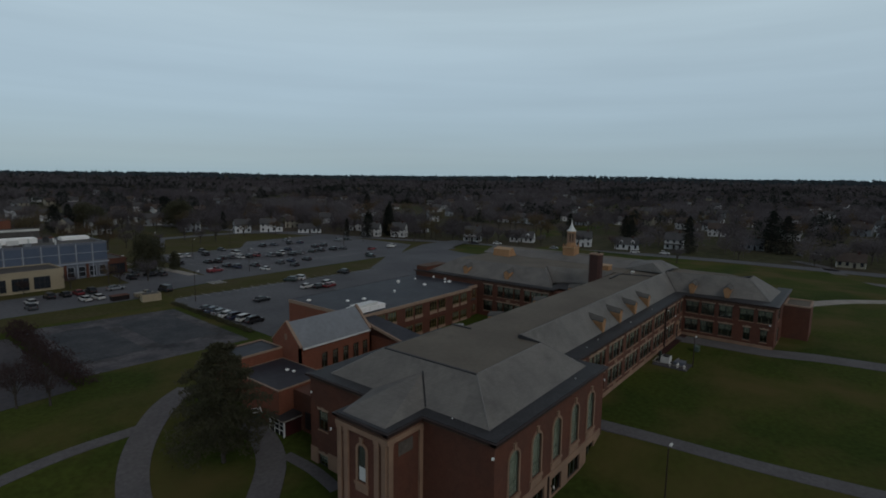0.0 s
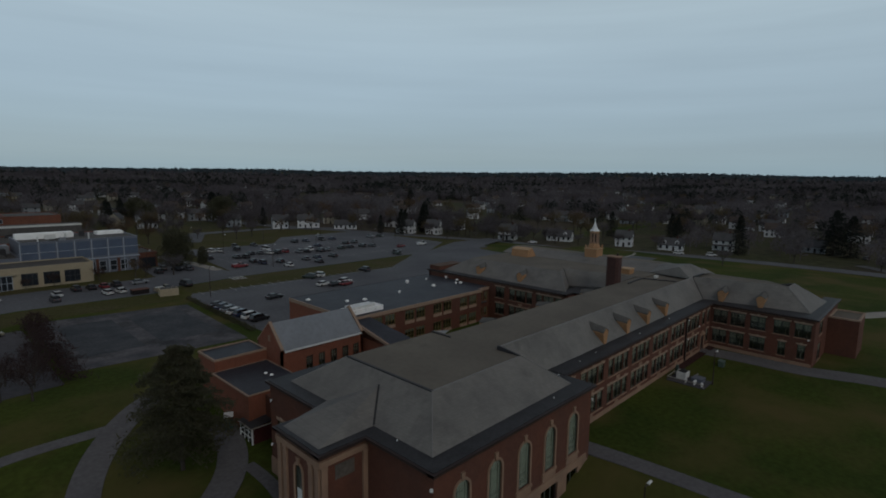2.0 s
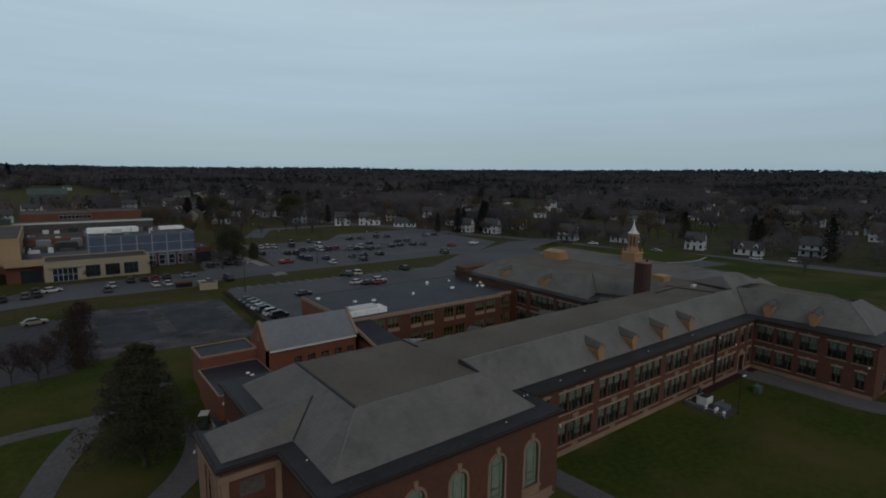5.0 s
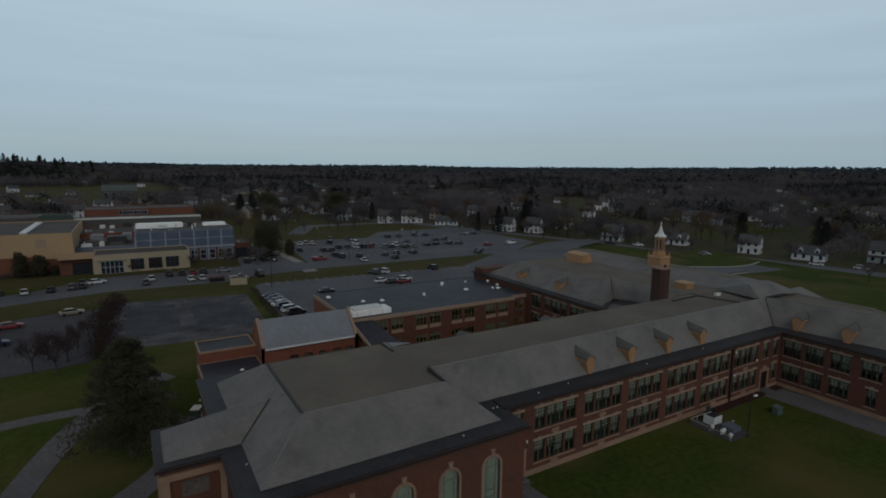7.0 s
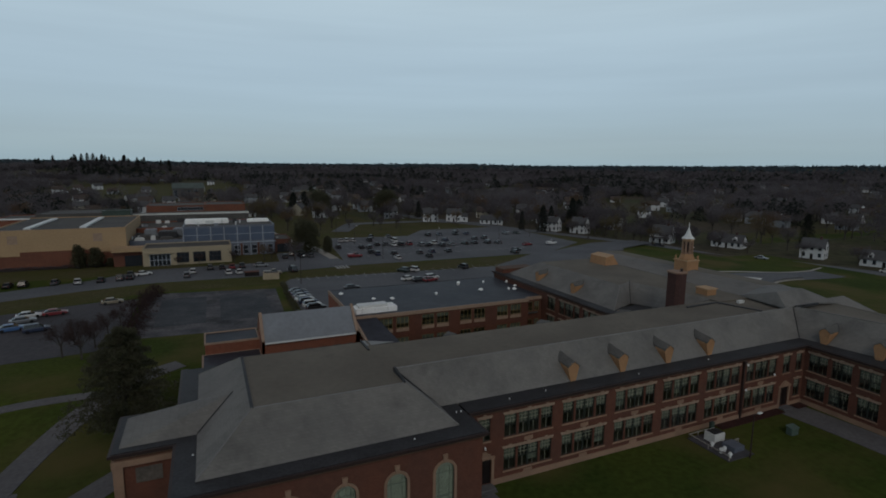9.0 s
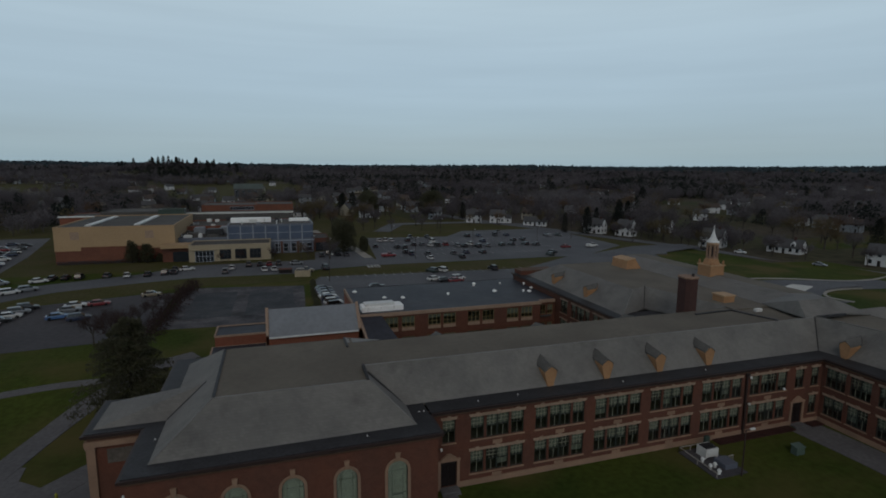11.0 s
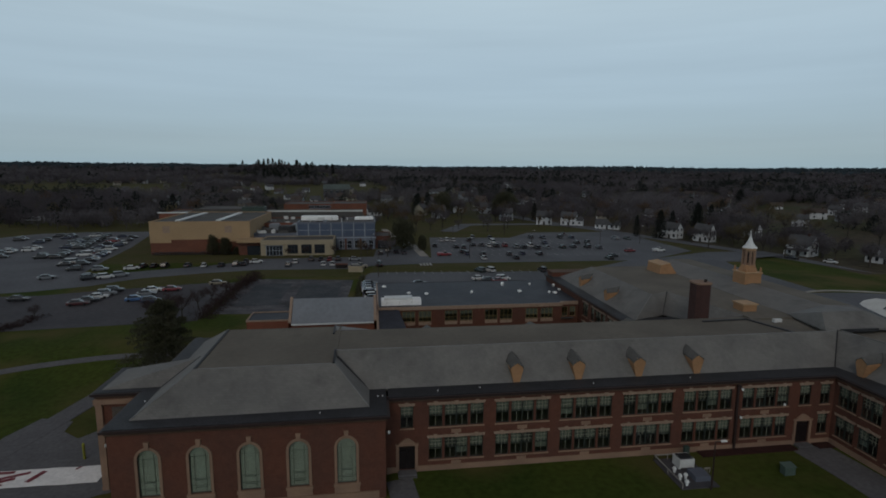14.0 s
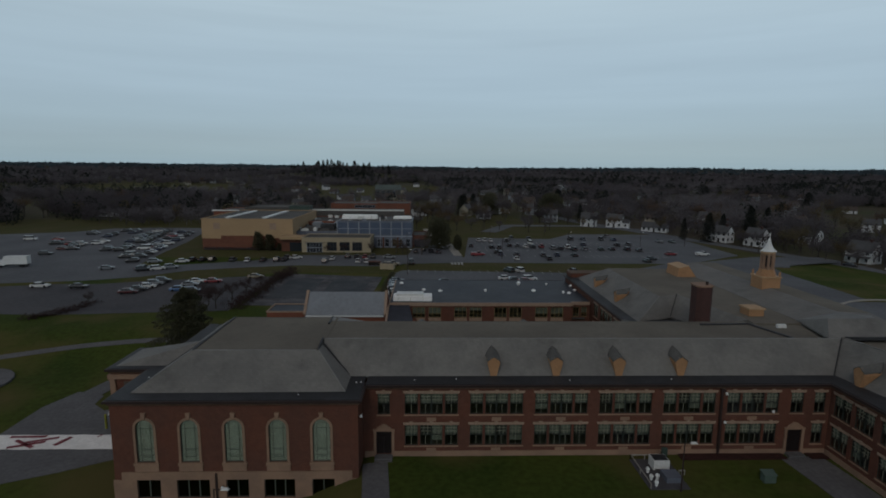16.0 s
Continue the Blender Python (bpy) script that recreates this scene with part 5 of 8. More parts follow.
        s.prism([(p[0] - d.x, p[1] - d.y), (q[0] - d.x, q[1] - d.y), (q[0] + d.x, q[1] + d.y), (p[0] + d.x, p[1] + d.y)], 11.8, 12.06)
        part("roof_kerb", s, M_LEAD, A, "dark kerb across the flat roof")
    for y in (77.4, 65.3):
        dormer(A, 107.2, y, 9.05, -90)
    # chimney
    s = Shape()
    s.prism([(111.6, 44.2), (113.0, 44.2), (113.45, 44.65), (113.45, 46.35), (113.0, 46.8), (111.6, 46.8), (111.15, 46.35), (111.15, 44.65)], 7, 16.55)
    ch = part("chimney", s, M_BRICK_D, A, "tall dark brick chimney")
    s = Shape()
    s.prism([(111.55, 44.05), (113.05, 44.05), (113.6, 44.6), (113.6, 46.4), (113.05, 46.95), (111.55, 46.95), (111.0, 46.4), (111.0, 44.6)], 16.55, 16.76)
    part("cap", s, M_STONE, ch, "weathered tan cap")
    s = Shape()
    s.tube(112.8, 45.1, 16.76, 17.24, 0.22, 0.2)
    part("flue", s, M_PIPE, ch, "dark flue pot")
    # roof monitors
    s = Shape()
    s.loft([[(122.6, 74.2, T - 0.06), (126.4, 74.2, T - 0.06), (126.4, 79.4, T - 0.06), (122.6, 79.4, T - 0.06)], [(122.8, 74.3, 13.7), (124.8, 74.3, 14.1), (124.8, 79.3, 14.1), (122.8, 79.3, 13.7)]])
    mo = part("roof_monitor", s, M_TAN, A, "tan roof monitor with sloping sides")
    s = Shape()
    s.slab([(122.7, 74.2, 13.82), (124.9, 74.2, 14.22), (124.9, 79.4, 14.22), (122.7, 79.4, 13.82)], 0.1)
    part("lid", s, M_TANLIT, mo)
    s = Shape()
    s.box(119.6, 121.8, 45.4, 47.7, T - 0.06, 12.95)
    mo = part("roof_hatch", s, M_TAN, A, "low square tan roof hatch")
    s = Shape()
    s.box(119.45, 121.95, 45.25, 47.85, 12.95, 13.14)
    part("lid", s, M_TANLIT, mo)
    s = Shape()
    s.box(120.3, 121.5, 39.9, 40.4, 11.86, 12.3)
    part("skylight", s, M_WHITEMET, A, "small pale rooflight")


def valley(parent, p, q, w, material, label):
    """A narrow metal flashing laid in a roof valley or on a hip."""
    p, q = Vector(p), Vector(q)
    d = (q - p).cross(Vector((0, 0, 1))).normalized() * w / 2
    s = Shape()
    s.slab([tuple(p - d), tuple(p + d), tuple(q + d), tuple(q - d)], 0.12)
    part("flashing", s, material, parent, label)


def roof_details(A):
    e = EAVE + 0.16
    for p, q, w, m in (((40.55, 34.2, e), (43.8, 37.4, 11.1), 0.24, M_LEAD), ((40.62, 34.15, e - 0.04), (41.2, 34.75, 9.15), 0.12, M_RIDGE), ((63.3, 30.8, e), (59.9, 33.0, 12.02), 0.2, M_LEAD), ((121.4, 30.7, e), (124.5, 34.0, 12.45), 0.14, M_LEAD),
                       ((40.45, 26.1, e), (45.1, 30.9, 12.03), 0.08, M_RIDGE), ((63.4, 26.35, e), (59.7, 30.9, 12.03), 0.08, M_RIDGE), ((40.5, 49.4, e), (45.1, 44.7, 12.03), 0.08, M_RIDGE), ((123.6, 13.0, e), (127.3, 17.6, 12.63), 0.10, M_RIDGE), ((106.4, 53.0, e), (111.6, 57.6, 12.08), 0.06, M_RIDGE), ((113.1, 56.2, e), (115.3, 59.1, 12.1), 0.12, M_LEAD)):
        valley(A, p, q, w, m, "dark lead valley" if m is M_LEAD else "pale hip flashing")
    for x, y in ((58.5, 25.5), (70.9, 29.4), (75.7, 29.7), (88.9, 29.3), (64.3, 28.8), (64.8, 28.8), (101.0, 29.5), (40.2, 30.4)):
        s = Shape()
        s.tube(x, y, EAVE + 0.05, EAVE + 0.18, 0.075, 0.06, 8)
        part("roof_outlet", s, M_WHITE, A, "small white roof outlet")
    # Slate cricket in the paler ridge colour, which paints the light on it.
    s = Shape()
    s.slab([(59.0, 42.9, 12.0), (63.6, 46.2, 10.9), (59.0, 45.0, 12.0)], 0.12)
    part("cricket", s, M_RIDGE, A, "triangular slate roof cricket, its lit look put into a pale colour")
    s = Shape()
    s.box(58.78, 58.99, 41.5, 44.9, 11.9, 12.08)
    part("flashing", s, M_LEAD, A, "dark lead flashing")


SCHOOL = build_school()
roof_details(SCHOOL)


def bell_tower():
    """Tan wooden belfry on the ridge with a flared white spire."""
    x, y, z = 131.5, 60.4, 13.2
    T = thing("bell_tower", (x, y, z), "tan wooden belfry with a flared white spire on the roof ridge", "bell tower")
    s = Shape()
    s.box(x - 1.6, x + 1.6, y - 1.6, y + 1.6, z - 0.6, z + 1.75)
    base = part("base", s, M_TAN, T, "square tan base")
    s = Shape()
    s.box(x - 1.75, x + 1.75, y - 1.75, y + 1.75, z + 1.75, z + 1.95)
    part("moulding", s, M_TANLIT, base)
    s = Shape()
    s.tube(x, y, z + 1.95, z + 2.6, 1.6, 1.4, 8, math.pi / 8)
    s.tube(x, y, z + 2.6, z + 3.1, 1.32, 1.2, 8, math.pi / 8)
    part("drum", s, M_TAN, T, "octagonal tan drum")
    for i in range(4):
        cx, cy = x + 1.45 * (1, 1, -1, -1)[i], y + 1.45 * (1, -1, 1, -1)[i]
        s = Shape()
        s.tube(cx, cy, z + 1.95, z + 2.4, 0.17, 0.17, 6)
        s.tube(cx, cy, z + 2.4, z + 2.85, 0.23, 0.04, 6)
        part("urn", s, M_TAN, T, "small tan corner urn")
    for i in range(8):
        a = math.pi / 8 + i * math.pi / 4
        s = Shape()
        s.tube(x + 0.93 * math.cos(a), y + 0.93 * math.sin(a), z + 3.1, z + 5.8, 0.23, 0.22, 6, a)
        part("column", s, M_STONE, T, "tan belfry column")
    s = Shape()
    s.tube(x, y, z + 3.1, z + 5.8, 0.9, 0.88, 8, math.pi / 8)
    part("core", s, M_STONE, T, "tan belfry wall")
    # Dark strips on the solid core paint the shade of the belfry openings.
    for i in range(8):
        a = i * math.pi / 4
        s = Shape()
        s.box(0.80, 0.845, -0.13, 0.13, 3.5, 5.5)
        part("opening", s.mesh("opening", M_DOOR), None, T, "narrow dark strip painted as the shade in a belfry opening", m=pose(0, 0, 0, 0, 0, i * 45))
    s = Shape()
    s.tube(x, y, z + 5.8, z + 6.2, 1.12, 1.18, 8, math.pi / 8)
    part("entablature", s, M_TANLIT, T)
    s = Shape()
    prof = [(1.32, 6.2), (0.86, 6.6), (0.56, 7.1), (0.34, 7.7), (0.15, 8.3), (0.05, 8.75)]
    s.loft([[(x + r * math.cos(math.pi / 8 + k * math.pi / 4), y + r * math.sin(math.pi / 8 + k * math.pi / 4), z + h) for k in range(8)] for r, h in prof])
    part("spire", s, M_WHITE, T, "flared white metal spire")
    s = Shape()
    s.tube(x, y, z + 8.7, z + 9.5, 0.05, 0.03, 6)
    s.tube(x, y, z + 8.9, z + 9.15, 0.15, 0.15, 6)
    part("finial", s, M_WHITEMET, T)


bell_tower()


# ---- roof fittings on the rear wing ----
def vent_mushroom(x, y, z, tall, size=1.0):
    v = thing("roof_vent", (x, y, z), "white metal roof vent on the black roof", "roof vent", "vents on the rear roof")
    s = Shape()
    s.tube(x, y, z, z + (0.26 if tall else 0.16) * size, 0.2 * size, 0.17 * size, 8)
    part("stack", s, M_WHITEMET, v)
    s = Shape()
    r = (0.26 if tall else 0.38) * size
    zt = z + (0.26 if tall else 0.16) * size
    s.loft([[(x + q * math.cos(k * math.pi / 5), y + q * math.sin(k * math.pi / 5), zt + h) for k in range(10)] for q, h in ((r, 0), (r, 0.07 * size), (r * 0.7, 0.16 * size), (r * 0.3, 0.24 * size), (0.03, 0.27 * size))])
    part("cowl", s, M_ROOFWHITE, v)


for vx, vy, tall, size in ((66.5, 87.9, 0, 1.3), (71.5, 81.7, 0, 1.15), (75.0, 80.5, 0, 1.3), (84.6, 80.8, 1, 1.2), (92.8, 87.4, 1, 1.7), (99.1, 87.4, 1, 1.0), (94.9, 80.7, 0, 1.4), (104.1, 85.5, 1, 1.2), (100.9, 79.2, 1, 1.1), (102.0, 78.7, 0, 1.3), (104.0, 81.7, 0, 1.0)):
    vent_mushroom(vx, vy, 7.28, tall, size)
for vx, vy in ((46.1, 66.6), (46.4, 65.4)):
    vent_mushroom(vx, vy, 3.38, 0, 0.8)
vent_mushroom(111.0, 47.6, 8.66, 1, 1.2)


def air_handler():
    u = thing("air_handler", (69, 74, 7.3), "long white air handling unit on the rear roof", "air conditioner")
    s = Shape()
    s.box(65.6, 73.2, 72.4, 75.4, 7.3, 8.2)
    part("casing", s, M_ROOFWHITE, u)
    s = Shape()
    s.box(66.2, 71.6, 72.9, 75.0, 8.2, 8.65)
    part("duct", s, M_WHITEMET, u)
    for x in (66.6, 69.0, 71.4):
        s = Shape()
        s.box(x - 0.02, x + 0.02, 72.36, 72.399, 7.4, 8.2)
        part("seam", s, M_CONC, u)


air_handler()


def yard_cooler():
    """Fenced cooling unit on the lawn beside the classroom front."""
    u = thing("cooling_unit", (98, 24.5, 0), "white cooling unit on a dark gravel pad in the lawn", "air conditioner")
    s = Shape()
    s.box(95.7, 100.0, 21.5, 27.3, -0.1, 0.1)
    part("slab", s, M_ASPHD, u, "dark gravel pad")
    s = Shape()
    s.box(97.5, 99.25, 24.9, 26.4, 0.3, 1.25)
    for x in (97.5, 99.1):
        s.box(x, x + 0.2, 25.0, 26.4, 0.1, 0.3)
    part("cabinet", s, M_WHITEMET, u, "white metal cabinet")
    s = Shape()
    s.box(97.6, 99.15, 25.05, 26.25, 1.25, 1.3)
    for x in (98.0, 98.8):
        s.tube(x, 25.65, 1.3, 1.38, 0.34, 0.34, 12)
    part("fan_deck", s, M_LEAD, u, "dark fan deck")
    s = Shape()
    s.box(97.9, 99.6, 22.5, 24.2, 0.1, 0.7)
    part("chiller", s, M_BLUE, u, "dark blue-grey lower cabinet")
    s = Shape()
    s.box(99.3, 99.9, 26.9, 27.25, 0.1, 1.6)
    part("control_box", s, M_GREEN, u, "grey control box")
    for x, y in ((96.7, 24.6), (96.5, 23.2), (97.2, 23.3), (96.6, 22.1)):
        s = Shape()
        s.tube(x, y, 0.1, 0.5, 0.15, 0.15, 8)
        s.tube(x, y, 0.5, 0.72, 0.26, 0.14, 8)
        part("bollard", s, M_WHITE, u, "short white capped pipe")
    for a, b in (((95.8, 27.2), (95.8, 21.6)), ((95.8, 27.2), (99.0, 27.2)), ((99.9, 24.0), (100.5, 24.0))):
        s = Shape()
        x0, x1, y0, y1 = min(a[0], b[0]) - 0.04, max(a[0], b[0]) + 0.04, min(a[1], b[1]) - 0.04, max(a[1], b[1]) + 0.04
        s.box(x0, x1, y0, y1, 0.62, 0.72)
        for px, py in (a, ((a[0] + b[0]) / 2, (a[1] + b[1]) / 2), b):
            s.box(px - 0.035, px + 0.035, py - 0.035, py + 0.035, 0.1, 0.62)
        part("rail", s, M_CONC, u, "pale low guard rail")


yard_cooler()


def lamp_post(x, y, height, label):
    z = ground_z(x, y)
    p = thing("street_lamp", (x, y, z), label, "lamp post", "lamp posts")
    s = Shape()
    s.tube(x, y, z - 0.1, z + height, 0.09, 0.06, 8)
    part("pole", s, M_PIPE, p)
    s = Shape()
    s.box(x - 0.03, x + 0.8, y - 0.03, y + 0.03, z + height - 0.08, z + height)
    part("arm", s, M_PIPE, p)
    s = Shape()
    s.loft([[(x + 0.6, y - 0.14, z + height - 0.06), (x + 1.3, y - 0.14, z + height - 0.06), (x + 1.3, y + 0.14, z + height - 0.06), (x + 0.6, y + 0.14, z + height - 0.06)], [(x + 0.7, y - 0.08, z + height + 0.1), (x + 1.2, y - 0.08, z + height + 0.1), (x + 1.2, y + 0.08, z + height + 0.1), (x + 0.7, y + 0.08, z + height + 0.1)]])
    part("lamp_head", s, M_WHITEMET, p, "pale lamp head")


lamp_post(98.8, 21.2, 5.4, "slim dark lamp post with a pale head on the lawn")
lamp_post(54.2, 13.3, 8.4, "slim dark lamp post with a pale head on the lawn")
for lx, ly in ((100, 165), (100, 205), (100, 240), (130, 185), (130, 230), (160, 185), (160, 228), (186, 200), (64, 178), (66, 135)):
    lamp_post(lx, ly, 8.0, "tall slim lamp post beside the car park")


def flood_light(x, y, z, turn):
    f = thing("flood_light", (x, y, z), "small white flood light fixed to the brick wall", "flood light", "flood lights")
    s = Shape()
    s.box(-0.04, 0.04, -0.3, 0.0, -0.04, 0.04)
    part("bracket", s.mesh("bracket", M_PIPE), None, f, m=Matrix.Identity(4))
    s = Shape()
    s.loft([[(-0.09, -0.3, -0.08), (0.09, -0.3, -0.08), (0.09, -0.3, 0.08), (-0.09, -0.3, 0.08)], [(-0.14, -0.45, -0.18), (0.14, -0.45, -0.18), (0.14, -0.42, 0.07), (-0.14, -0.42, 0.07)]])
    part("head", s.mesh("head", M_WHITE), None, f, m=Matrix.Identity(4))
    f.matrix_basis = pose(x, y, z, 0, 0, turn)


for x, y, z, t in ((65.0, 24.7, 6.9, 60), (39.2, 24.8, 7.2, -60), (107.0, 28.5, 4.2, 0), (106.9, 28.5, 7.7, 0), (112.6, 28.5, 5.5, 0), (50.5, 24.36, -0.9, 0), (34.0, 41.1, 6.8, -120), (39.2, 51.2, 6.5, -90), (119.5, 12.2, 5.0, -90)):
    flood_light(x, y, z, t)


def utility_box():
    b = thing("utility_box", (109.1, 22.9, 0), "pale green metal utility box on the lawn", "utility box")
    s = Shape()
    s.loft([[(108.5, 22.5, -0.1), (109.75, 22.5, -0.1), (109.75, 23.3, -0.1), (108.5, 23.3, -0.1)], [(108.5, 22.55, 0.85), (109.75, 22.55, 0.85), (109.75, 23.3, 1.05), (108.5, 23.3, 1.05)]])
    part("cabinet", s, M_BOXGREEN, b)
    s = Shape()
    s.slab([(108.42, 22.45, 0.93), (109.83, 22.45, 0.93), (109.83, 23.4, 1.13), (108.42, 23.4, 1.13)], 0.07)
    part("lid", s, M_BOXGREEN, b)


utility_box()
for x0, x1 in ((101.8, 114.2), (117.0, 119.2)):
    s = Shape()
    s.prism([(x0, 27.1), (x1, 27.1), (x1, 28.36), (x0, 28.36)], -0.1, 0.14)
    single("planting_bed", s, M_MULCH, "dark red bark mulch bed along the brick wall", "planting bed", kind="structure")


def kiosk():
    """Small lean-to porch with a white-framed glazed front and a dark red side beside the annex."""
    x0, x1, y0, y1, z = 40.1, 42.85, 59.0, 62.3, -2.5
    k = thing("shelter", (41.5, 60.6, z), "small white-framed shelter with a dark red side panel", "shelter")
    for x, y in ((x0, y0), (x0, y1)):
        s = Shape()
        s.box(x - 0.09, x + 0.09, y - 0.09, y + 0.09, z - 0.1, z + 2.2)
        part("post", s, M_WHITE, k, "white post")
    s = Shape()
    s.box(x0 + 0.1, x1, y0 - 0.04, y0 + 0.04, z - 0.1, z + 2.15)
    part("side_panel", s, M_KIOSK, k, "dark red panel")
    s = Shape()
    s.box(x0 + 0.1, x1, y1 - 0.04, y1 + 0.04, z - 0.1, z + 2.15)
    part("side_panel", s, M_KIOSK, k, "dark red panel")
    s = Shape()
    s.slab([(x0 - 0.25, y0 - 0.25, z + 2.3), (x1, y0 - 0.25, z + 2.65), (x1, y1 + 0.25, z + 2.65), (x0 - 0.25, y1 + 0.25, z + 2.3)], 0.12)
    part("roof", s, M_LEAD, k, "dark lean-to roof")
    s = Shape()
    s.box(x0 - 0.3, x0 - 0.251, y0 - 0.3, y1 + 0.3, z + 2.12, z + 2.3)
    s.box(x0 - 0.25, x1, y0 - 0.3, y0 - 0.251, z + 2.16, z + 2.32)
    part("fascia", s, M_CONC, k, "pale roof edge")
    s = Shape()
    s.box(x0 + 0.02, x0 + 0.05, y0 + 0.1, y1 - 0.1, z, z + 2.1)
    part("pane", s, M_FARGLASSK, k, "dark glazed front")
    for h in (0.75, 1.45, 2.05):
        s = Shape()
        s.box(x0 - 0.05, x0 + 0.015, y0 + 0.1, y1 - 0.1, z + h - 0.04, z + h + 0.04)
        part("rail", s, M_WHITE, k, "white glazing rail")
    for y in (60.1, 61.2):
        s = Shape()
        s.box(x0 - 0.04, x0 + 0.012, y - 0.04, y + 0.04, z, z + 2.0)
        part("rail", s, M_WHITE, k, "white glazing rail")


kiosk()


def ground_banner():
    """White cloth banner with red lettering bars lying on the forecourt."""
    b = thing("banner", (26, 37, -2.5), "long white banner with red markings on the forecourt", "banner")
    s = Shape()
    rings = []
    for i in range(49):
        x = 9 + i * 0.49
        y, z = 34.8 + 0.04 * math.sin(x * 0.8), ground_z(x, 37) + 0.16 + 0.02 * math.sin(x * 1.7)
        rings.append([(x, y, z - 0.03), (x, y + 3.65, z - 0.03), (x, y + 3.65, z), (x, y, z)])
    s.loft(rings)
    part("cloth", s, M_CLOTH, b)
    for p, q, w in (((17.6, 37.85), (22.2, 37.95), 0.5), ((20.3, 36.3), (24.0, 37.7), 0.5), ((19.2, 35.1), (23.0, 36.6), 0.55), ((25.5, 37.8), (24.7, 35.7), 0.6), ((22.3, 35.15), (19.0, 37.0), 0.5), ((28.8, 37.8), (29.2, 38.3), 0.25), ((12.0, 35.4), (16.0, 35.5), 0.5), ((13.0, 37.9), (16.4, 36.6), 0.5), ((10.6, 35.6), (11.2, 37.9), 0.55)):
        p, q = Vector((*p, 0)), Vector((*q, 0))
        n = (q - p).cross(Vector((0, 0, 1))).normalized() * w / 2
        s = Shape()
        s.slab([(c.x, c.y, ground_z(20, 37) + 0.215) for c in (p - n, p + n, q + n, q - n)], 0.02)
        part("letter_bar", s, M_RED, b, "red marking")


ground_banner()
s = Shape()
s.tube(28.5, 40.4, -2.7, -0.6, 0.16, 0.16, 8)
s.tube(28.5, 40.4, -0.6, -0.45, 0.16, 0.05, 8)
single("bollard", s, M_YELLOW, "yellow steel bollard beside the path", "bollard")


# ---- vehicles ----
PAINTS = {"dark red": (0.055, 0.010, 0.012), "white": (0.48, 0.48, 0.47), "silver": (0.15, 0.158, 0.168), "grey": (0.058, 0.060, 0.066), "black": (0.014, 0.014, 0.016), "dark blue": (0.018, 0.026, 0.055),
          "blue": (0.05, 0.11, 0.24), "red": (0.16, 0.018, 0.022), "dark green": (0.02, 0.03, 0.024), "beige": (0.20, 0.17, 0.12)}
PAINT_MATS = {k: mat(k.replace(" ", "_") + "_car_paint", c, 0.3, vary=0.06, bump=0, spec=0.5) for k, c in PAINTS.items()}


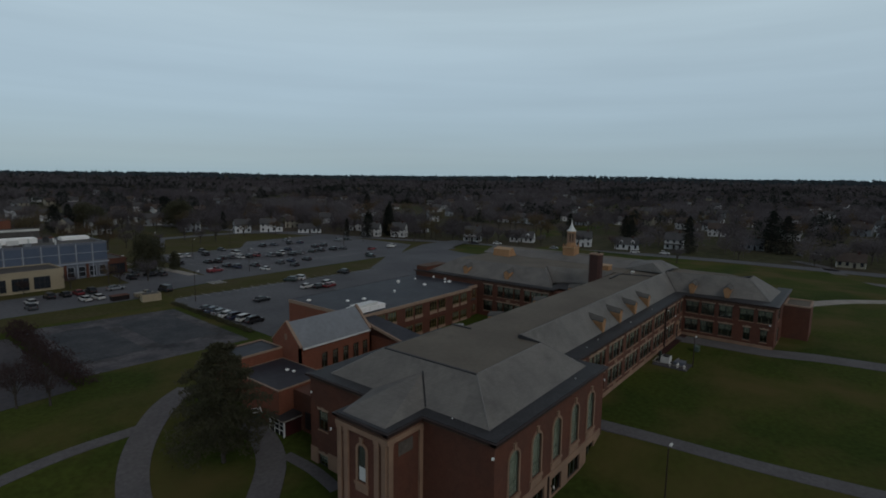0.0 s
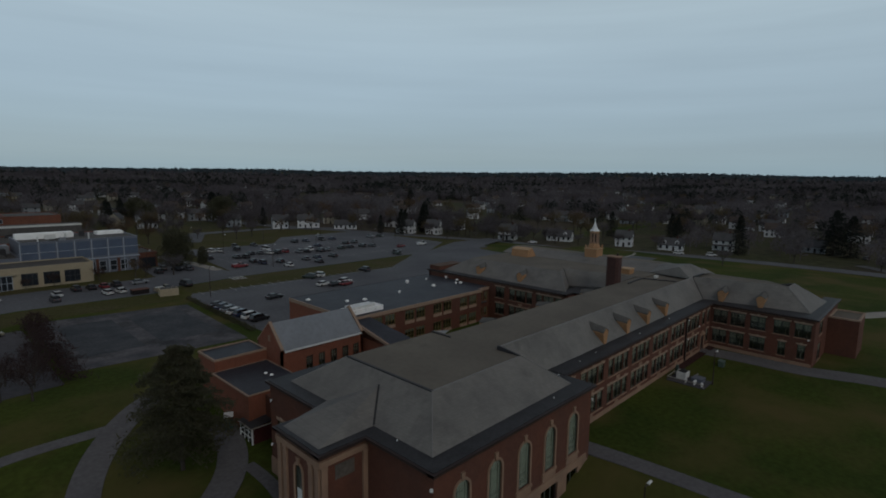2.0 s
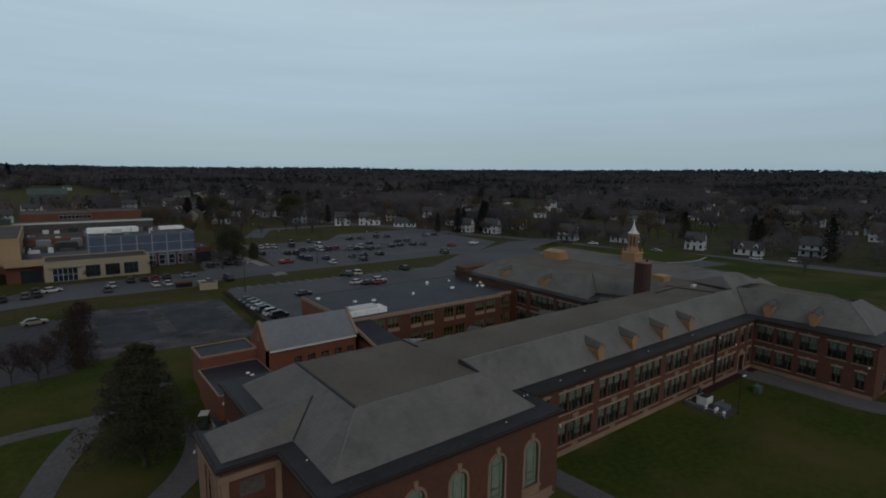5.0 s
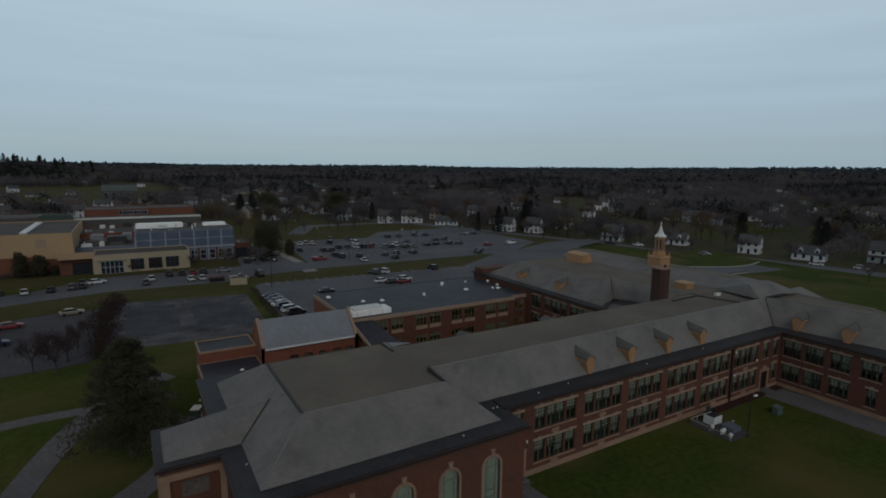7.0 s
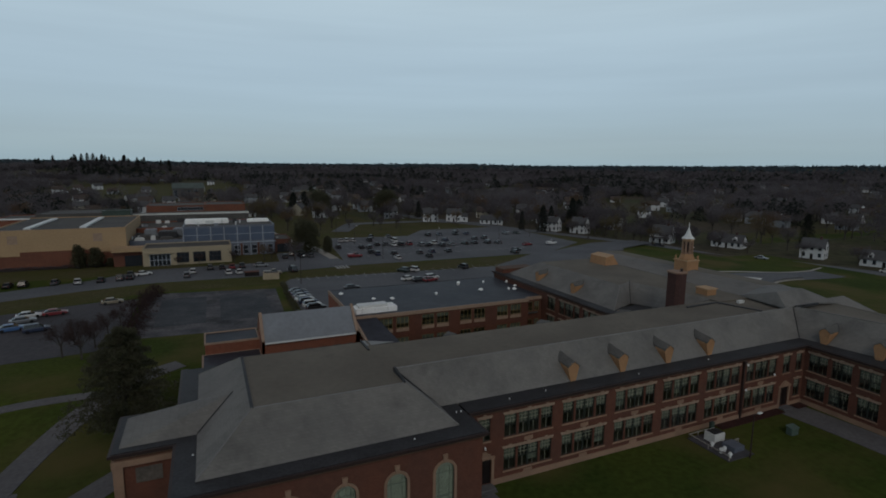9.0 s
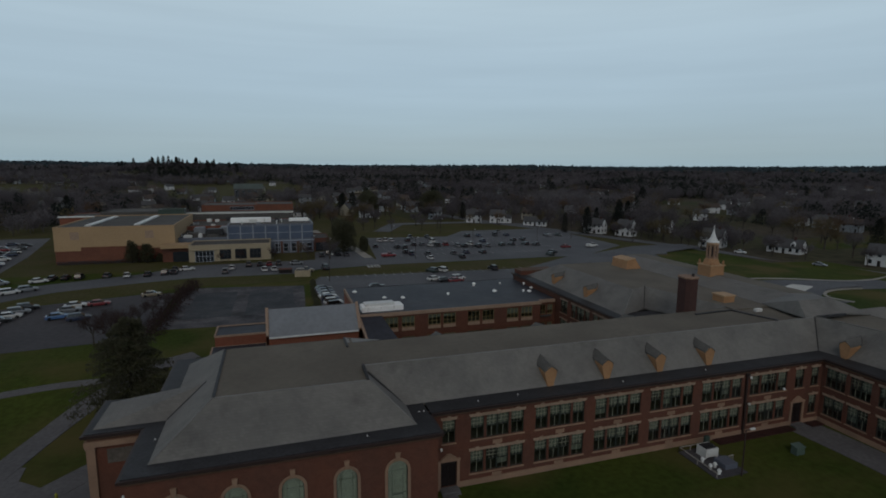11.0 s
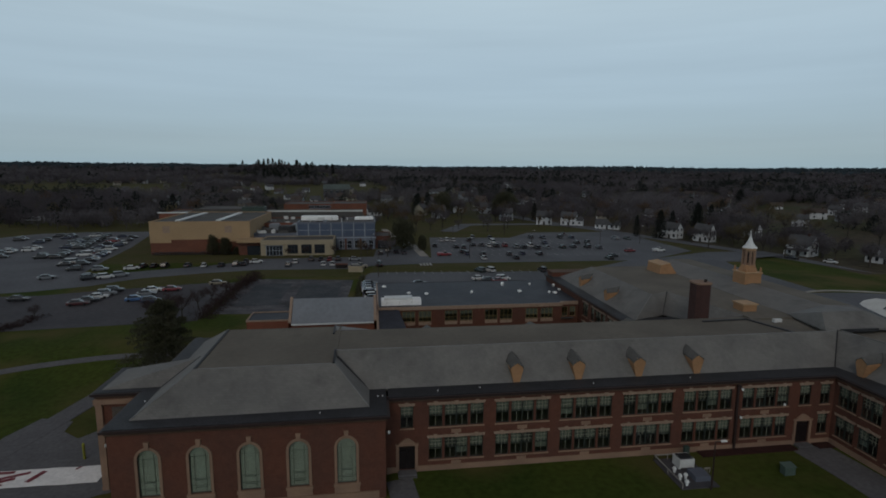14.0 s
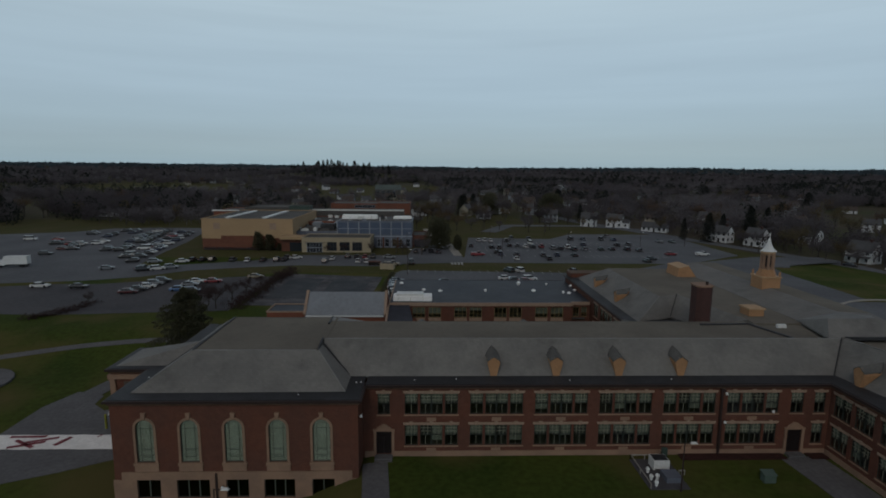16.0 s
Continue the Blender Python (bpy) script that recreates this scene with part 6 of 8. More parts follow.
def car_meshes(kind):
    if kind in MESHES:
        return MESHES[kind]
    L, W, H, hood = {"saloon": (4.7, 1.8, 1.45, 0.92), "estate": (4.6, 1.86, 1.7, 1.02), "pickup": (5.5, 1.95, 1.8, 1.1), "van": (5.2, 1.95, 2.0, 1.1)}[kind]
    h = W / 2
    bd = Shape()
    secs = [(-L / 2, 0.80, 0.42, 0.70), (-L / 2 + 0.12, 0.94, 0.30, hood * 0.95), (-L / 2 + 0.9, 1.0, 0.24, hood), (L / 2 - 1.5, 1.0, 0.24, hood), (L / 2 - 0.5, 0.96, 0.26, hood * 0.86), (L / 2 - 0.08, 0.86, 0.34, hood * 0.72), (L / 2, 0.76, 0.42, 0.58)]
    bd.loft([[(x, -h * w, z0), (x, h * w, z0), (x, h * w, (z0 + z1) / 2 + 0.1), (x, h * w * 0.92, z1), (x, -h * w * 0.92, z1), (x, -h * w, (z0 + z1) / 2 + 0.1)] for x, w, z0, z1 in secs])
    b0, b1, t0, t1 = {"saloon": (-L / 2 + 0.45, L / 2 - 1.25, -L / 2 + 1.15, L / 2 - 2.05), "estate": (-L / 2 + 0.12, L / 2 - 1.1, -L / 2 + 0.5, L / 2 - 1.9), "pickup": (-0.35, L / 2 - 1.3, -0.15, L / 2 - 2.0), "van": (-L / 2 + 0.1, L / 2 - 0.7, -L / 2 + 0.3, L / 2 - 1.5)}[kind]
    gl = Shape()
    gl.loft([[(b0, -h * 0.9, hood - 0.03), (b1, -h * 0.9, hood - 0.03), (b1, h * 0.9, hood - 0.03), (b0, h * 0.9, hood - 0.03)], [(t0, -h * 0.72, H - 0.07), (t1, -h * 0.72, H - 0.07), (t1, h * 0.72, H - 0.07), (t0, h * 0.72, H - 0.07)]])
    rf = Shape()
    rf.loft([[(t0 - 0.05, -h * 0.75, H - 0.07), (t1 + 0.05, -h * 0.75, H - 0.07), (t1 + 0.05, h * 0.75, H - 0.07), (t0 - 0.05, h * 0.75, H - 0.07)], [(t0 + 0.1, -h * 0.64, H), (t1 - 0.15, -h * 0.64, H), (t1 - 0.15, h * 0.64, H), (t0 + 0.1, h * 0.64, H)]])
    if kind == "pickup":
        bd.box(-L / 2 + 0.1, -0.4, -h * 0.92, h * 0.92, hood - 0.02, hood + 0.25)
    wh = Shape()
    ring = [(0.33 * math.cos(k * math.pi / 5), 0.33 * math.sin(k * math.pi / 5)) for k in range(10)]
    wh.loft([[(a, -0.11, b) for a, b in ring], [(a, 0.11, b) for a, b in ring]])
    lm, tl = Shape(), Shape()
    lm.box(L / 2 - 0.12, L / 2 - 0.03, -0.18, 0.18, 0.6, 0.72)
    tl.box(-L / 2 - 0.01, -L / 2 + 0.08, -0.14, 0.14, 0.72, 0.88)
    MESHES[kind] = (L, h, bd.mesh("body", M_WHITE), gl.mesh("cabin_glass", M_CARGLASS), rf.mesh("roof", M_WHITE), wh.mesh("wheel", M_TYRE), lm.mesh("headlight", M_LAMPW), tl.mesh("tail_light", M_LAMPR))
    return MESHES[kind]


M_CARGLASS = mat("car_window", (0.010, 0.012, 0.014), 0.08, vary=0.1, bump=0, spec=0.5)
CARS = {}
NAMES = {"saloon": "saloon car", "estate": "estate car", "pickup": "pickup truck", "van": "van"}


def car(kind, colour, x, y, turn, group="cars in the car parks", z=None):
    z = (ground_z(x, y) + 0.06) if z is None else z
    if (kind, colour) in CARS:
        return copy_thing(CARS[kind, colour], pose(x, y, z, 0, 0, turn))
    L, h, bd, gl, rf, wh, lm, tl = car_meshes(kind)
    e = tagged(new("car"), f"{colour} {NAMES[kind]} parked on grey asphalt", "car", group)
    i4 = Matrix.Identity(4)
    for nm, me, painted in (("body", bd, True), ("cabin_glass", gl, False), ("roof", rf, True), ):
        o = part(nm, me, None, e, m=i4)
        if painted:
            o.material_slots[0].link = "OBJECT"
            o.material_slots[0].material = PAINT_MATS[colour]
    for sy in (-h * 0.64, h * 0.64):
        part("headlight", lm, None, e, m=pose(0, sy, 0))
        part("tail_light", tl, None, e, m=pose(0, sy, 0))
    for sx in (-L / 2 + 0.85, L / 2 - 0.9):
        for sy in (-h + 0.1, h - 0.1):
            part("wheel", wh, None, e, m=pose(sx, sy, 0.33))
    e.matrix_basis = pose(x, y, z, 0, 0, turn)
    CARS[kind, colour] = e
    return e


def box_truck(x, y, turn):
    """A delivery truck: tall box body, cab with a windscreen, six wheels."""
    e = tagged(new("box_truck"), "white box truck parked on the wide asphalt car park", "truck")
    i4 = Matrix.Identity(4)
    s = Shape()
    s.box(-4.2, 2.6, -1.22, 1.22, 1.0, 3.5)
    bx = part("cargo_box", s.mesh("cargo_box", M_WHITE), None, e, m=i4)
    s = Shape()
    s.box(-4.24, 2.64, -1.25, 1.25, 3.501, 3.58)
    part("roof_rail", s.mesh("roof_rail", M_WHITEMET), None, bx, m=i4)
    s = Shape()
    s.loft([[(p, a, q) for p, q in ((2.65, 0.5), (4.6, 0.5), (4.6, 1.35), (4.15, 2.35), (2.65, 2.45))] for a in (-1.05, 1.05)])
    cab = part("cab", s.mesh("cab", M_WHITE), None, e, m=i4)
    s = Shape()
    s.slab([(4.60, -0.9, 1.42), (4.60, 0.9, 1.42), (4.20, 0.9, 2.25), (4.20, -0.9, 2.25)], 0.03)
    part("windscreen", s.mesh("windscreen", M_CARGLASS), None, cab, m=i4)
    s = Shape()
    s.box(-4.1, 2.6, -0.5, 0.5, 0.6, 0.995)
    part("chassis", s.mesh("chassis", M_TYRE), None, e, m=i4)
    wheel = car_meshes("van")[5]
    for px in (-3.0, -2.2, 3.5):
        for py in (-0.95, 0.95):
            part("wheel", wheel, None, e, m=pose(px, py, 0.45) @ Matrix.Diagonal((1.35, 1.6, 1.35, 1)))
    e.matrix_basis = pose(x, y, 0.07, 0, 0, turn)
    return e


def golf_cart(x, y, turn):
    e = tagged(new("golf_cart"), "small golf cart with a white roof on the path", "golf cart")
    i4 = Matrix.Identity(4)
    for nm, boxes, m in (("body", ((-1.1, 1.1, -0.55, 0.55, 0.25, 0.75), (-0.2, 0.1, -0.5, 0.5, 0.75, 1.2)), M_GREEN), ("roof", ((-0.9, 0.7, -0.6, 0.6, 1.85, 1.95),), M_WHITE)):
        s = Shape()
        for b in boxes:
            s.box(*b)
        part(nm, s.mesh(nm, m), None, e, m=i4)
    for px, py in ((-0.85, -0.5), (-0.85, 0.5), (0.65, -0.5), (0.65, 0.5)):
        s = Shape()
        s.box(px - 0.03, px + 0.03, py - 0.03, py + 0.03, 0.7, 1.86)
        part("post", s.mesh("post", M_PIPE), None, e, m=i4)
        s = Shape()
        ring = [(0.25 * math.cos(k * math.pi / 4), 0.25 * math.sin(k * math.pi / 4)) for k in range(8)]
        s.loft([[(a, -0.08, b) for a, b in ring], [(a, 0.08, b) for a, b in ring]])
        part("wheel", s.mesh("wheel", M_TYRE), None, e, m=pose(px, py, 0.25))
    e.matrix_basis = pose(x, y, ground_z(x, y) + 0.1, 0, 0, turn)


rng = random.Random(11)
COLS = ["white"] * 4 + ["silver"] * 3 + ["grey"] * 6 + ["black"] * 9 + ["dark blue"] * 4 + ["red"] * 3 + ["dark green"] * 2 + ["beige"] + ["blue"]
DARK = ["white"] * 4 + ["silver"] + ["grey"] * 3 + ["black"] * 12 + ["dark blue"] * 4 + ["red"] * 2 + ["dark green"] * 2
KINDS = ["saloon"] * 6 + ["estate"] * 6 + ["pickup"] + ["van"]


def car_row(x0, y0, x1, y1, turn, fill, step=2.8, cols=COLS):
    n = int(math.hypot(x1 - x0, y1 - y0) / step)
    for i in range(n + 1):
        if rng.random() < fill:
            u = i / max(1, n)
            car(rng.choice(KINDS), rng.choice(cols), x0 + (x1 - x0) * u + rng.uniform(-0.15, 0.15), y0 + (y1 - y0) * u + rng.uniform(-0.3, 0.3), turn + rng.uniform(-2, 2) + 180 * (rng.random() < 0.5))


# main car park, row by row
for cl, spots in (("white", ((95.8, 213.6), (98.4, 213.8), (101.2, 212.9), (114.1, 194.5), (131.8, 193.0), (105.1, 163.4))),
                  ("black", ((90.9, 196.3), (108.4, 211.5), (107.6, 197.4), (99.4, 192.3), (102.2, 190.3), (99.7, 179.2), (106.9, 172.6), (117.0, 193.4), (127.8, 188.8), (117.4, 163.2), (132.9, 186.3), (128.9, 171.3), (149.4, 188.5), (155.4, 187.2), (156.0, 200.7))),
                  ("grey", ((116.9, 171.5), (159.8, 185.5), (161.0, 200.8), (111.2, 196.8))), ("dark blue", ((100.6, 174.1), (122.4, 172.4), (141.0, 201.0))),
                  ("silver", ((124.9, 189.8), (137.5, 187.2))), ("red", ((121.0, 194.4),)), ("dark green", ((152.4, 159.6), (144.6, 188.0)))):
    for i, (x, y) in enumerate(spots):
        car("estate" if (i * 7 + len(cl)) % 3 == 0 else "saloon", cl, x, y, 90 + rng.uniform(-4, 4))
for y, xa, xb, f in ((214, 152, 186, 0.15), (221, 112, 186, 0.12), (232, 150, 176, 0.15)):
    car_row(xa, y, xb, y - (xb - xa) * 0.05, 90, f, cols=COLS + DARK)
car("pickup", "red", 91.6, 172.6, 5)
car("van", "white", 118.1, 205.3, 90)
# staff car park
for kd, cl, x, y, t in (("saloon", "black", 63.2, 123.6, 8), ("saloon", "dark blue", 63.3, 120.6, 8), ("saloon", "silver", 63.4, 117.6, 8), ("saloon", "white", 63.5, 114.5, 8), ("estate", "dark blue", 63.8, 111.4, 8), ("estate", "white", 64.2, 108.2, 8), ("estate", "black", 64.6, 105.2, 8),
                        ("estate", "dark green", 98.8, 139.8, 118), ("estate", "white", 102.0, 140.0, 118), ("estate", "black", 119.3, 138.4, 95), ("saloon", "white", 96.0, 127.6, 10), ("saloon", "black", 98.4, 125.0, 5), ("estate", "white", 103.0, 126.6, 10), ("saloon", "red", 101.4, 123.9, 10), ("saloon", "black", 77.5, 122.4, 5)):
    car(kd, cl, x, y, t)
# road in front of the far school
for kd, cl, x, y, t in (("saloon", "white", 8.4, 157.5, 100), ("saloon", "black", 14, 157.5, 92), ("estate", "grey", 18.5, 158.5, 92), ("saloon", "black", 21, 159, 92), ("saloon", "white", 24, 163.5, 20), ("saloon", "dark green", 20.5, 164.5, 92), ("saloon", "white", 37.5, 162, 95), ("estate", "grey", 36, 156, 92),
                        ("saloon", "white", 47.6, 156.5, 95), ("saloon", "white", 50.6, 156.3, 95), ("estate", "black", 42.5, 166.5, 92), ("saloon", "black", 46, 166.2, 92), ("saloon", "red", 49, 166, 92), ("estate", "black", 52, 166, 92), ("saloon", "silver", 58, 165.5, 0), ("van", "black", 66.5, 153.5, 95), ("pickup", "beige", 60, 150.5, 5),
                        ("saloon", "white", -13, 154.8, 20), ("estate", "silver", -22, 153.8, 20), ("saloon", "grey", 3, 158.5, 92), ("estate", "black", -4, 158, 92), ("saloon", "black", -7.4, 158, 92), ("saloon", "black", -10.8, 158, 92)):
    car(kd, cl, x, y, t, z=0.06)
# lot below the court
for kd, cl, x, y, t in (("saloon", "white", -33.5, 115.5, 6), ("saloon", "black", -22.5, 114.5, 6), ("saloon", "dark red", -6.0, 108.6, 15), ("saloon", "black", -5.2, 111.8, 15), ("saloon", "white", -4.6, 115.2, 15), ("estate", "silver", -4.2, 118.6, 15), ("estate", "black", -3.8, 122.2, 15),
                        ("saloon", "blue", 5.6, 111.8, 15), ("estate", "dark blue", 10.2, 109.4, 15), ("saloon", "silver", 6.0, 117.4, 15), ("saloon", "white", 6.0, 121.6, 15), ("saloon", "red", 10.6, 122.2, 12), ("saloon", "beige", 20.6, 128.8, 10), ("saloon", "silver", -31, 141.5, 30), ("estate", "white", -14.6, 141.0, 30), ("estate", "silver", -11.5, 143.5, 30), ("estate", "black", -18.5, 139.5, 30), ("saloon", "black", -20, 143, 30)):
    car(kd, cl, x, y, t, z=0.07)
# far car park
for i, (xa, ya, xb, yb, f) in enumerate(((-29, 148, -46, 236, 0.62), (-37, 160, -52, 240, 0.62), (-48, 176, -60, 244, 0.6), (-54, 180, -66, 246, 0.6), (-66, 184, -76, 246, 0.5), (-72, 186, -82, 246, 0.45), (-84, 190, -93, 244, 0.3), (-90, 196, -98, 240, 0.25))):
    car_row(xa, ya, xb, yb, 14, f * 0.74, 3.4, DARK)
# street
for kd, cl, x, y, t in (("pickup", "white", 181, 175, 10), ("saloon", "red", 168.7, 175.6, 8), ("saloon", "black", 155.8, 164, 15), ("saloon", "white", 238, 151.5, -65), ("saloon", "silver", 242.5, 120.5, -72), ("saloon", "white", 259, 85.5, -75), ("estate", "white", 264.5, 73, -80), ("saloon", "silver", 306, 22, 20), ("estate", "white", 314, 16, 60), ("saloon", "black", 229, 160, -65)):
    car(kd, cl, x, y, t, "cars along the street")
for kd, cl, x, y, t in (("estate", "black", 70.5, 184, 80), ("saloon", "black", 73.5, 180.5, 100), ("saloon", "grey", 76.5, 178.5, 95), ("estate", "black", 67.5, 179, 90), ("van", "white", 77.5, 192, 95)):
    car(kd, cl, x, y, t)
for kd, cl, x, y, t in (("van", "white", -105, 210, 12), ("saloon", "dark red", -72, 182, 14), ("estate", "red", -77, 194.5, 14), ("estate", "black", -85, 198, 14), ("saloon", "black", -68.3, 182.2, 14), ("estate", "black", -70, 169.5, 14)):
    car(kd, cl, x, y, t, z=0.07)
box_truck(-63.0, 145.5, 190)
golf_cart(39.5, 64.6, 65)
s = Shape()
for i in range(4):
    s.box(80.6 + i * 1.15, 81.3 + i * 1.15, 152.6, 157.4, 0.052, 0.075)
single("crosswalk", s, M_LINE, "worn white crosswalk bars on the road", "crosswalk", kind="structure")
s = Shape()
for k in range(24):
    s.box(66 + k * 2.9, 66.12 + k * 2.9, 139.0 - k * 0.12, 143.5 - k * 0.12, 0.036, 0.06)
for y in (174, 187, 194, 206, 212):
    for k in range(26):
        s.box(94 + k * 2.8, 94.12 + k * 2.8, y - 2.4 - k * 0.14, y + 2.4 - k * 0.14, 0.031, 0.05)
single("bay_lines", s, M_LINE, "faded white parking bay lines", "road marking", kind="stuff")


# ---- the far school and its neighbours ----
def block(parent, name, x0, x1, y0, y1, z0, z1, material, label="", roof=True):
    s = Shape()
    s.box(x0, x1, y0, y1, z0, z1)
    b = part(name, s, material, parent, label)
    if roof:
        s = Shape()
        s.box(x0 + 0.4, x1 - 0.4, y0 + 0.4, y1 - 0.4, z1, z1 + 0.06)
        part("roof", s, M_ROOFDK, parent, "dark flat roof")
        s = Shape()
        ring_band(s, (x0 - 0.1, x1 + 0.1, y0 - 0.1, y1 + 0.1), (x0 + 0.4, x1 - 0.4, y0 + 0.4, y1 - 0.4), z1, z1 + 0.35)
        part("coping", s, material, parent)
    return b


def pane_set(parent, x0, x1, y, z0, z1, n, m=1, frame=None):
    """A glazed opening on a south front: frame with panes behind it."""
    s = Shape()
    s.box(x0, x1, y - 0.06, y - 0.003, z0, z1)
    w = part("window", s, M_FARGLASS, parent)
    s = Shape()
    for i in range(n + 1):
        x = x0 + (x1 - x0) * i / n
        s.box(x - 0.07, x + 0.07, y - 0.16, y - 0.061, z0, z1)
    for j in range(m + 1):
        z = z0 + (z1 - z0) * j / m
        s.box(x0, x1, y - 0.155, y - 0.062, z - 0.07, z + 0.07)
    part("frame", s, frame or M_BLUEFR, w)


M_FARGLASS = mat("dark_window", (0.022, 0.026, 0.032), 0.12, vary=0.15, bump=0, spec=0.5)
M_FARBRICK = coursed("far_brick", (0.150, 0.056, 0.034), (1.1, 1.3, 1.4), 0.21, 0.075, stain=(0.125, 0.048, 0.030))
M_BLUEGLASS = mat("blue_glazing", (0.088, 0.112, 0.162), 0.2, vary=0.12, scale=0.3, bump=0, spec=0.5)


def far_school():
    F = thing("far_school_building", (20, 195, 0), "large tan, brick and blue-glass school across the road", "school")
    # tan sports hall on a brick foot
    block(F, "hall_foot", -19, 17.4, 186.06, 232, -1, 5.6, M_FARBRICK, "red brick lower wall", roof=False)
    block(F, "sports_hall", -19.1, 17.5, 186, 232, 5.6, 12.2, M_STUCCO, "tan sports hall wall")
    s = Shape()
    s.box(-19.1, -11.5, 185.9, 185.999, 4.4, 5.6)
    part("tan_panel", s, M_STUCCO, F)
    s = Shape()
    s.box(9.5, 17.6, 185.9, 185.999, 4.7, 5.7)
    part("tan_panel", s, M_STUCCO, F)
    for x in (-13, 9.5):
        s = Shape()
        s.box(x - 1.3, x + 1.3, 185.86, 185.899, 8.2, 10.8)
        part("wall_emblem", s, M_COPING, F, "large pale square emblem")
    for x0 in (-11, 4):
        s = Shape()
        s.box(x0, x0 + 1.8, 190, 226, 12.3, 12.75)
        part("skylight", s, M_WHITEMET, F, "long pale skylight")
    block(F, "brick_stage", -30, -19.15, 226, 250, -1, 12.0, M_BRICK_O, "brick block beside the hall")
    s = Shape()
    s.box(-30.5, -18.0, 225.5, 226.3, 12.36, 12.9)
    part("roof_edge", s, M_WHITEMET, F, "pale overhanging roof edge")
    block(F, "rear_hall", -18, 6, 234, 256, -1, 13.3, M_ROOFDK, "grey metal-clad rear hall")
    block(F, "green_plant_room", 4, 14, 233, 240, 8, 14.2, M_GREEN, "grey green plant room")
    block(F, "brown_link", 14.0, 22.5, 181.5, 185.8, -1, 4.6, M_BRICK, "brick link")
    # cream entrance front
    block(F, "entrance", 22.6, 49.6, 179, 191.9, -1, 5.6, M_CREAM, "cream block entrance front")
    pane_set(F, 24.6, 30.6, 179, 0.0, 3.9, 5, 2)
    for x0, x1 in ((32.6, 36.2), (37.6, 41.3), (42.5, 46.2)):
        pane_set(F, x0, x1, 179, 0.8, 4.1, 3, 2, M_LEAD)
    s = Shape()
    s.box(23.6, 31.6, 178.2, 178.9, 4.1, 4.5)
    part("canopy", s, M_CREAM, F)
    s = Shape()
    s.box(13.8, 22.55, 179.6, 185.7, 4.97, 6.2)
    part("porch_roof", s, M_STUCCO, F, "tan porch roof over a dark recess")
    s = Shape()
    s.box(17.2, 22.2, 181.38, 181.497, -0.5, 3.6)
    part("dark_doors", s, M_FARGLASS, F)
    # blue glass block
    block(F, "blue_block", 34.4, 65.6, 192, 212, -1, 11.0, M_BLUE, "blue-grey panelled classroom block")
    for i in range(7):
        x = 34.4 + i * 4.5
        s = Shape()
        s.box(x + 0.35, x + 4.1, 191.94, 191.997, 5.6, 8.0)
        s2 = part("window", s, M_BLUEGLASS, F, "blue glazed bay")
        s = Shape()
        s.box(x + 0.35, x + 4.1, 191.94, 191.997, 8.2, 10.6)
        part("window", s, M_BLUEGLASS, F, "blue glazed bay")
        s = Shape()
        s.box(x - 0.12, x + 0.12, 191.75, 191.99, 0, 11.0)
        part("mullion", s, M_BLUEFR, F, "pale vertical mullion")
    s = Shape()
    s.box(34, 66, 191.75, 191.935, 4.7, 5.1)
    s.box(34, 66, 191.75, 191.935, 8.03, 8.17)
    part("string_course", s, M_BLUEFR, F)
    for x in (51.2, 54.2, 57.2, 60.2, 63.0):
        pane_set(F, x, x + 1.9, 192, 0.6, 3.8, 1, 2, M_BLUEFR)
    for x in (53.3, 59.3):
        s = Shape()
        s.box(x, x + 0.7, 191.6, 191.93, -1, 4.6)
        part("pier", s, M_BRICK, F)
    block(F, "lower_link", 17.55, 34.3, 192, 214, -1, 6.6, M_BLUE, "blue-grey link roof", roof=True)
    block(F, "east_wing", 65.7, 72, 194, 210, -1, 4.8, M_BRICK, "brick east wing")
    s = Shape()
    s.box(66.6, 71.4, 193.9, 193.997, -0.5, 3.4)
    part("loading_door", s, M_FARGLASS, F)
    for a, b, c, d, z0, z1, m in ((34.8, 50, 203, 206.5, 11.06, 12.6, M_ROOFWHITE), (57, 65, 205, 209, 11.06, 11.9, M_ROOFWHITE), (20, 24, 196, 200, 6.66, 8.0, M_ROOFDK), (26, 32, 199, 204, 6.66, 8.9, M_LEAD), (19, 22, 193.5, 195, 6.66, 7.6, M_WHITEMET), (24, 25.4, 194, 196, 6.66, 8.0, M_WHITEMET), (30.5, 33.6, 206, 211, 6.66, 9.0, M_METAL), (26.5, 28, 207, 209, 6.66, 8.4, M_LEAD), (18.6, 20, 203, 205, 6.66, 8.2, M_ROOFDK), (27, 31, 193, 195, 6.66, 7.6, M_ROOFDK), (21, 25, 206, 210, 6.66, 9, M_METAL)):
        s = Shape()
        s.box(a, b, c, d, z0, z1)
        s.box(a + 0.3, b - 0.3, c + 0.3, d - 0.3, z1, z1 + 0.25)
        part("plant_unit", s, m, F, "rooftop plant unit")
    rr = random.Random(21)
    for _ in range(44):
        x, y = rr.uniform(11, 63), rr.uniform(193, 239)
        z = 6.66 if 17.9 < x < 34 and 192.5 < y < 213.5 else 11.06 if 35 < x < 65 and 193 < y < 211 else 8.66 if 215 < y else None
        if z is None:
            continue
        w, d, h = rr.uniform(0.5, 1.6), rr.uniform(0.5, 1.4), rr.uniform(0.6, 1.7)
        s = Shape()
        if rr.random() < 0.4:
            s.tube(x, y, z, z + h, 0.22, 0.2, 8)
            s.tube(x, y, z + h, z + h + 0.25, 0.42, 0.1, 8)
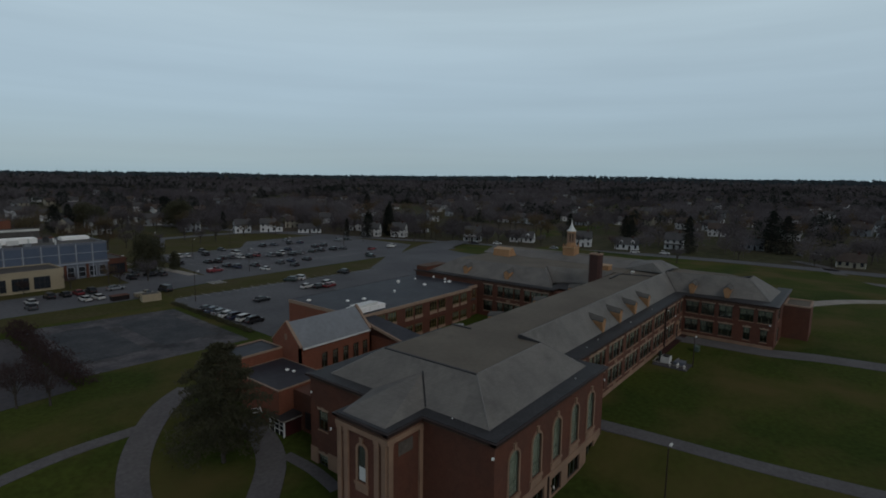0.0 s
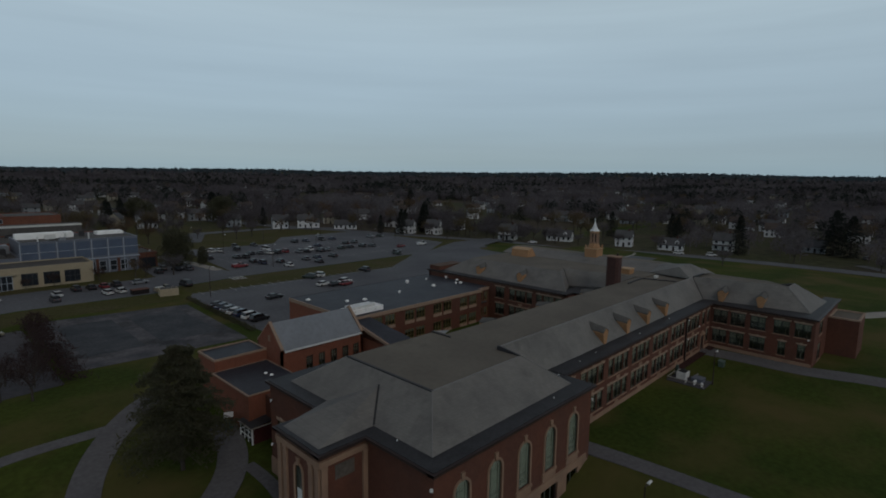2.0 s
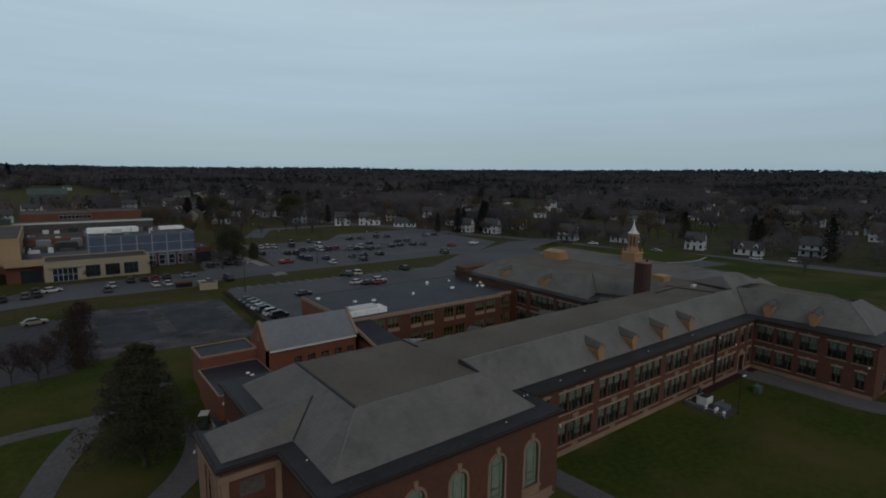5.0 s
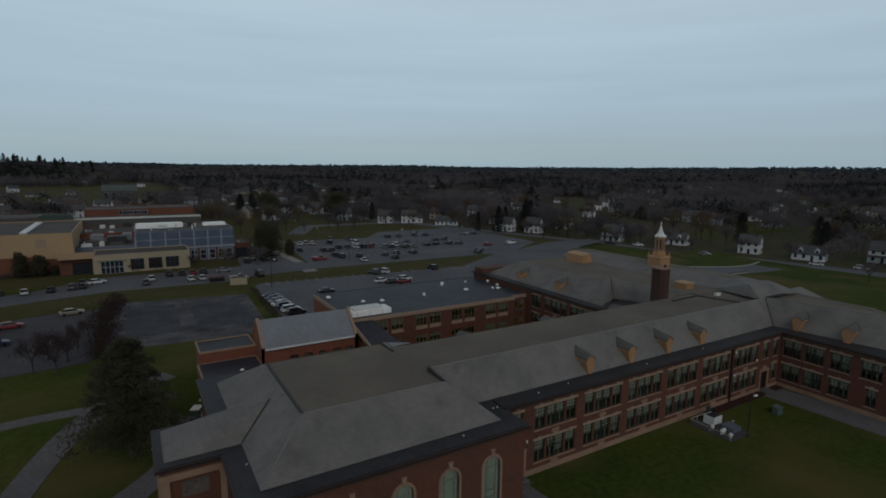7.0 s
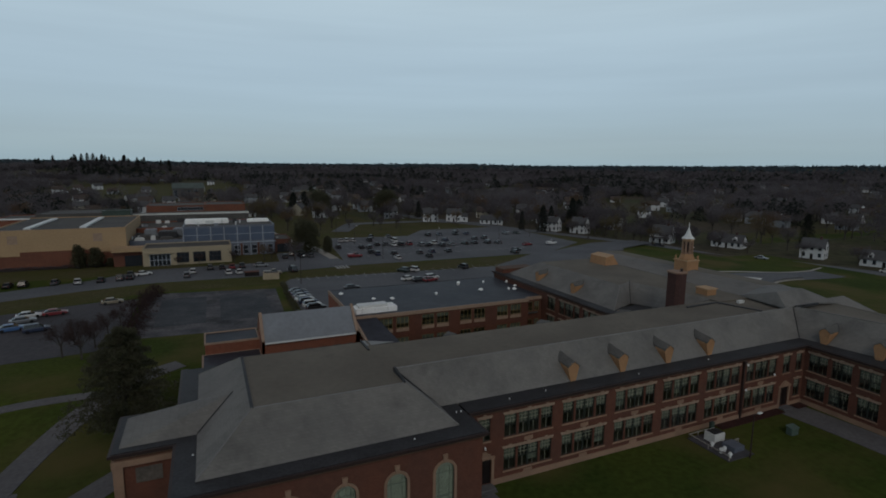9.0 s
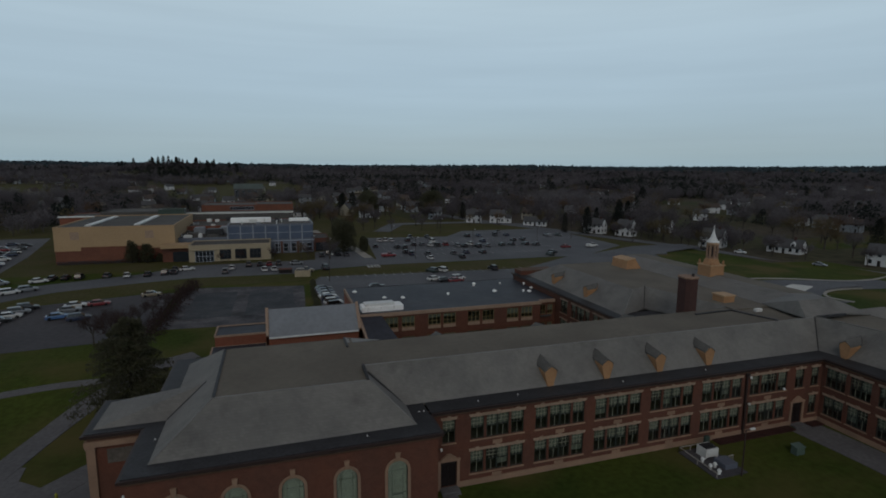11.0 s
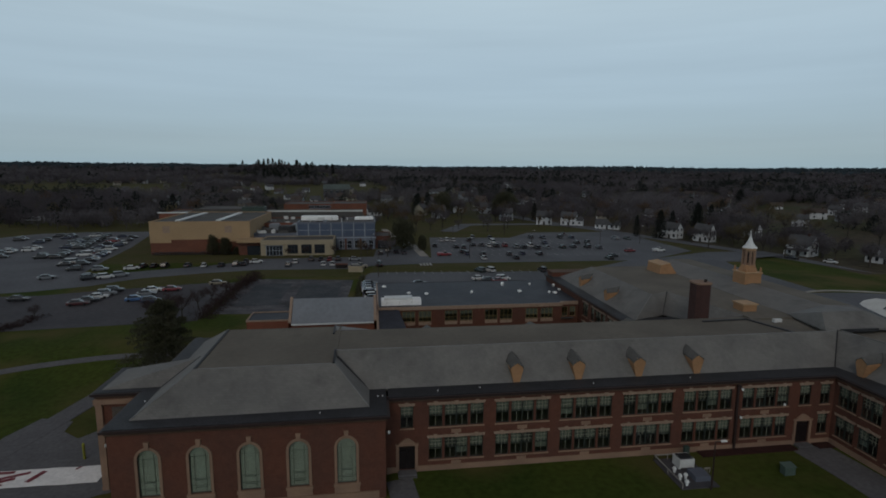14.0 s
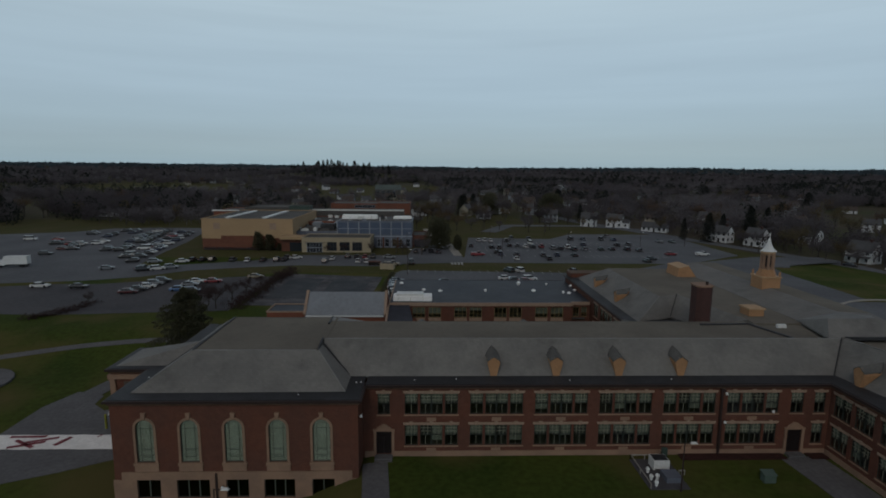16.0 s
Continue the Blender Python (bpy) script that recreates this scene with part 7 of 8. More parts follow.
            part("roof_vent", s, M_WHITEMET, F, "pale rooftop vent")
        else:
            s.loft([[(x - w, y - d, z), (x + w, y - d, z), (x + w, y + d, z), (x - w, y + d, z)], [(x - w, y - d, z + h), (x + w, y - d, z + h), (x + w * 0.9, y + d, z + h * 0.8), (x - w * 0.9, y + d, z + h * 0.8)]])
            part("plant_unit", s, rr.choice((M_WHITEMET, M_METAL, M_ROOFDK, M_LEAD)), F, "rooftop plant unit")
    block(F, "rear_wing", 10, 64, 214.5, 240, -1, 8.6, M_BRICK_O, "long low rear wing")
    block(F, "back_wing", 15, 41.9, 285, 310, -1, 12.2, M_FARBRICK, "red brick back wing")
    block(F, "back_wing", 42, 61.5, 285.6, 310, -1, 12.4, M_FARBRICK, "orange brick back wing")
    block(F, "corridor_block", 6, 60, 240.2, 247, -1, 12.3, M_ROOFDK, "low corridor block with a pale parapet", roof=False)
    s = Shape()
    s.box(6, 60, 239.9, 240.19, 11.7, 12.4)
    part("parapet", s, M_PALE, F, "pale metal parapet")
    pane_set(F, 29, 41, 285, 10.0, 11.6, 8, 1)


far_school()


M_GREENROOF = mat("green_grey_roofing", (0.085, 0.105, 0.098), 0.6, vary=0.15, scale=0.2)


def low_building(x, y, w, d, hgt, material, label):
    b = thing("building", (x, y, ground_z(x, y)), label, "building")
    z = ground_z(x, y)
    block(b, "wall", x - w / 2, x + w / 2, y - d / 2, y + d / 2, z - 1, z + hgt, material)
    for i in range(int(w / 6)):
        pane_set(b, x - w / 2 + 1.5 + i * 6, x - w / 2 + 4.5 + i * 6, y - d / 2, z + 1, z + hgt - 1, 2)
    s = Shape()
    ends = [(-d / 2 - 0.5, hgt + 0.36), (d / 2 + 0.5, hgt + 0.36), (0, hgt + 5.6)]
    s.loft([[(x - w / 2 - 0.5, y + p, z + q) for p, q in ends], [(x + w / 2 + 0.5, y + p, z + q) for p, q in ends]])
    part("pitched_roof", s, M_GREENROOF, b, "green-grey metal roof")


low_building(27, 575, 28, 14, 9.5, M_ROOFDK, "grey building with a green-grey roof among trees")
s = Shape()
s.prism([(56.5, 143.8), (61.0, 143.2), (61.4, 146.2), (57, 146.8)], -0.1, 1.9)
dump = thing("enclosure", (59, 145, 0), "low cream walled enclosure at the corner of the car park", "enclosure")
part("wall", s, M_CREAM, dump)
s = Shape()
s.prism([(56.9, 144.2), (60.7, 143.6), (61.0, 145.8), (57.3, 146.4)], 1.9, 2.0)
part("top", s, M_ROOFDK, dump)
s = Shape()
s.box(52, 56, 150.6, 152.8, 0.0, 1.2)
sk = thing("skip", (54, 151.7, 0), "low rust-brown metal skip beside the road", "skip")
part("bin", s, M_DOOR, sk)
s = Shape()
s.box(51.9, 56.1, 150.5, 152.9, 1.2, 1.32)
part("rim", s, M_BRICK, sk)


# ---- houses ----
def house(x, y, turn, w, d, hgt, roof, siding, roofing, colour, dormers=0, porch=False):
    """A gabled timber house, ridge along its own x axis, front towards -y."""
    z = ground_z(x, y)
    base = pose(x, y, z, 0, 0, turn)
    e = tagged(new("house"), f"{colour} timber house with a gabled roof among bare trees", "house", "houses along the streets")
    e.matrix_basis = base
    i4 = Matrix.Identity(4)
    s = Shape()
    prof = [(-d / 2, -1), (d / 2, -1), (d / 2, hgt), (0, hgt + roof), (-d / 2, hgt)]
    s.loft([[(-w / 2, a, b) for a, b in prof], [(w / 2, a, b) for a, b in prof]])
    part("wall", s.mesh("wall", siding), None, e, m=i4)
    s = Shape()
    k = roof / (d / 2)
    for sy in (-1, 1):
        s.slab([(-w / 2 - 0.3, sy * (d / 2 + 0.4), hgt - 0.4 * k + 0.18), (w / 2 + 0.3, sy * (d / 2 + 0.4), hgt - 0.4 * k + 0.18), (w / 2 + 0.3, 0, hgt + roof + 0.18), (-w / 2 - 0.3, 0, hgt + roof + 0.18)], 0.16)
    part("roof", s.mesh("roof", roofing), None, e, m=i4)
    s = Shape()
    s.box(w * 0.2, w * 0.2 + 0.8, -0.4, 0.4, hgt + roof * 0.5, hgt + roof + 1.0)
    part("chimney", s.mesh("chimney", M_BRICK_D), None, e, m=i4)
    floors = [0.9] if hgt < 4 else [0.9, 3.6]
    far = math.hypot(x - 60, y - 20) > 330
    n = 2 if far else max(3, int(w / 2.3))
    for fz in floors:
        for i in range(n):
            u = -w / 2 + w * (i + 0.5) / n
            if fz < 1 and i == n // 2:
                s = Shape()
                s.box(u - 0.5, u + 0.5, -d / 2 - 0.05, -d / 2 - 0.002, 0, 2.1)
                part("door", s.mesh("door", M_DOOR), None, e, m=i4)
            else:
                s = Shape()
                s.box(u - 0.55, u + 0.55, -d / 2 - 0.05, -d / 2 - 0.002, fz - 0.05, fz + 1.5)
                part("window", s.mesh("window", M_FARGLASS), None, e, m=i4)
        for sx in (-1, 1):
            for v in (() if far else (-d / 4, d / 4)):
                s = Shape()
                a = sx * w / 2
                s.box(min(a, a + sx * 0.05), max(a, a + sx * 0.05), v - 0.5, v + 0.5, fz, fz + 1.4)
                part("window", s.mesh("window", M_FARGLASS), None, e, m=i4)
    if not far and int(x * 7 + y * 3) % 2:
        sx, ww, wd, wh = (-1, 1)[int(x) % 2], w * 0.42, d * 0.7, min(hgt, 3.0)
        a = sorted((sx * w / 2, sx * (w / 2 + ww)))
        s = Shape()
        prof = [(-wd / 2, -1), (wd / 2, -1), (wd / 2, wh), (0, wh + roof * 0.6), (-wd / 2, wh)]
        s.loft([[(a[0] + 0.02, p, q) for p, q in prof], [(a[1], p, q) for p, q in prof]])
        part("wing", s.mesh("wing", siding), None, e, m=i4)
        s = Shape()
        k2 = roof * 0.6 / (wd / 2)
        for sy in (-1, 1):
            s.slab([(a[0], sy * (wd / 2 + 0.3), wh - 0.3 * k2 + 0.17), (a[1] + 0.2, sy * (wd / 2 + 0.3), wh - 0.3 * k2 + 0.17), (a[1] + 0.2, 0, wh + roof * 0.6 + 0.17), (a[0], 0, wh + roof * 0.6 + 0.17)], 0.14)
        part("wing_roof", s.mesh("wing_roof", roofing), None, e, m=i4)
        s = Shape()
        s.box((a[0] + a[1]) / 2 - 0.5, (a[0] + a[1]) / 2 + 0.5, -wd / 2 - 0.05, -wd / 2 - 0.002, 0.9, 2.2)
        part("window", s.mesh("window", M_FARGLASS), None, e, m=i4)
    if not far:
        s = Shape()
        for sx in (-1, 1):
            s.box(sx * w / 2 - 0.09, sx * w / 2 + 0.09, -d / 2 - 0.06, -d / 2 + 0.1, -0.5, hgt)
        s.box(-w / 2, w / 2, -d / 2 - 0.055, -d / 2 - 0.003, hgt - 0.25, hgt - 0.02)
        part("corner_board", s.mesh("corner_board", M_WHITE), None, e, m=i4)
    for i in range(dormers):
        u = -w / 2 + w * (i + 0.5) / dormers
        s = Shape()
        s.box(u - 0.9, u + 0.9, -d / 2 + 0.5, 0, hgt, hgt + 1.5)
        s.loft([[(u - 1.0, -d / 2 + 0.35, hgt + 1.5), (u + 1.0, -d / 2 + 0.35, hgt + 1.5), (u, -d / 2 + 0.35, hgt + 2.3)], [(u - 1.0, 0, hgt + 1.5), (u + 1.0, 0, hgt + 1.5), (u, 0, hgt + 2.3)]])
        dm = part("dormer", s.mesh("dormer", siding), None, e, m=i4)
        s = Shape()
        s.box(u - 0.5, u + 0.5, -d / 2 + 0.45, -d / 2 + 0.499, hgt + 0.4, hgt + 1.4)
        part("window", s.mesh("window", M_FARGLASS), None, dm, m=i4)
    if porch:
        s = Shape()
        s.slab([(-w / 2, -d / 2 - 2.0, 2.5), (w / 2, -d / 2 - 2.0, 2.5), (w / 2, -d / 2, 3.0), (-w / 2, -d / 2, 3.0)], 0.15)
        part("porch_roof", s.mesh("porch_roof", roofing), None, e, m=i4)
        for i in range(4):
            u = -w / 2 + 0.2 + (w - 0.4) * i / 3
            s = Shape()
            s.box(u - 0.1, u + 0.1, -d / 2 - 1.9, -d / 2 - 1.7, -0.5, 2.4)
            part("porch_post", s.mesh("porch_post", M_WHITE), None, e, m=i4)
    return e


W, G, T_ = (M_SIDING, "white"), (M_SIDINGG, "grey"), (M_SIDINGT, "tan")
HOUSES = [
    # x, y, turn, w, d, eaves, roof, siding, roof cover, dormers, porch
    (226, 212, -65, 10, 8, 5.2, 3.6, W, M_SHINGLE, 0, 0), (216, 223, -60, 9, 8, 5.0, 3.2, W, M_SHINGLE, 0, 0), (199, 261, -35, 16, 8, 2.8, 2.6, W, M_SHINGLE, 0, 0), (243, 171, -65, 11, 9, 5.2, 3.6, W, M_SHINGLE, 0, 1),
    (262, 150, -72, 16, 8, 3.0, 3.2, W, M_SHINGLE, 2, 0), (268, 116, -72, 10, 8, 5.2, 3.2, W, M_SHINGLE, 0, 0), (272, 94, -75, 14, 8, 3.0, 3.0, W, M_SHINGLE, 2, 0), (292, 76, -80, 11, 9, 5.4, 3.4, W, M_SHINGLE, 0, 1), (318, 44, -85, 13, 9, 3.2, 3.0, G, M_SHINGLE, 0, 0), (280, 2, -88, 12, 8, 3.0, 3.0, T_, M_BROWNROOF, 0, 0),
    (169, 285, -20, 11, 8, 5.2, 3.2, W, M_SHINGLE, 0, 0), (183, 280, -30, 11, 8, 5.2, 3.0, W, M_SHINGLE, 0, 0), (152, 312, -10, 10, 9, 5.2, 3.0, G, M_SHINGLE, 0, 0), (215, 300, -40, 11, 8, 5.0, 3.2, T_, M_BROWNROOF, 0, 0), (238, 262, -60, 11, 8, 5.2, 3.2, W, M_SHINGLE, 0, 0), (262, 226, -62, 10, 8, 5.2, 3.2, W, M_SHINGLE, 0, 0),
    (110, 330, 10, 10, 8, 5.2, 3.2, W, M_SHINGLE, 0, 0), (100, 352, 60, 11, 8, 5.2, 3.4, T_, M_SHINGLE, 0, 0), (122, 372, 15, 12, 8, 5.2, 3.4, W, M_SHINGLE, 0, 0), (150, 366, -5, 11, 8, 5.2, 3.2, G, M_SHINGLE, 0, 0), (66, 350, 20, 12, 9, 3.2, 3.2, W, M_SHINGLE, 0, 0), (30, 396, 10, 12, 8, 5.2, 3.4, W, M_SHINGLE, 0, 0), (4, 400, 0, 11, 8, 5.2, 3.4, W, M_SHINGLE, 0, 0),
    (-140, 330, 20, 16, 9, 3.2, 3.2, W, M_SHINGLE, 0, 0), (-200, 300, 30, 14, 9, 3.2, 3.0, G, M_SHINGLE, 0, 0), (-100, 420, 0, 14, 9, 5.0, 3.2, T_, M_SHINGLE, 0, 0),
]
rh = random.Random(5)
for i in range(230):
    a, q = rh.uniform(-35, 118), rh.choice((rh.uniform(300, 520), rh.uniform(400, 700), rh.uniform(600, 1100)))
    x, y = 80 + q * math.cos(radians(a)), 60 + q * math.sin(radians(a))
    if -20 < x < 80 and y < 420 or y < 90 and x < 300:
        continue
    HOUSES.append((x, y, a - 90 + rh.uniform(-25, 25), rh.uniform(9, 14), rh.uniform(8, 9), rh.choice((3.0, 5.2, 5.2)), rh.uniform(2.8, 3.6), rh.choice((W, W, W, G, T_)), rh.choice((M_SHINGLE, M_BROWNROOF)), 0, 0))
for x, y, turn, w, d, hg, rf, (sd, cn), rc, dm, po in HOUSES:
    house(x, y, turn, w * 0.82, d * 0.86, hg * 0.92, rf, sd, rc, cn, dm, po)


# ---- trees ----
def twig(s, rg, c, size, width, up=0.3):
    """One thin three-cornered twig clump about c."""
    d = Vector((rg.gauss(0, 1), rg.gauss(0, 1), rg.gauss(up, 1))).normalized()
    e = d.cross(Vector((rg.gauss(0, 1), rg.gauss(0, 1), rg.gauss(0, 1)))).normalized()
    p = Vector(c)
    k = len(s.v)
    s.v += [tuple(p - d * size * 0.5 - e * width * 0.5), tuple(p - d * size * 0.5 + e * width * 0.5), tuple(p + d * size * 0.5)]
    s.f.append((k, k + 1, k + 2))


def limb(s, a, b, r0, r1, n=5):
    a, b = Vector(a), Vector(b)
    d = (b - a).normalized()
    u = d.orthogonal().normalized()
    v = d.cross(u)
    s.loft([[tuple(q + (u * math.cos(2 * math.pi * i / n) + v * math.sin(2 * math.pi * i / n)) * r) for i in range(n)] for q, r in ((a, r0), (b, r1))], cap=False)


def bare_tree_meshes(seed, h, material):
    """A leafless broad-leaved tree: tapered trunk, forking limbs, a crown of fine twigs with gaps."""
    rg = random.Random(seed)
    tr, cr = Shape(), Shape()
    fork = h * rg.uniform(0.22, 0.32)
    limb(tr, (0, 0, -0.3), (0, 0, fork), h * 0.022, h * 0.017, 7)
    ends = []
    for i in range(7):
        a = i * 0.9 + rg.uniform(-0.3, 0.3)
        out, top = h * rg.uniform(0.12, 0.30), h * rg.uniform(0.55, 0.85)
        m = Vector((math.cos(a) * out * 0.5, math.sin(a) * out * 0.5, (fork + top) / 2 + rg.uniform(-0.5, 0.5)))
        limb(tr, (0, 0, fork * rg.uniform(0.85, 1)), m, h * 0.010, h * 0.007)
        e = Vector((math.cos(a) * out, math.sin(a) * out, top))
        limb(tr, m, e, h * 0.007, h * 0.003)
        ends.append((m, e))
        for _ in range(4):
            b = a + rg.uniform(-0.9, 0.9)
            f = m + Vector((math.cos(b), math.sin(b), rg.uniform(0.2, 1.4))) * h * rg.uniform(0.1, 0.2)
            limb(tr, m.lerp(e, rg.uniform(0, 0.8)), f, h * 0.004, h * 0.0015, 4)
            ends.append((m, f))
    for m, e in ends:
        for _ in range(26):
            p = m.lerp(e, rg.uniform(0.35, 1.15)) + Vector((rg.gauss(0, 1), rg.gauss(0, 1), rg.gauss(0.2, 1))) * h * 0.055
            twig(cr, rg, p, h * rg.uniform(0.05, 0.11), h * 0.009, 0.8)
    return tr.mesh("trunk", M_BARK), cr.mesh("crown", material, tidy=False)


def conifer_meshes(seed, h, spread, material, bare=0.12, n=2600, taper=0.8, boughs=54):
    """An evergreen: straight trunk, drooping boughs in uneven tiers, needles in small tufts."""
    rg = random.Random(seed)
    tr, cr = Shape(), Shape()
    limb(tr, (0, 0, -0.4), (0, 0, h * 0.96), h * 0.018, h * 0.002, 8)
    fine = max(0.5, spread / 5) * (2600 / n) ** 0.4
    for i in range(boughs):
        u = (i + rg.random()) / boughs
        z = h * (bare + (0.97 - bare) * u)
        a = i * 2.39996 + rg.uniform(-0.3, 0.3)
        r = spread * (1 - u) ** taper * rg.uniform(0.62, 1.1) * min(1.0, 0.6 + u * 3)
        tip = Vector((math.cos(a) * r, math.sin(a) * r, z - r * 0.14 + rg.uniform(-0.2, 0.3)))
        limb(tr, (0, 0, z), tip, 0.05, 0.015, 3)
        side = Vector((-math.sin(a), math.cos(a), 0))
        for _ in range(n // boughs):
            w = rg.uniform(0.12, 1.03) ** 0.8
            p = Vector((0, 0, z)).lerp(tip, w) + side * rg.gauss(0, (0.18 * r + 0.05) * (1.15 - 0.5 * w)) + Vector((0, 0, rg.gauss(-0.03, 0.10 + 0.018 * r) - 0.25 * w * w))
            twig(cr, rg, p, rg.uniform(0.5, 1.0) * fine, rg.uniform(0.16, 0.3) * fine, -0.15)
    return tr.mesh("trunk", M_BARK), cr.mesh("crown", material, tidy=False)


def round_tree_meshes(seed, h, w, material, n=2400):
    """A dense evergreen with a rounded, lumpy crown nearly down to the ground."""
    rg = random.Random(seed)
    tr, cr = Shape(), Shape()
    limb(tr, (0, 0, -0.3), (0, 0, h * 0.8), h * 0.03, h * 0.008, 7)
    lumps = []
    for i in range(26):
        a, u = i * 2.39996, (i + 0.5) / 26
        r = w * (0.35 + 0.65 * math.sin(math.pi * min(1, 0.25 + 0.75 * u))) * rg.uniform(0.4, 0.75)
        c = Vector((math.cos(a) * r, math.sin(a) * r, h * (0.12 + 0.76 * u)))
        limb(tr, (0, 0, c.z * 0.85), c, 0.05, 0.02, 3)
        lumps.append((c, w * rg.uniform(0.25, 0.42)))
    for i in range(n):
        c, r = lumps[i % 26]
        d = Vector((rg.gauss(0, 1), rg.gauss(0, 1), rg.gauss(0.1, 0.9))).normalized()
        twig(cr, rg, c + d * r * rg.uniform(0.6, 1.05), rg.uniform(0.5, 0.9), rg.uniform(0.2, 0.35), 0.1)
    return tr.mesh("trunk", M_BARK), cr.mesh("crown", material, tidy=False)


def tree(proto, x, y, turn=0.0, size=1.0, wide=1.0):
    z = ground_z(x, y)
    return copy_thing(proto, pose(x, y, z, 0, 0, turn) @ Matrix.Diagonal((size * wide, size * wide, size, 1)))


def tree_proto(name, meshes, label, x, y, group="trees round the school"):
    e = tagged(new(name), label, "tree", group)
    for nm, me in zip(("trunk", "crown"), meshes):
        part(nm, me, None, e, m=Matrix.Identity(4))
    e.matrix_basis = pose(x, y, ground_z(x, y))
    return e


tree_proto("pine_tree", conifer_meshes(3, 15.9, 7.2, M_PINE, 0.19, 13500, 0.40, 84), "broad dark pine with a bare lower trunk on the lawn", 31.5, 59.3)
CON = tree_proto("conifer_tree", conifer_meshes(7, 14, 3.7, M_PINEFAR, 0.03, 5600, 0.5, 96), "narrow dark evergreen tree near the houses", 219, 229)
CON2 = tree_proto("round_tree", round_tree_meshes(8, 13.0, 6.8, M_PINE, 7600), "broad rounded dark green tree beside the lane", 76.6, 189.0)
SHRUB = tree_proto("round_tree", round_tree_meshes(9, 8.2, 2.6, M_PINE, 1500), "dark clipped evergreen against the far hall wall", 4.4, 182.6)
tree(SHRUB, 9.0, 182.4, 40, 0.86, 1.25)
tree(SHRUB, 13.0, 182.8, 80, 0.4, 1.6)
for x, y, q, w in ((206, 218, 1.05, 1.25), (198, 226, 0.8, 0.9), (229, 223, 1.35, 1.2), (233, 229, 1.1, 1.1), (99.5, 371, 1.1, 1.5), (106, 366, 1.15, 1.4), (170, 308, 0.85, 1.1), (279, 66, 1.35, 1.0), (307, 104, 1.0, 1.2), (307, 28, 1.4, 1.4), (313, 35, 1.55, 1.3), (96, 351, 1.1, 1.4), (180, 409, 1.3, 1.8), (414, 438, 1.3, 1.8), (-60, 330, 1.2, 1.4), (-180, 290, 1.2, 1.6), (-210, 320, 1.3, 1.6), (255, 250, 1.2, 1.2), (302, 140, 1.1, 1.3), (317, 111, 1.1, 1.2)):
    tree(CON, x, y, x * 7, q, w)
for x, y, q, w in ((84.5, 186.5, 0.5, 0.7), (119, 362, 1.05, 1.1), (159, 342, 1.3, 1.35), (120, 386, 1.15, 1.2), (-36, 280, 0.75, 1.0)):
    tree(CON2, x, y, x * 5, q, w)
BARE = [tree_proto("bare_tree", bare_tree_meshes(20 + i, 14, M_TWIG if i % 3 else M_BUD), "leafless grey-brown tree with fine twigs" if i % 3 else "small tree with yellowish opening buds", *p, "bare trees along the streets") for i, p in enumerate(((80, 262), (104, 268), (146, 296), (236, 196), (252, 182), (276, 132)))]
REDT = tree_proto("small_bare_tree", bare_tree_meshes(61, 8, M_HEDGE), "small leafless red-brown tree beside the court", 21.5, 88.0, "small red-brown trees by the court")
for x, y, q in ((18.2, 90.5, 0.95), (22.6, 93.5, 0.9), (19.5, 97.0, 0.85), (23.5, 101.5, 0.8), (24.8, 108.0, 0.7), (26.0, 116.0, 0.6), (-9.2, 97.5, 0.5), (62.4, 174.6, 0.75), (50.3, 176.4, 0.7), (39.4, 176.6, 0.65), (33.0, 176.2, 0.55)):
    tree(REDT, x, y, x * 31, q, 0.95)
rt = random.Random(9)
spots = [(60, 176), (70, 173), (88, 256), (96, 258), (112, 262), (128, 270), (140, 262), (84, 286), (72, 300), (110, 298), (160, 268), (176, 262), (126, 250), (136, 254), (228, 186), (250, 132), (278, 104), (292, 96), (268, 42), (270, 14), (236, 60), (230, 158), (212, 188), (66, 262), (60, 280), (58, 300), (86, 306), (96, 300), (140, 330)]
for x, y in spots:
    tree(rt.choice(BARE), x, y, rt.uniform(0, 360), rt.uniform(0.45, 0.8), rt.uniform(0.9, 1.2))
for i in range(230):
    a, q = radians(rt.uniform(-30, 140)), rt.uniform(235, 430)
    x, y = 60 + q * math.cos(a), 60 + q * math.sin(a)
    if -175 < x < 75 and y < 300 or x < 205 and y < 290 or any(math.hypot(x - hh[0], y - hh[1]) < 9 for hh in HOUSES) or (abs(x - 262) < 12 and y < 80):
        continue
    tree(rt.choice(BARE), x, y, rt.uniform(0, 360), rt.uniform(0.75, 1.25), rt.uniform(0.9, 1.25))

for i, hh in enumerate(HOUSES):
    hd = math.hypot(hh[0] - 40, hh[1] - 10)
    if hd < 400 and i % 4 != 3:
        side = rt.choice((-1, 1)) * rt.uniform(2, 6)
        ux, uy = (40 - hh[0]) / hd, (10 - hh[1]) / hd
        tree(rt.choice(BARE), hh[0] + ux * 8.5 - uy * side, hh[1] + uy * 8.5 + ux * side, rt.uniform(0, 360), rt.uniform(0.55, 0.9), rt.uniform(0.9, 1.2))
for hh in HOUSES:
    hd = math.hypot(hh[0] - 40, hh[1] - 10)
    if hd < 330:
        for k in range(3):
            side, ahead = rt.uniform(-14, 14), rt.uniform(10, 17)
            ux, uy = (40 - hh[0]) / hd, (10 - hh[1]) / hd
            x, y = hh[0] + ux * ahead - uy * side, hh[1] + uy * ahead + ux * side
            if x > 212 and y > 90 and abs(x - 262) > 14 or x < 205 and y > 292:
                tree(rt.choice(BARE), x, y, rt.uniform(0, 360), rt.uniform(0.5, 0.95), rt.uniform(0.9, 1.25))


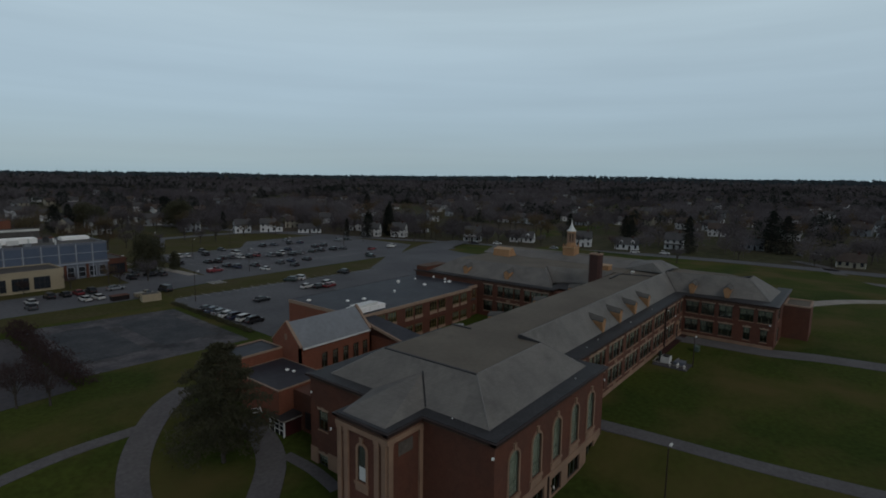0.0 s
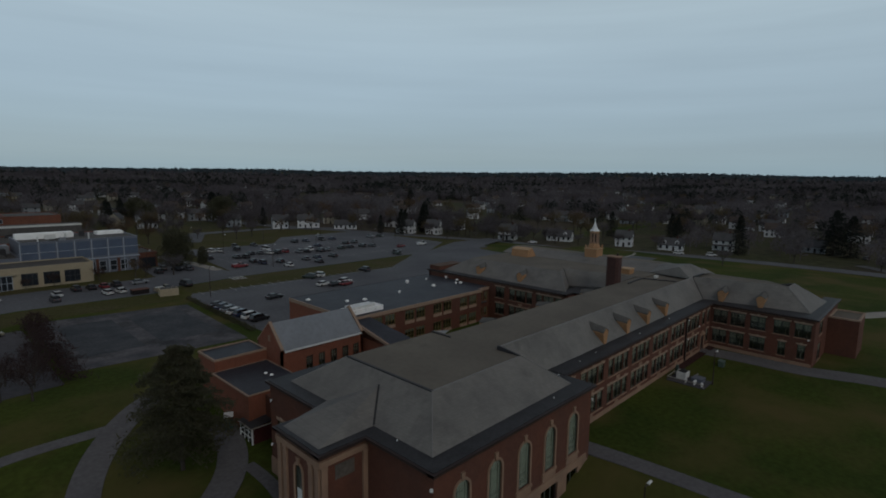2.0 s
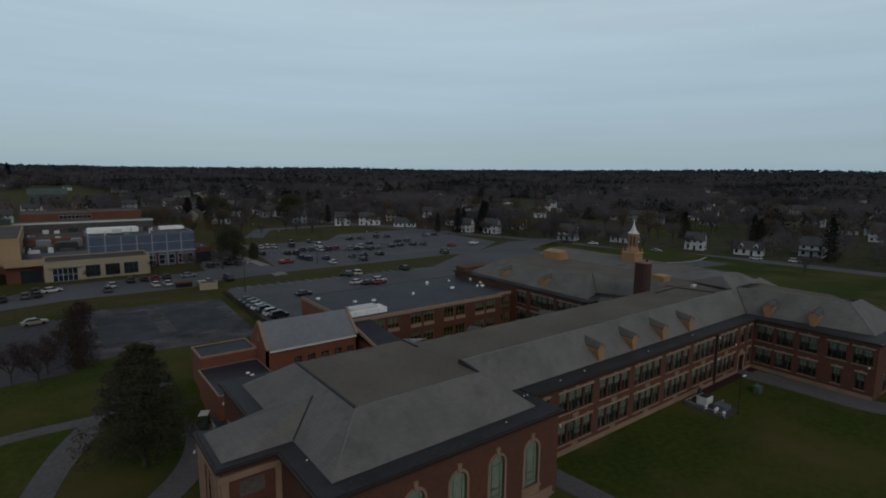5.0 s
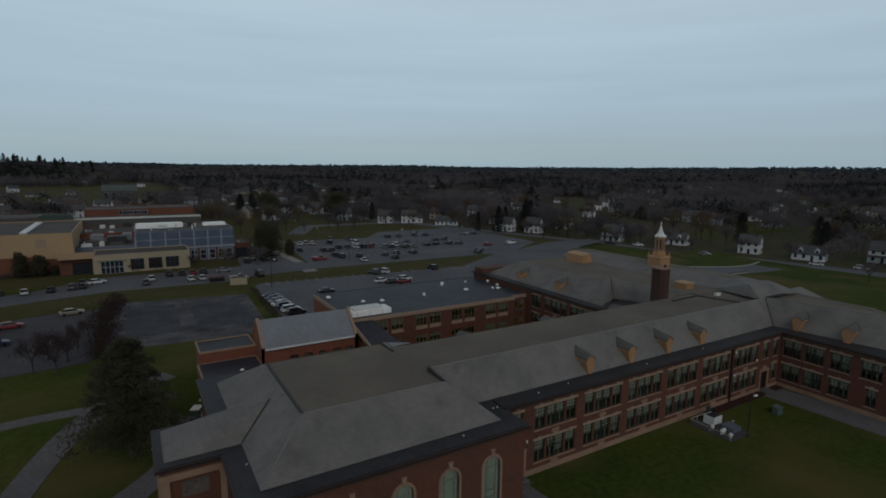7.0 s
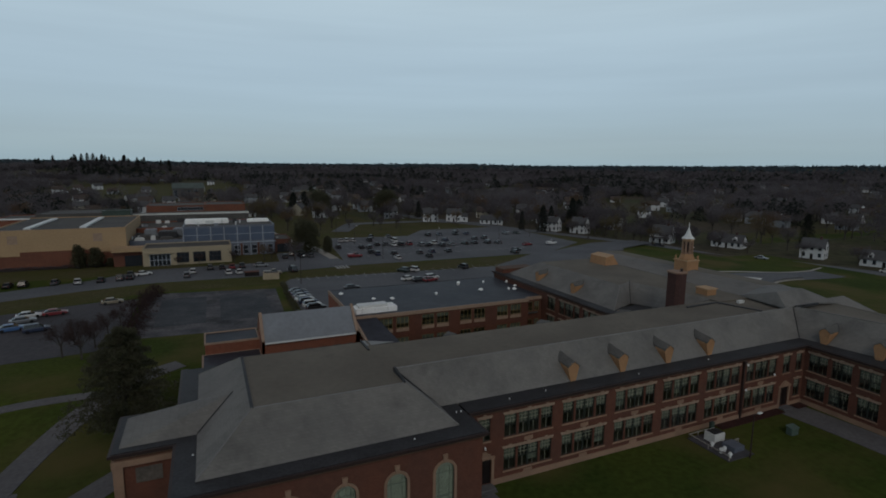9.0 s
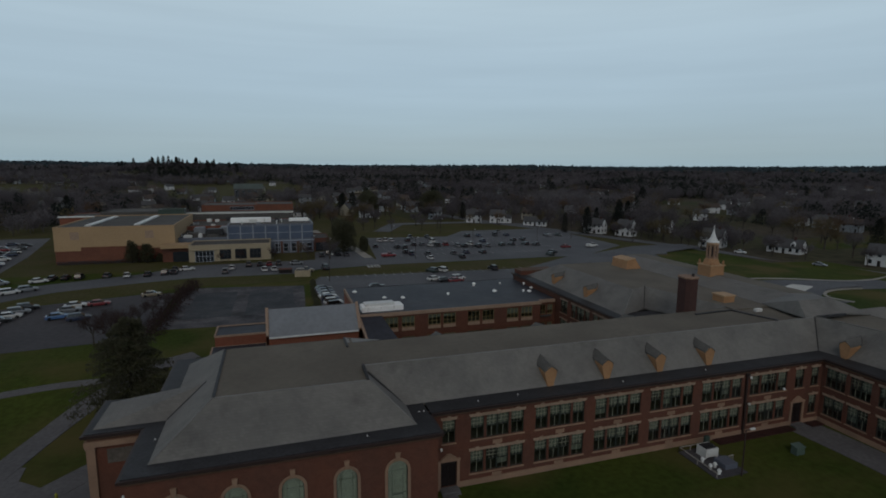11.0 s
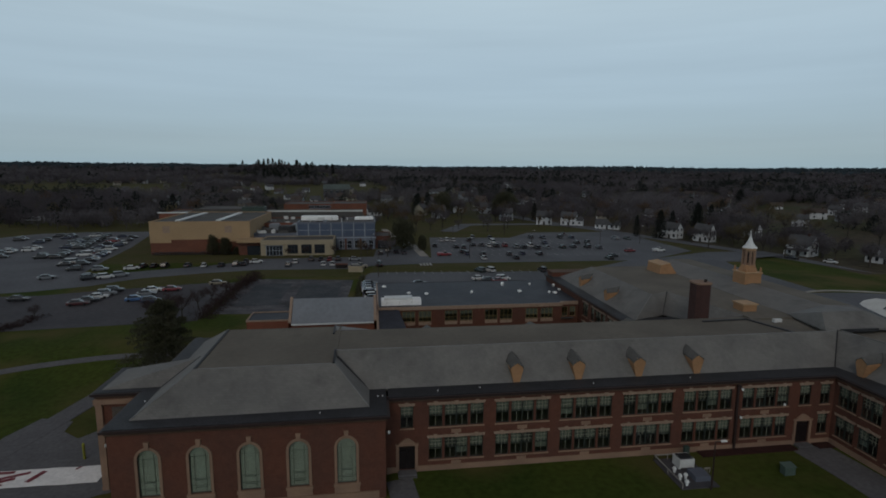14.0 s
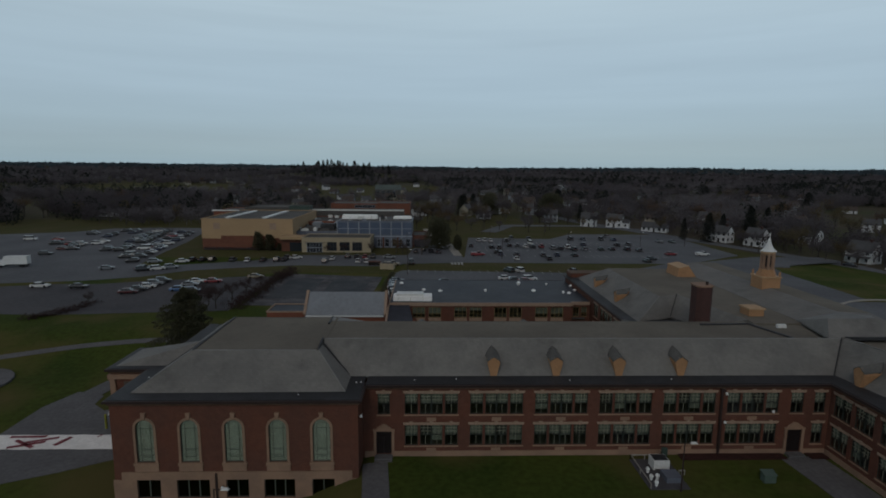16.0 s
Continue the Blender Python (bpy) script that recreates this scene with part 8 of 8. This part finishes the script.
def woods(name, spots, d0, d1, tris, size, material, label, seed, evergreen=False, mass=False):
    """Far woodland: many rough crowns joined, each with an uneven outline."""
    rg = random.Random(seed)
    s = Shape()
    for _ in range(spots):
        a = radians(rg.uniform(-22, 142))
        q = math.sqrt(rg.uniform(d0 * d0, d1 * d1))
        x, y = 70 + q * math.cos(a), 60 + q * math.sin(a)
        if not (y > 300 or beyond_street(x, y, 14) or (x < -50 and y > 268) or x < -178):
            continue
        if in_field(x, y) or q < 1000 and noise.noise((x / 90, y / 90, 5.0)) < -0.16:
            continue
        if q < 1000 and before_house(x, y):
            continue
        if evergreen and noise.noise((x / 230, y / 230, 9.0)) + 0.22 * noise.noise((x / 60, y / 60, 2.0)) < (0.17 if x < 150 else 0.08):
            continue
        z = ground_z(x, y)
        h = rg.uniform(8, 14) * (1.0 if mass else 1.3 if evergreen else 1.0) * (1 + 0.35 * noise.noise((x / 60, y / 60, 1.5)))
        w = h * (0.56 if evergreen else 0.40) * rg.uniform(0.8, 1.25)
        for _ in range(tris):
            if evergreen:
                u = rg.random() ** 1.4
                rr = w * (1 - u) ** 0.6 * math.sqrt(rg.random())
                zz = h * (0.06 + 0.94 * u)
            else:
                t, k = rg.uniform(-1, 1), rg.random() ** 0.4
                rr = w * math.sqrt(1 - t * t) * k
                zz = h * (0.58 + 0.42 * t * k)
            b = rg.uniform(0, 6.2832)
            twig(s, rg, (x + rr * math.cos(b), y + rr * math.sin(b), z + zz), size * rg.uniform(0.6, 1.4), size * (0.36 if not mass else 0.8), 0.6)
        if not evergreen and tris > 60:
            limb(s, (x, y, z - 0.5), (x, y, z + h * 0.6), 0.2, 0.06, 3)
    me = bpy.data.meshes.new(name)
    me.from_pydata(s.v, [], s.f)
    me.materials.append(material)
    single(name, me, None, label, "woodland", kind="stuff")


CLEAR = []
for i, hh in enumerate(HOUSES):
    hd = math.hypot(hh[0] - 20, hh[1] - 10)
    CLEAR.append((hh[0], hh[1], (20 - hh[0]) / hd, (10 - hh[1]) / hd, 12 if hd < 360 else (60, 26, 40)[i % 3]))


for bx in (15, 27, 39):
    CLEAR.append((bx, 575, 0.0, -1.0, 70))


def before_house(x, y):
    """True in a house's own garden and the open strip in front of it."""
    for hx, hy, ux, uy, depth in CLEAR:
        dx, dy = x - hx, y - hy
        if -130 < dx < 130 and -130 < dy < 130:
            u, v = dx * ux + dy * uy, dx * uy - dy * ux
            if -5 < u < depth and abs(v) < 7.5 or depth <= u < 125 and abs(v) < 6 and noise.noise((x * 0.9, y * 0.9, 4.0)) > -0.12:
                return True
    return False


woods("near_woods", 5200, 190, 620, 200, 1.35, M_TWIG, "grey-brown leafless woodland round the houses", 31)
woods("middle_woods", 7600, 620, 1050, 100, 2.0, M_TWIG, "grey-brown leafless woodland beyond the houses", 37)
woods("budding_woods", 520, 260, 1100, 90, 2.0, M_BUD, "woodland with yellowish opening buds", 32)
woods("evergreen_woods", 9000, 280, 1200, 84, 2.2, M_PINEFAR, "dark evergreens among bare woodland", 33, True)
woods("far_woods", 11000, 1000, 2100, 36, 3.4, M_TWIG, "far grey-brown woodland", 34, mass=True)
woods("far_evergreen_woods", 5200, 1000, 2100, 22, 4.5, M_PINEFAR, "far dark evergreen woodland", 35, True, True)
# The horizon belt carries its haze in its blue-grey colour.
woods("horizon_woods", 8500, 1900, 3900, 12, 9.0, M_HAZEHILL, "woodland on the horizon hills, with haze put into its blue-grey colour", 36, mass=True)


def hedge(name, pts, w, h, n, material, label, seed):
    rg = random.Random(seed)
    s = Shape()
    for (x0, y0), (x1, y1) in zip(pts, pts[1:]):
        for _ in range(n):
            u = rg.random()
            x, y = x0 + (x1 - x0) * u + rg.gauss(0, w * 0.35), y0 + (y1 - y0) * u + rg.gauss(0, w * 0.35)
            top = h * (0.7 + 0.5 * noise.noise((x / 3, y / 3, 2.0)))
            twig(s, rg, (x, y, ground_z(x, y) + rg.random() * max(0.4, top)), 0.9, 0.16, 0.9)
    me = bpy.data.meshes.new(name)
    me.from_pydata(s.v, [], s.f)
    me.materials.append(material)
    single(name, me, None, label, "hedge", kind="stuff")


hedge("red_hedge", [(27, 92), (27.5, 110), (28, 128), (29, 138)], 3.6, 2.6, 1000, M_HEDGE, "tall leafless red-brown hedge beside the court", 41)
hedge("red_shrubs", [(-15, 84.2), (-11.5, 87.5), (-9.6, 91.5), (-8.6, 98.5)], 2.0, 1.4, 240, M_HEDGE, "low leafless red-brown shrubs beside the lower car park", 42)
hedge("lot_hedge", [(60.0, 99), (60.4, 118), (61.2, 137)], 1.1, 0.9, 640, M_PINE, "low dark evergreen hedge beside the staff car park", 47)
hedge("foundation_shrubs", [(-18, 184.6), (20, 184.2)], 1.0, 1.4, 2200, M_TWIG, "low brown shrubs along the far school wall", 43)
rt = random.Random(77)
for i in range(30):
    tree(CON, -165 + rt.gauss(0, 55), 1320 + rt.gauss(0, 30), rt.uniform(0, 360), rt.uniform(1.3, 1.9), 1.2)
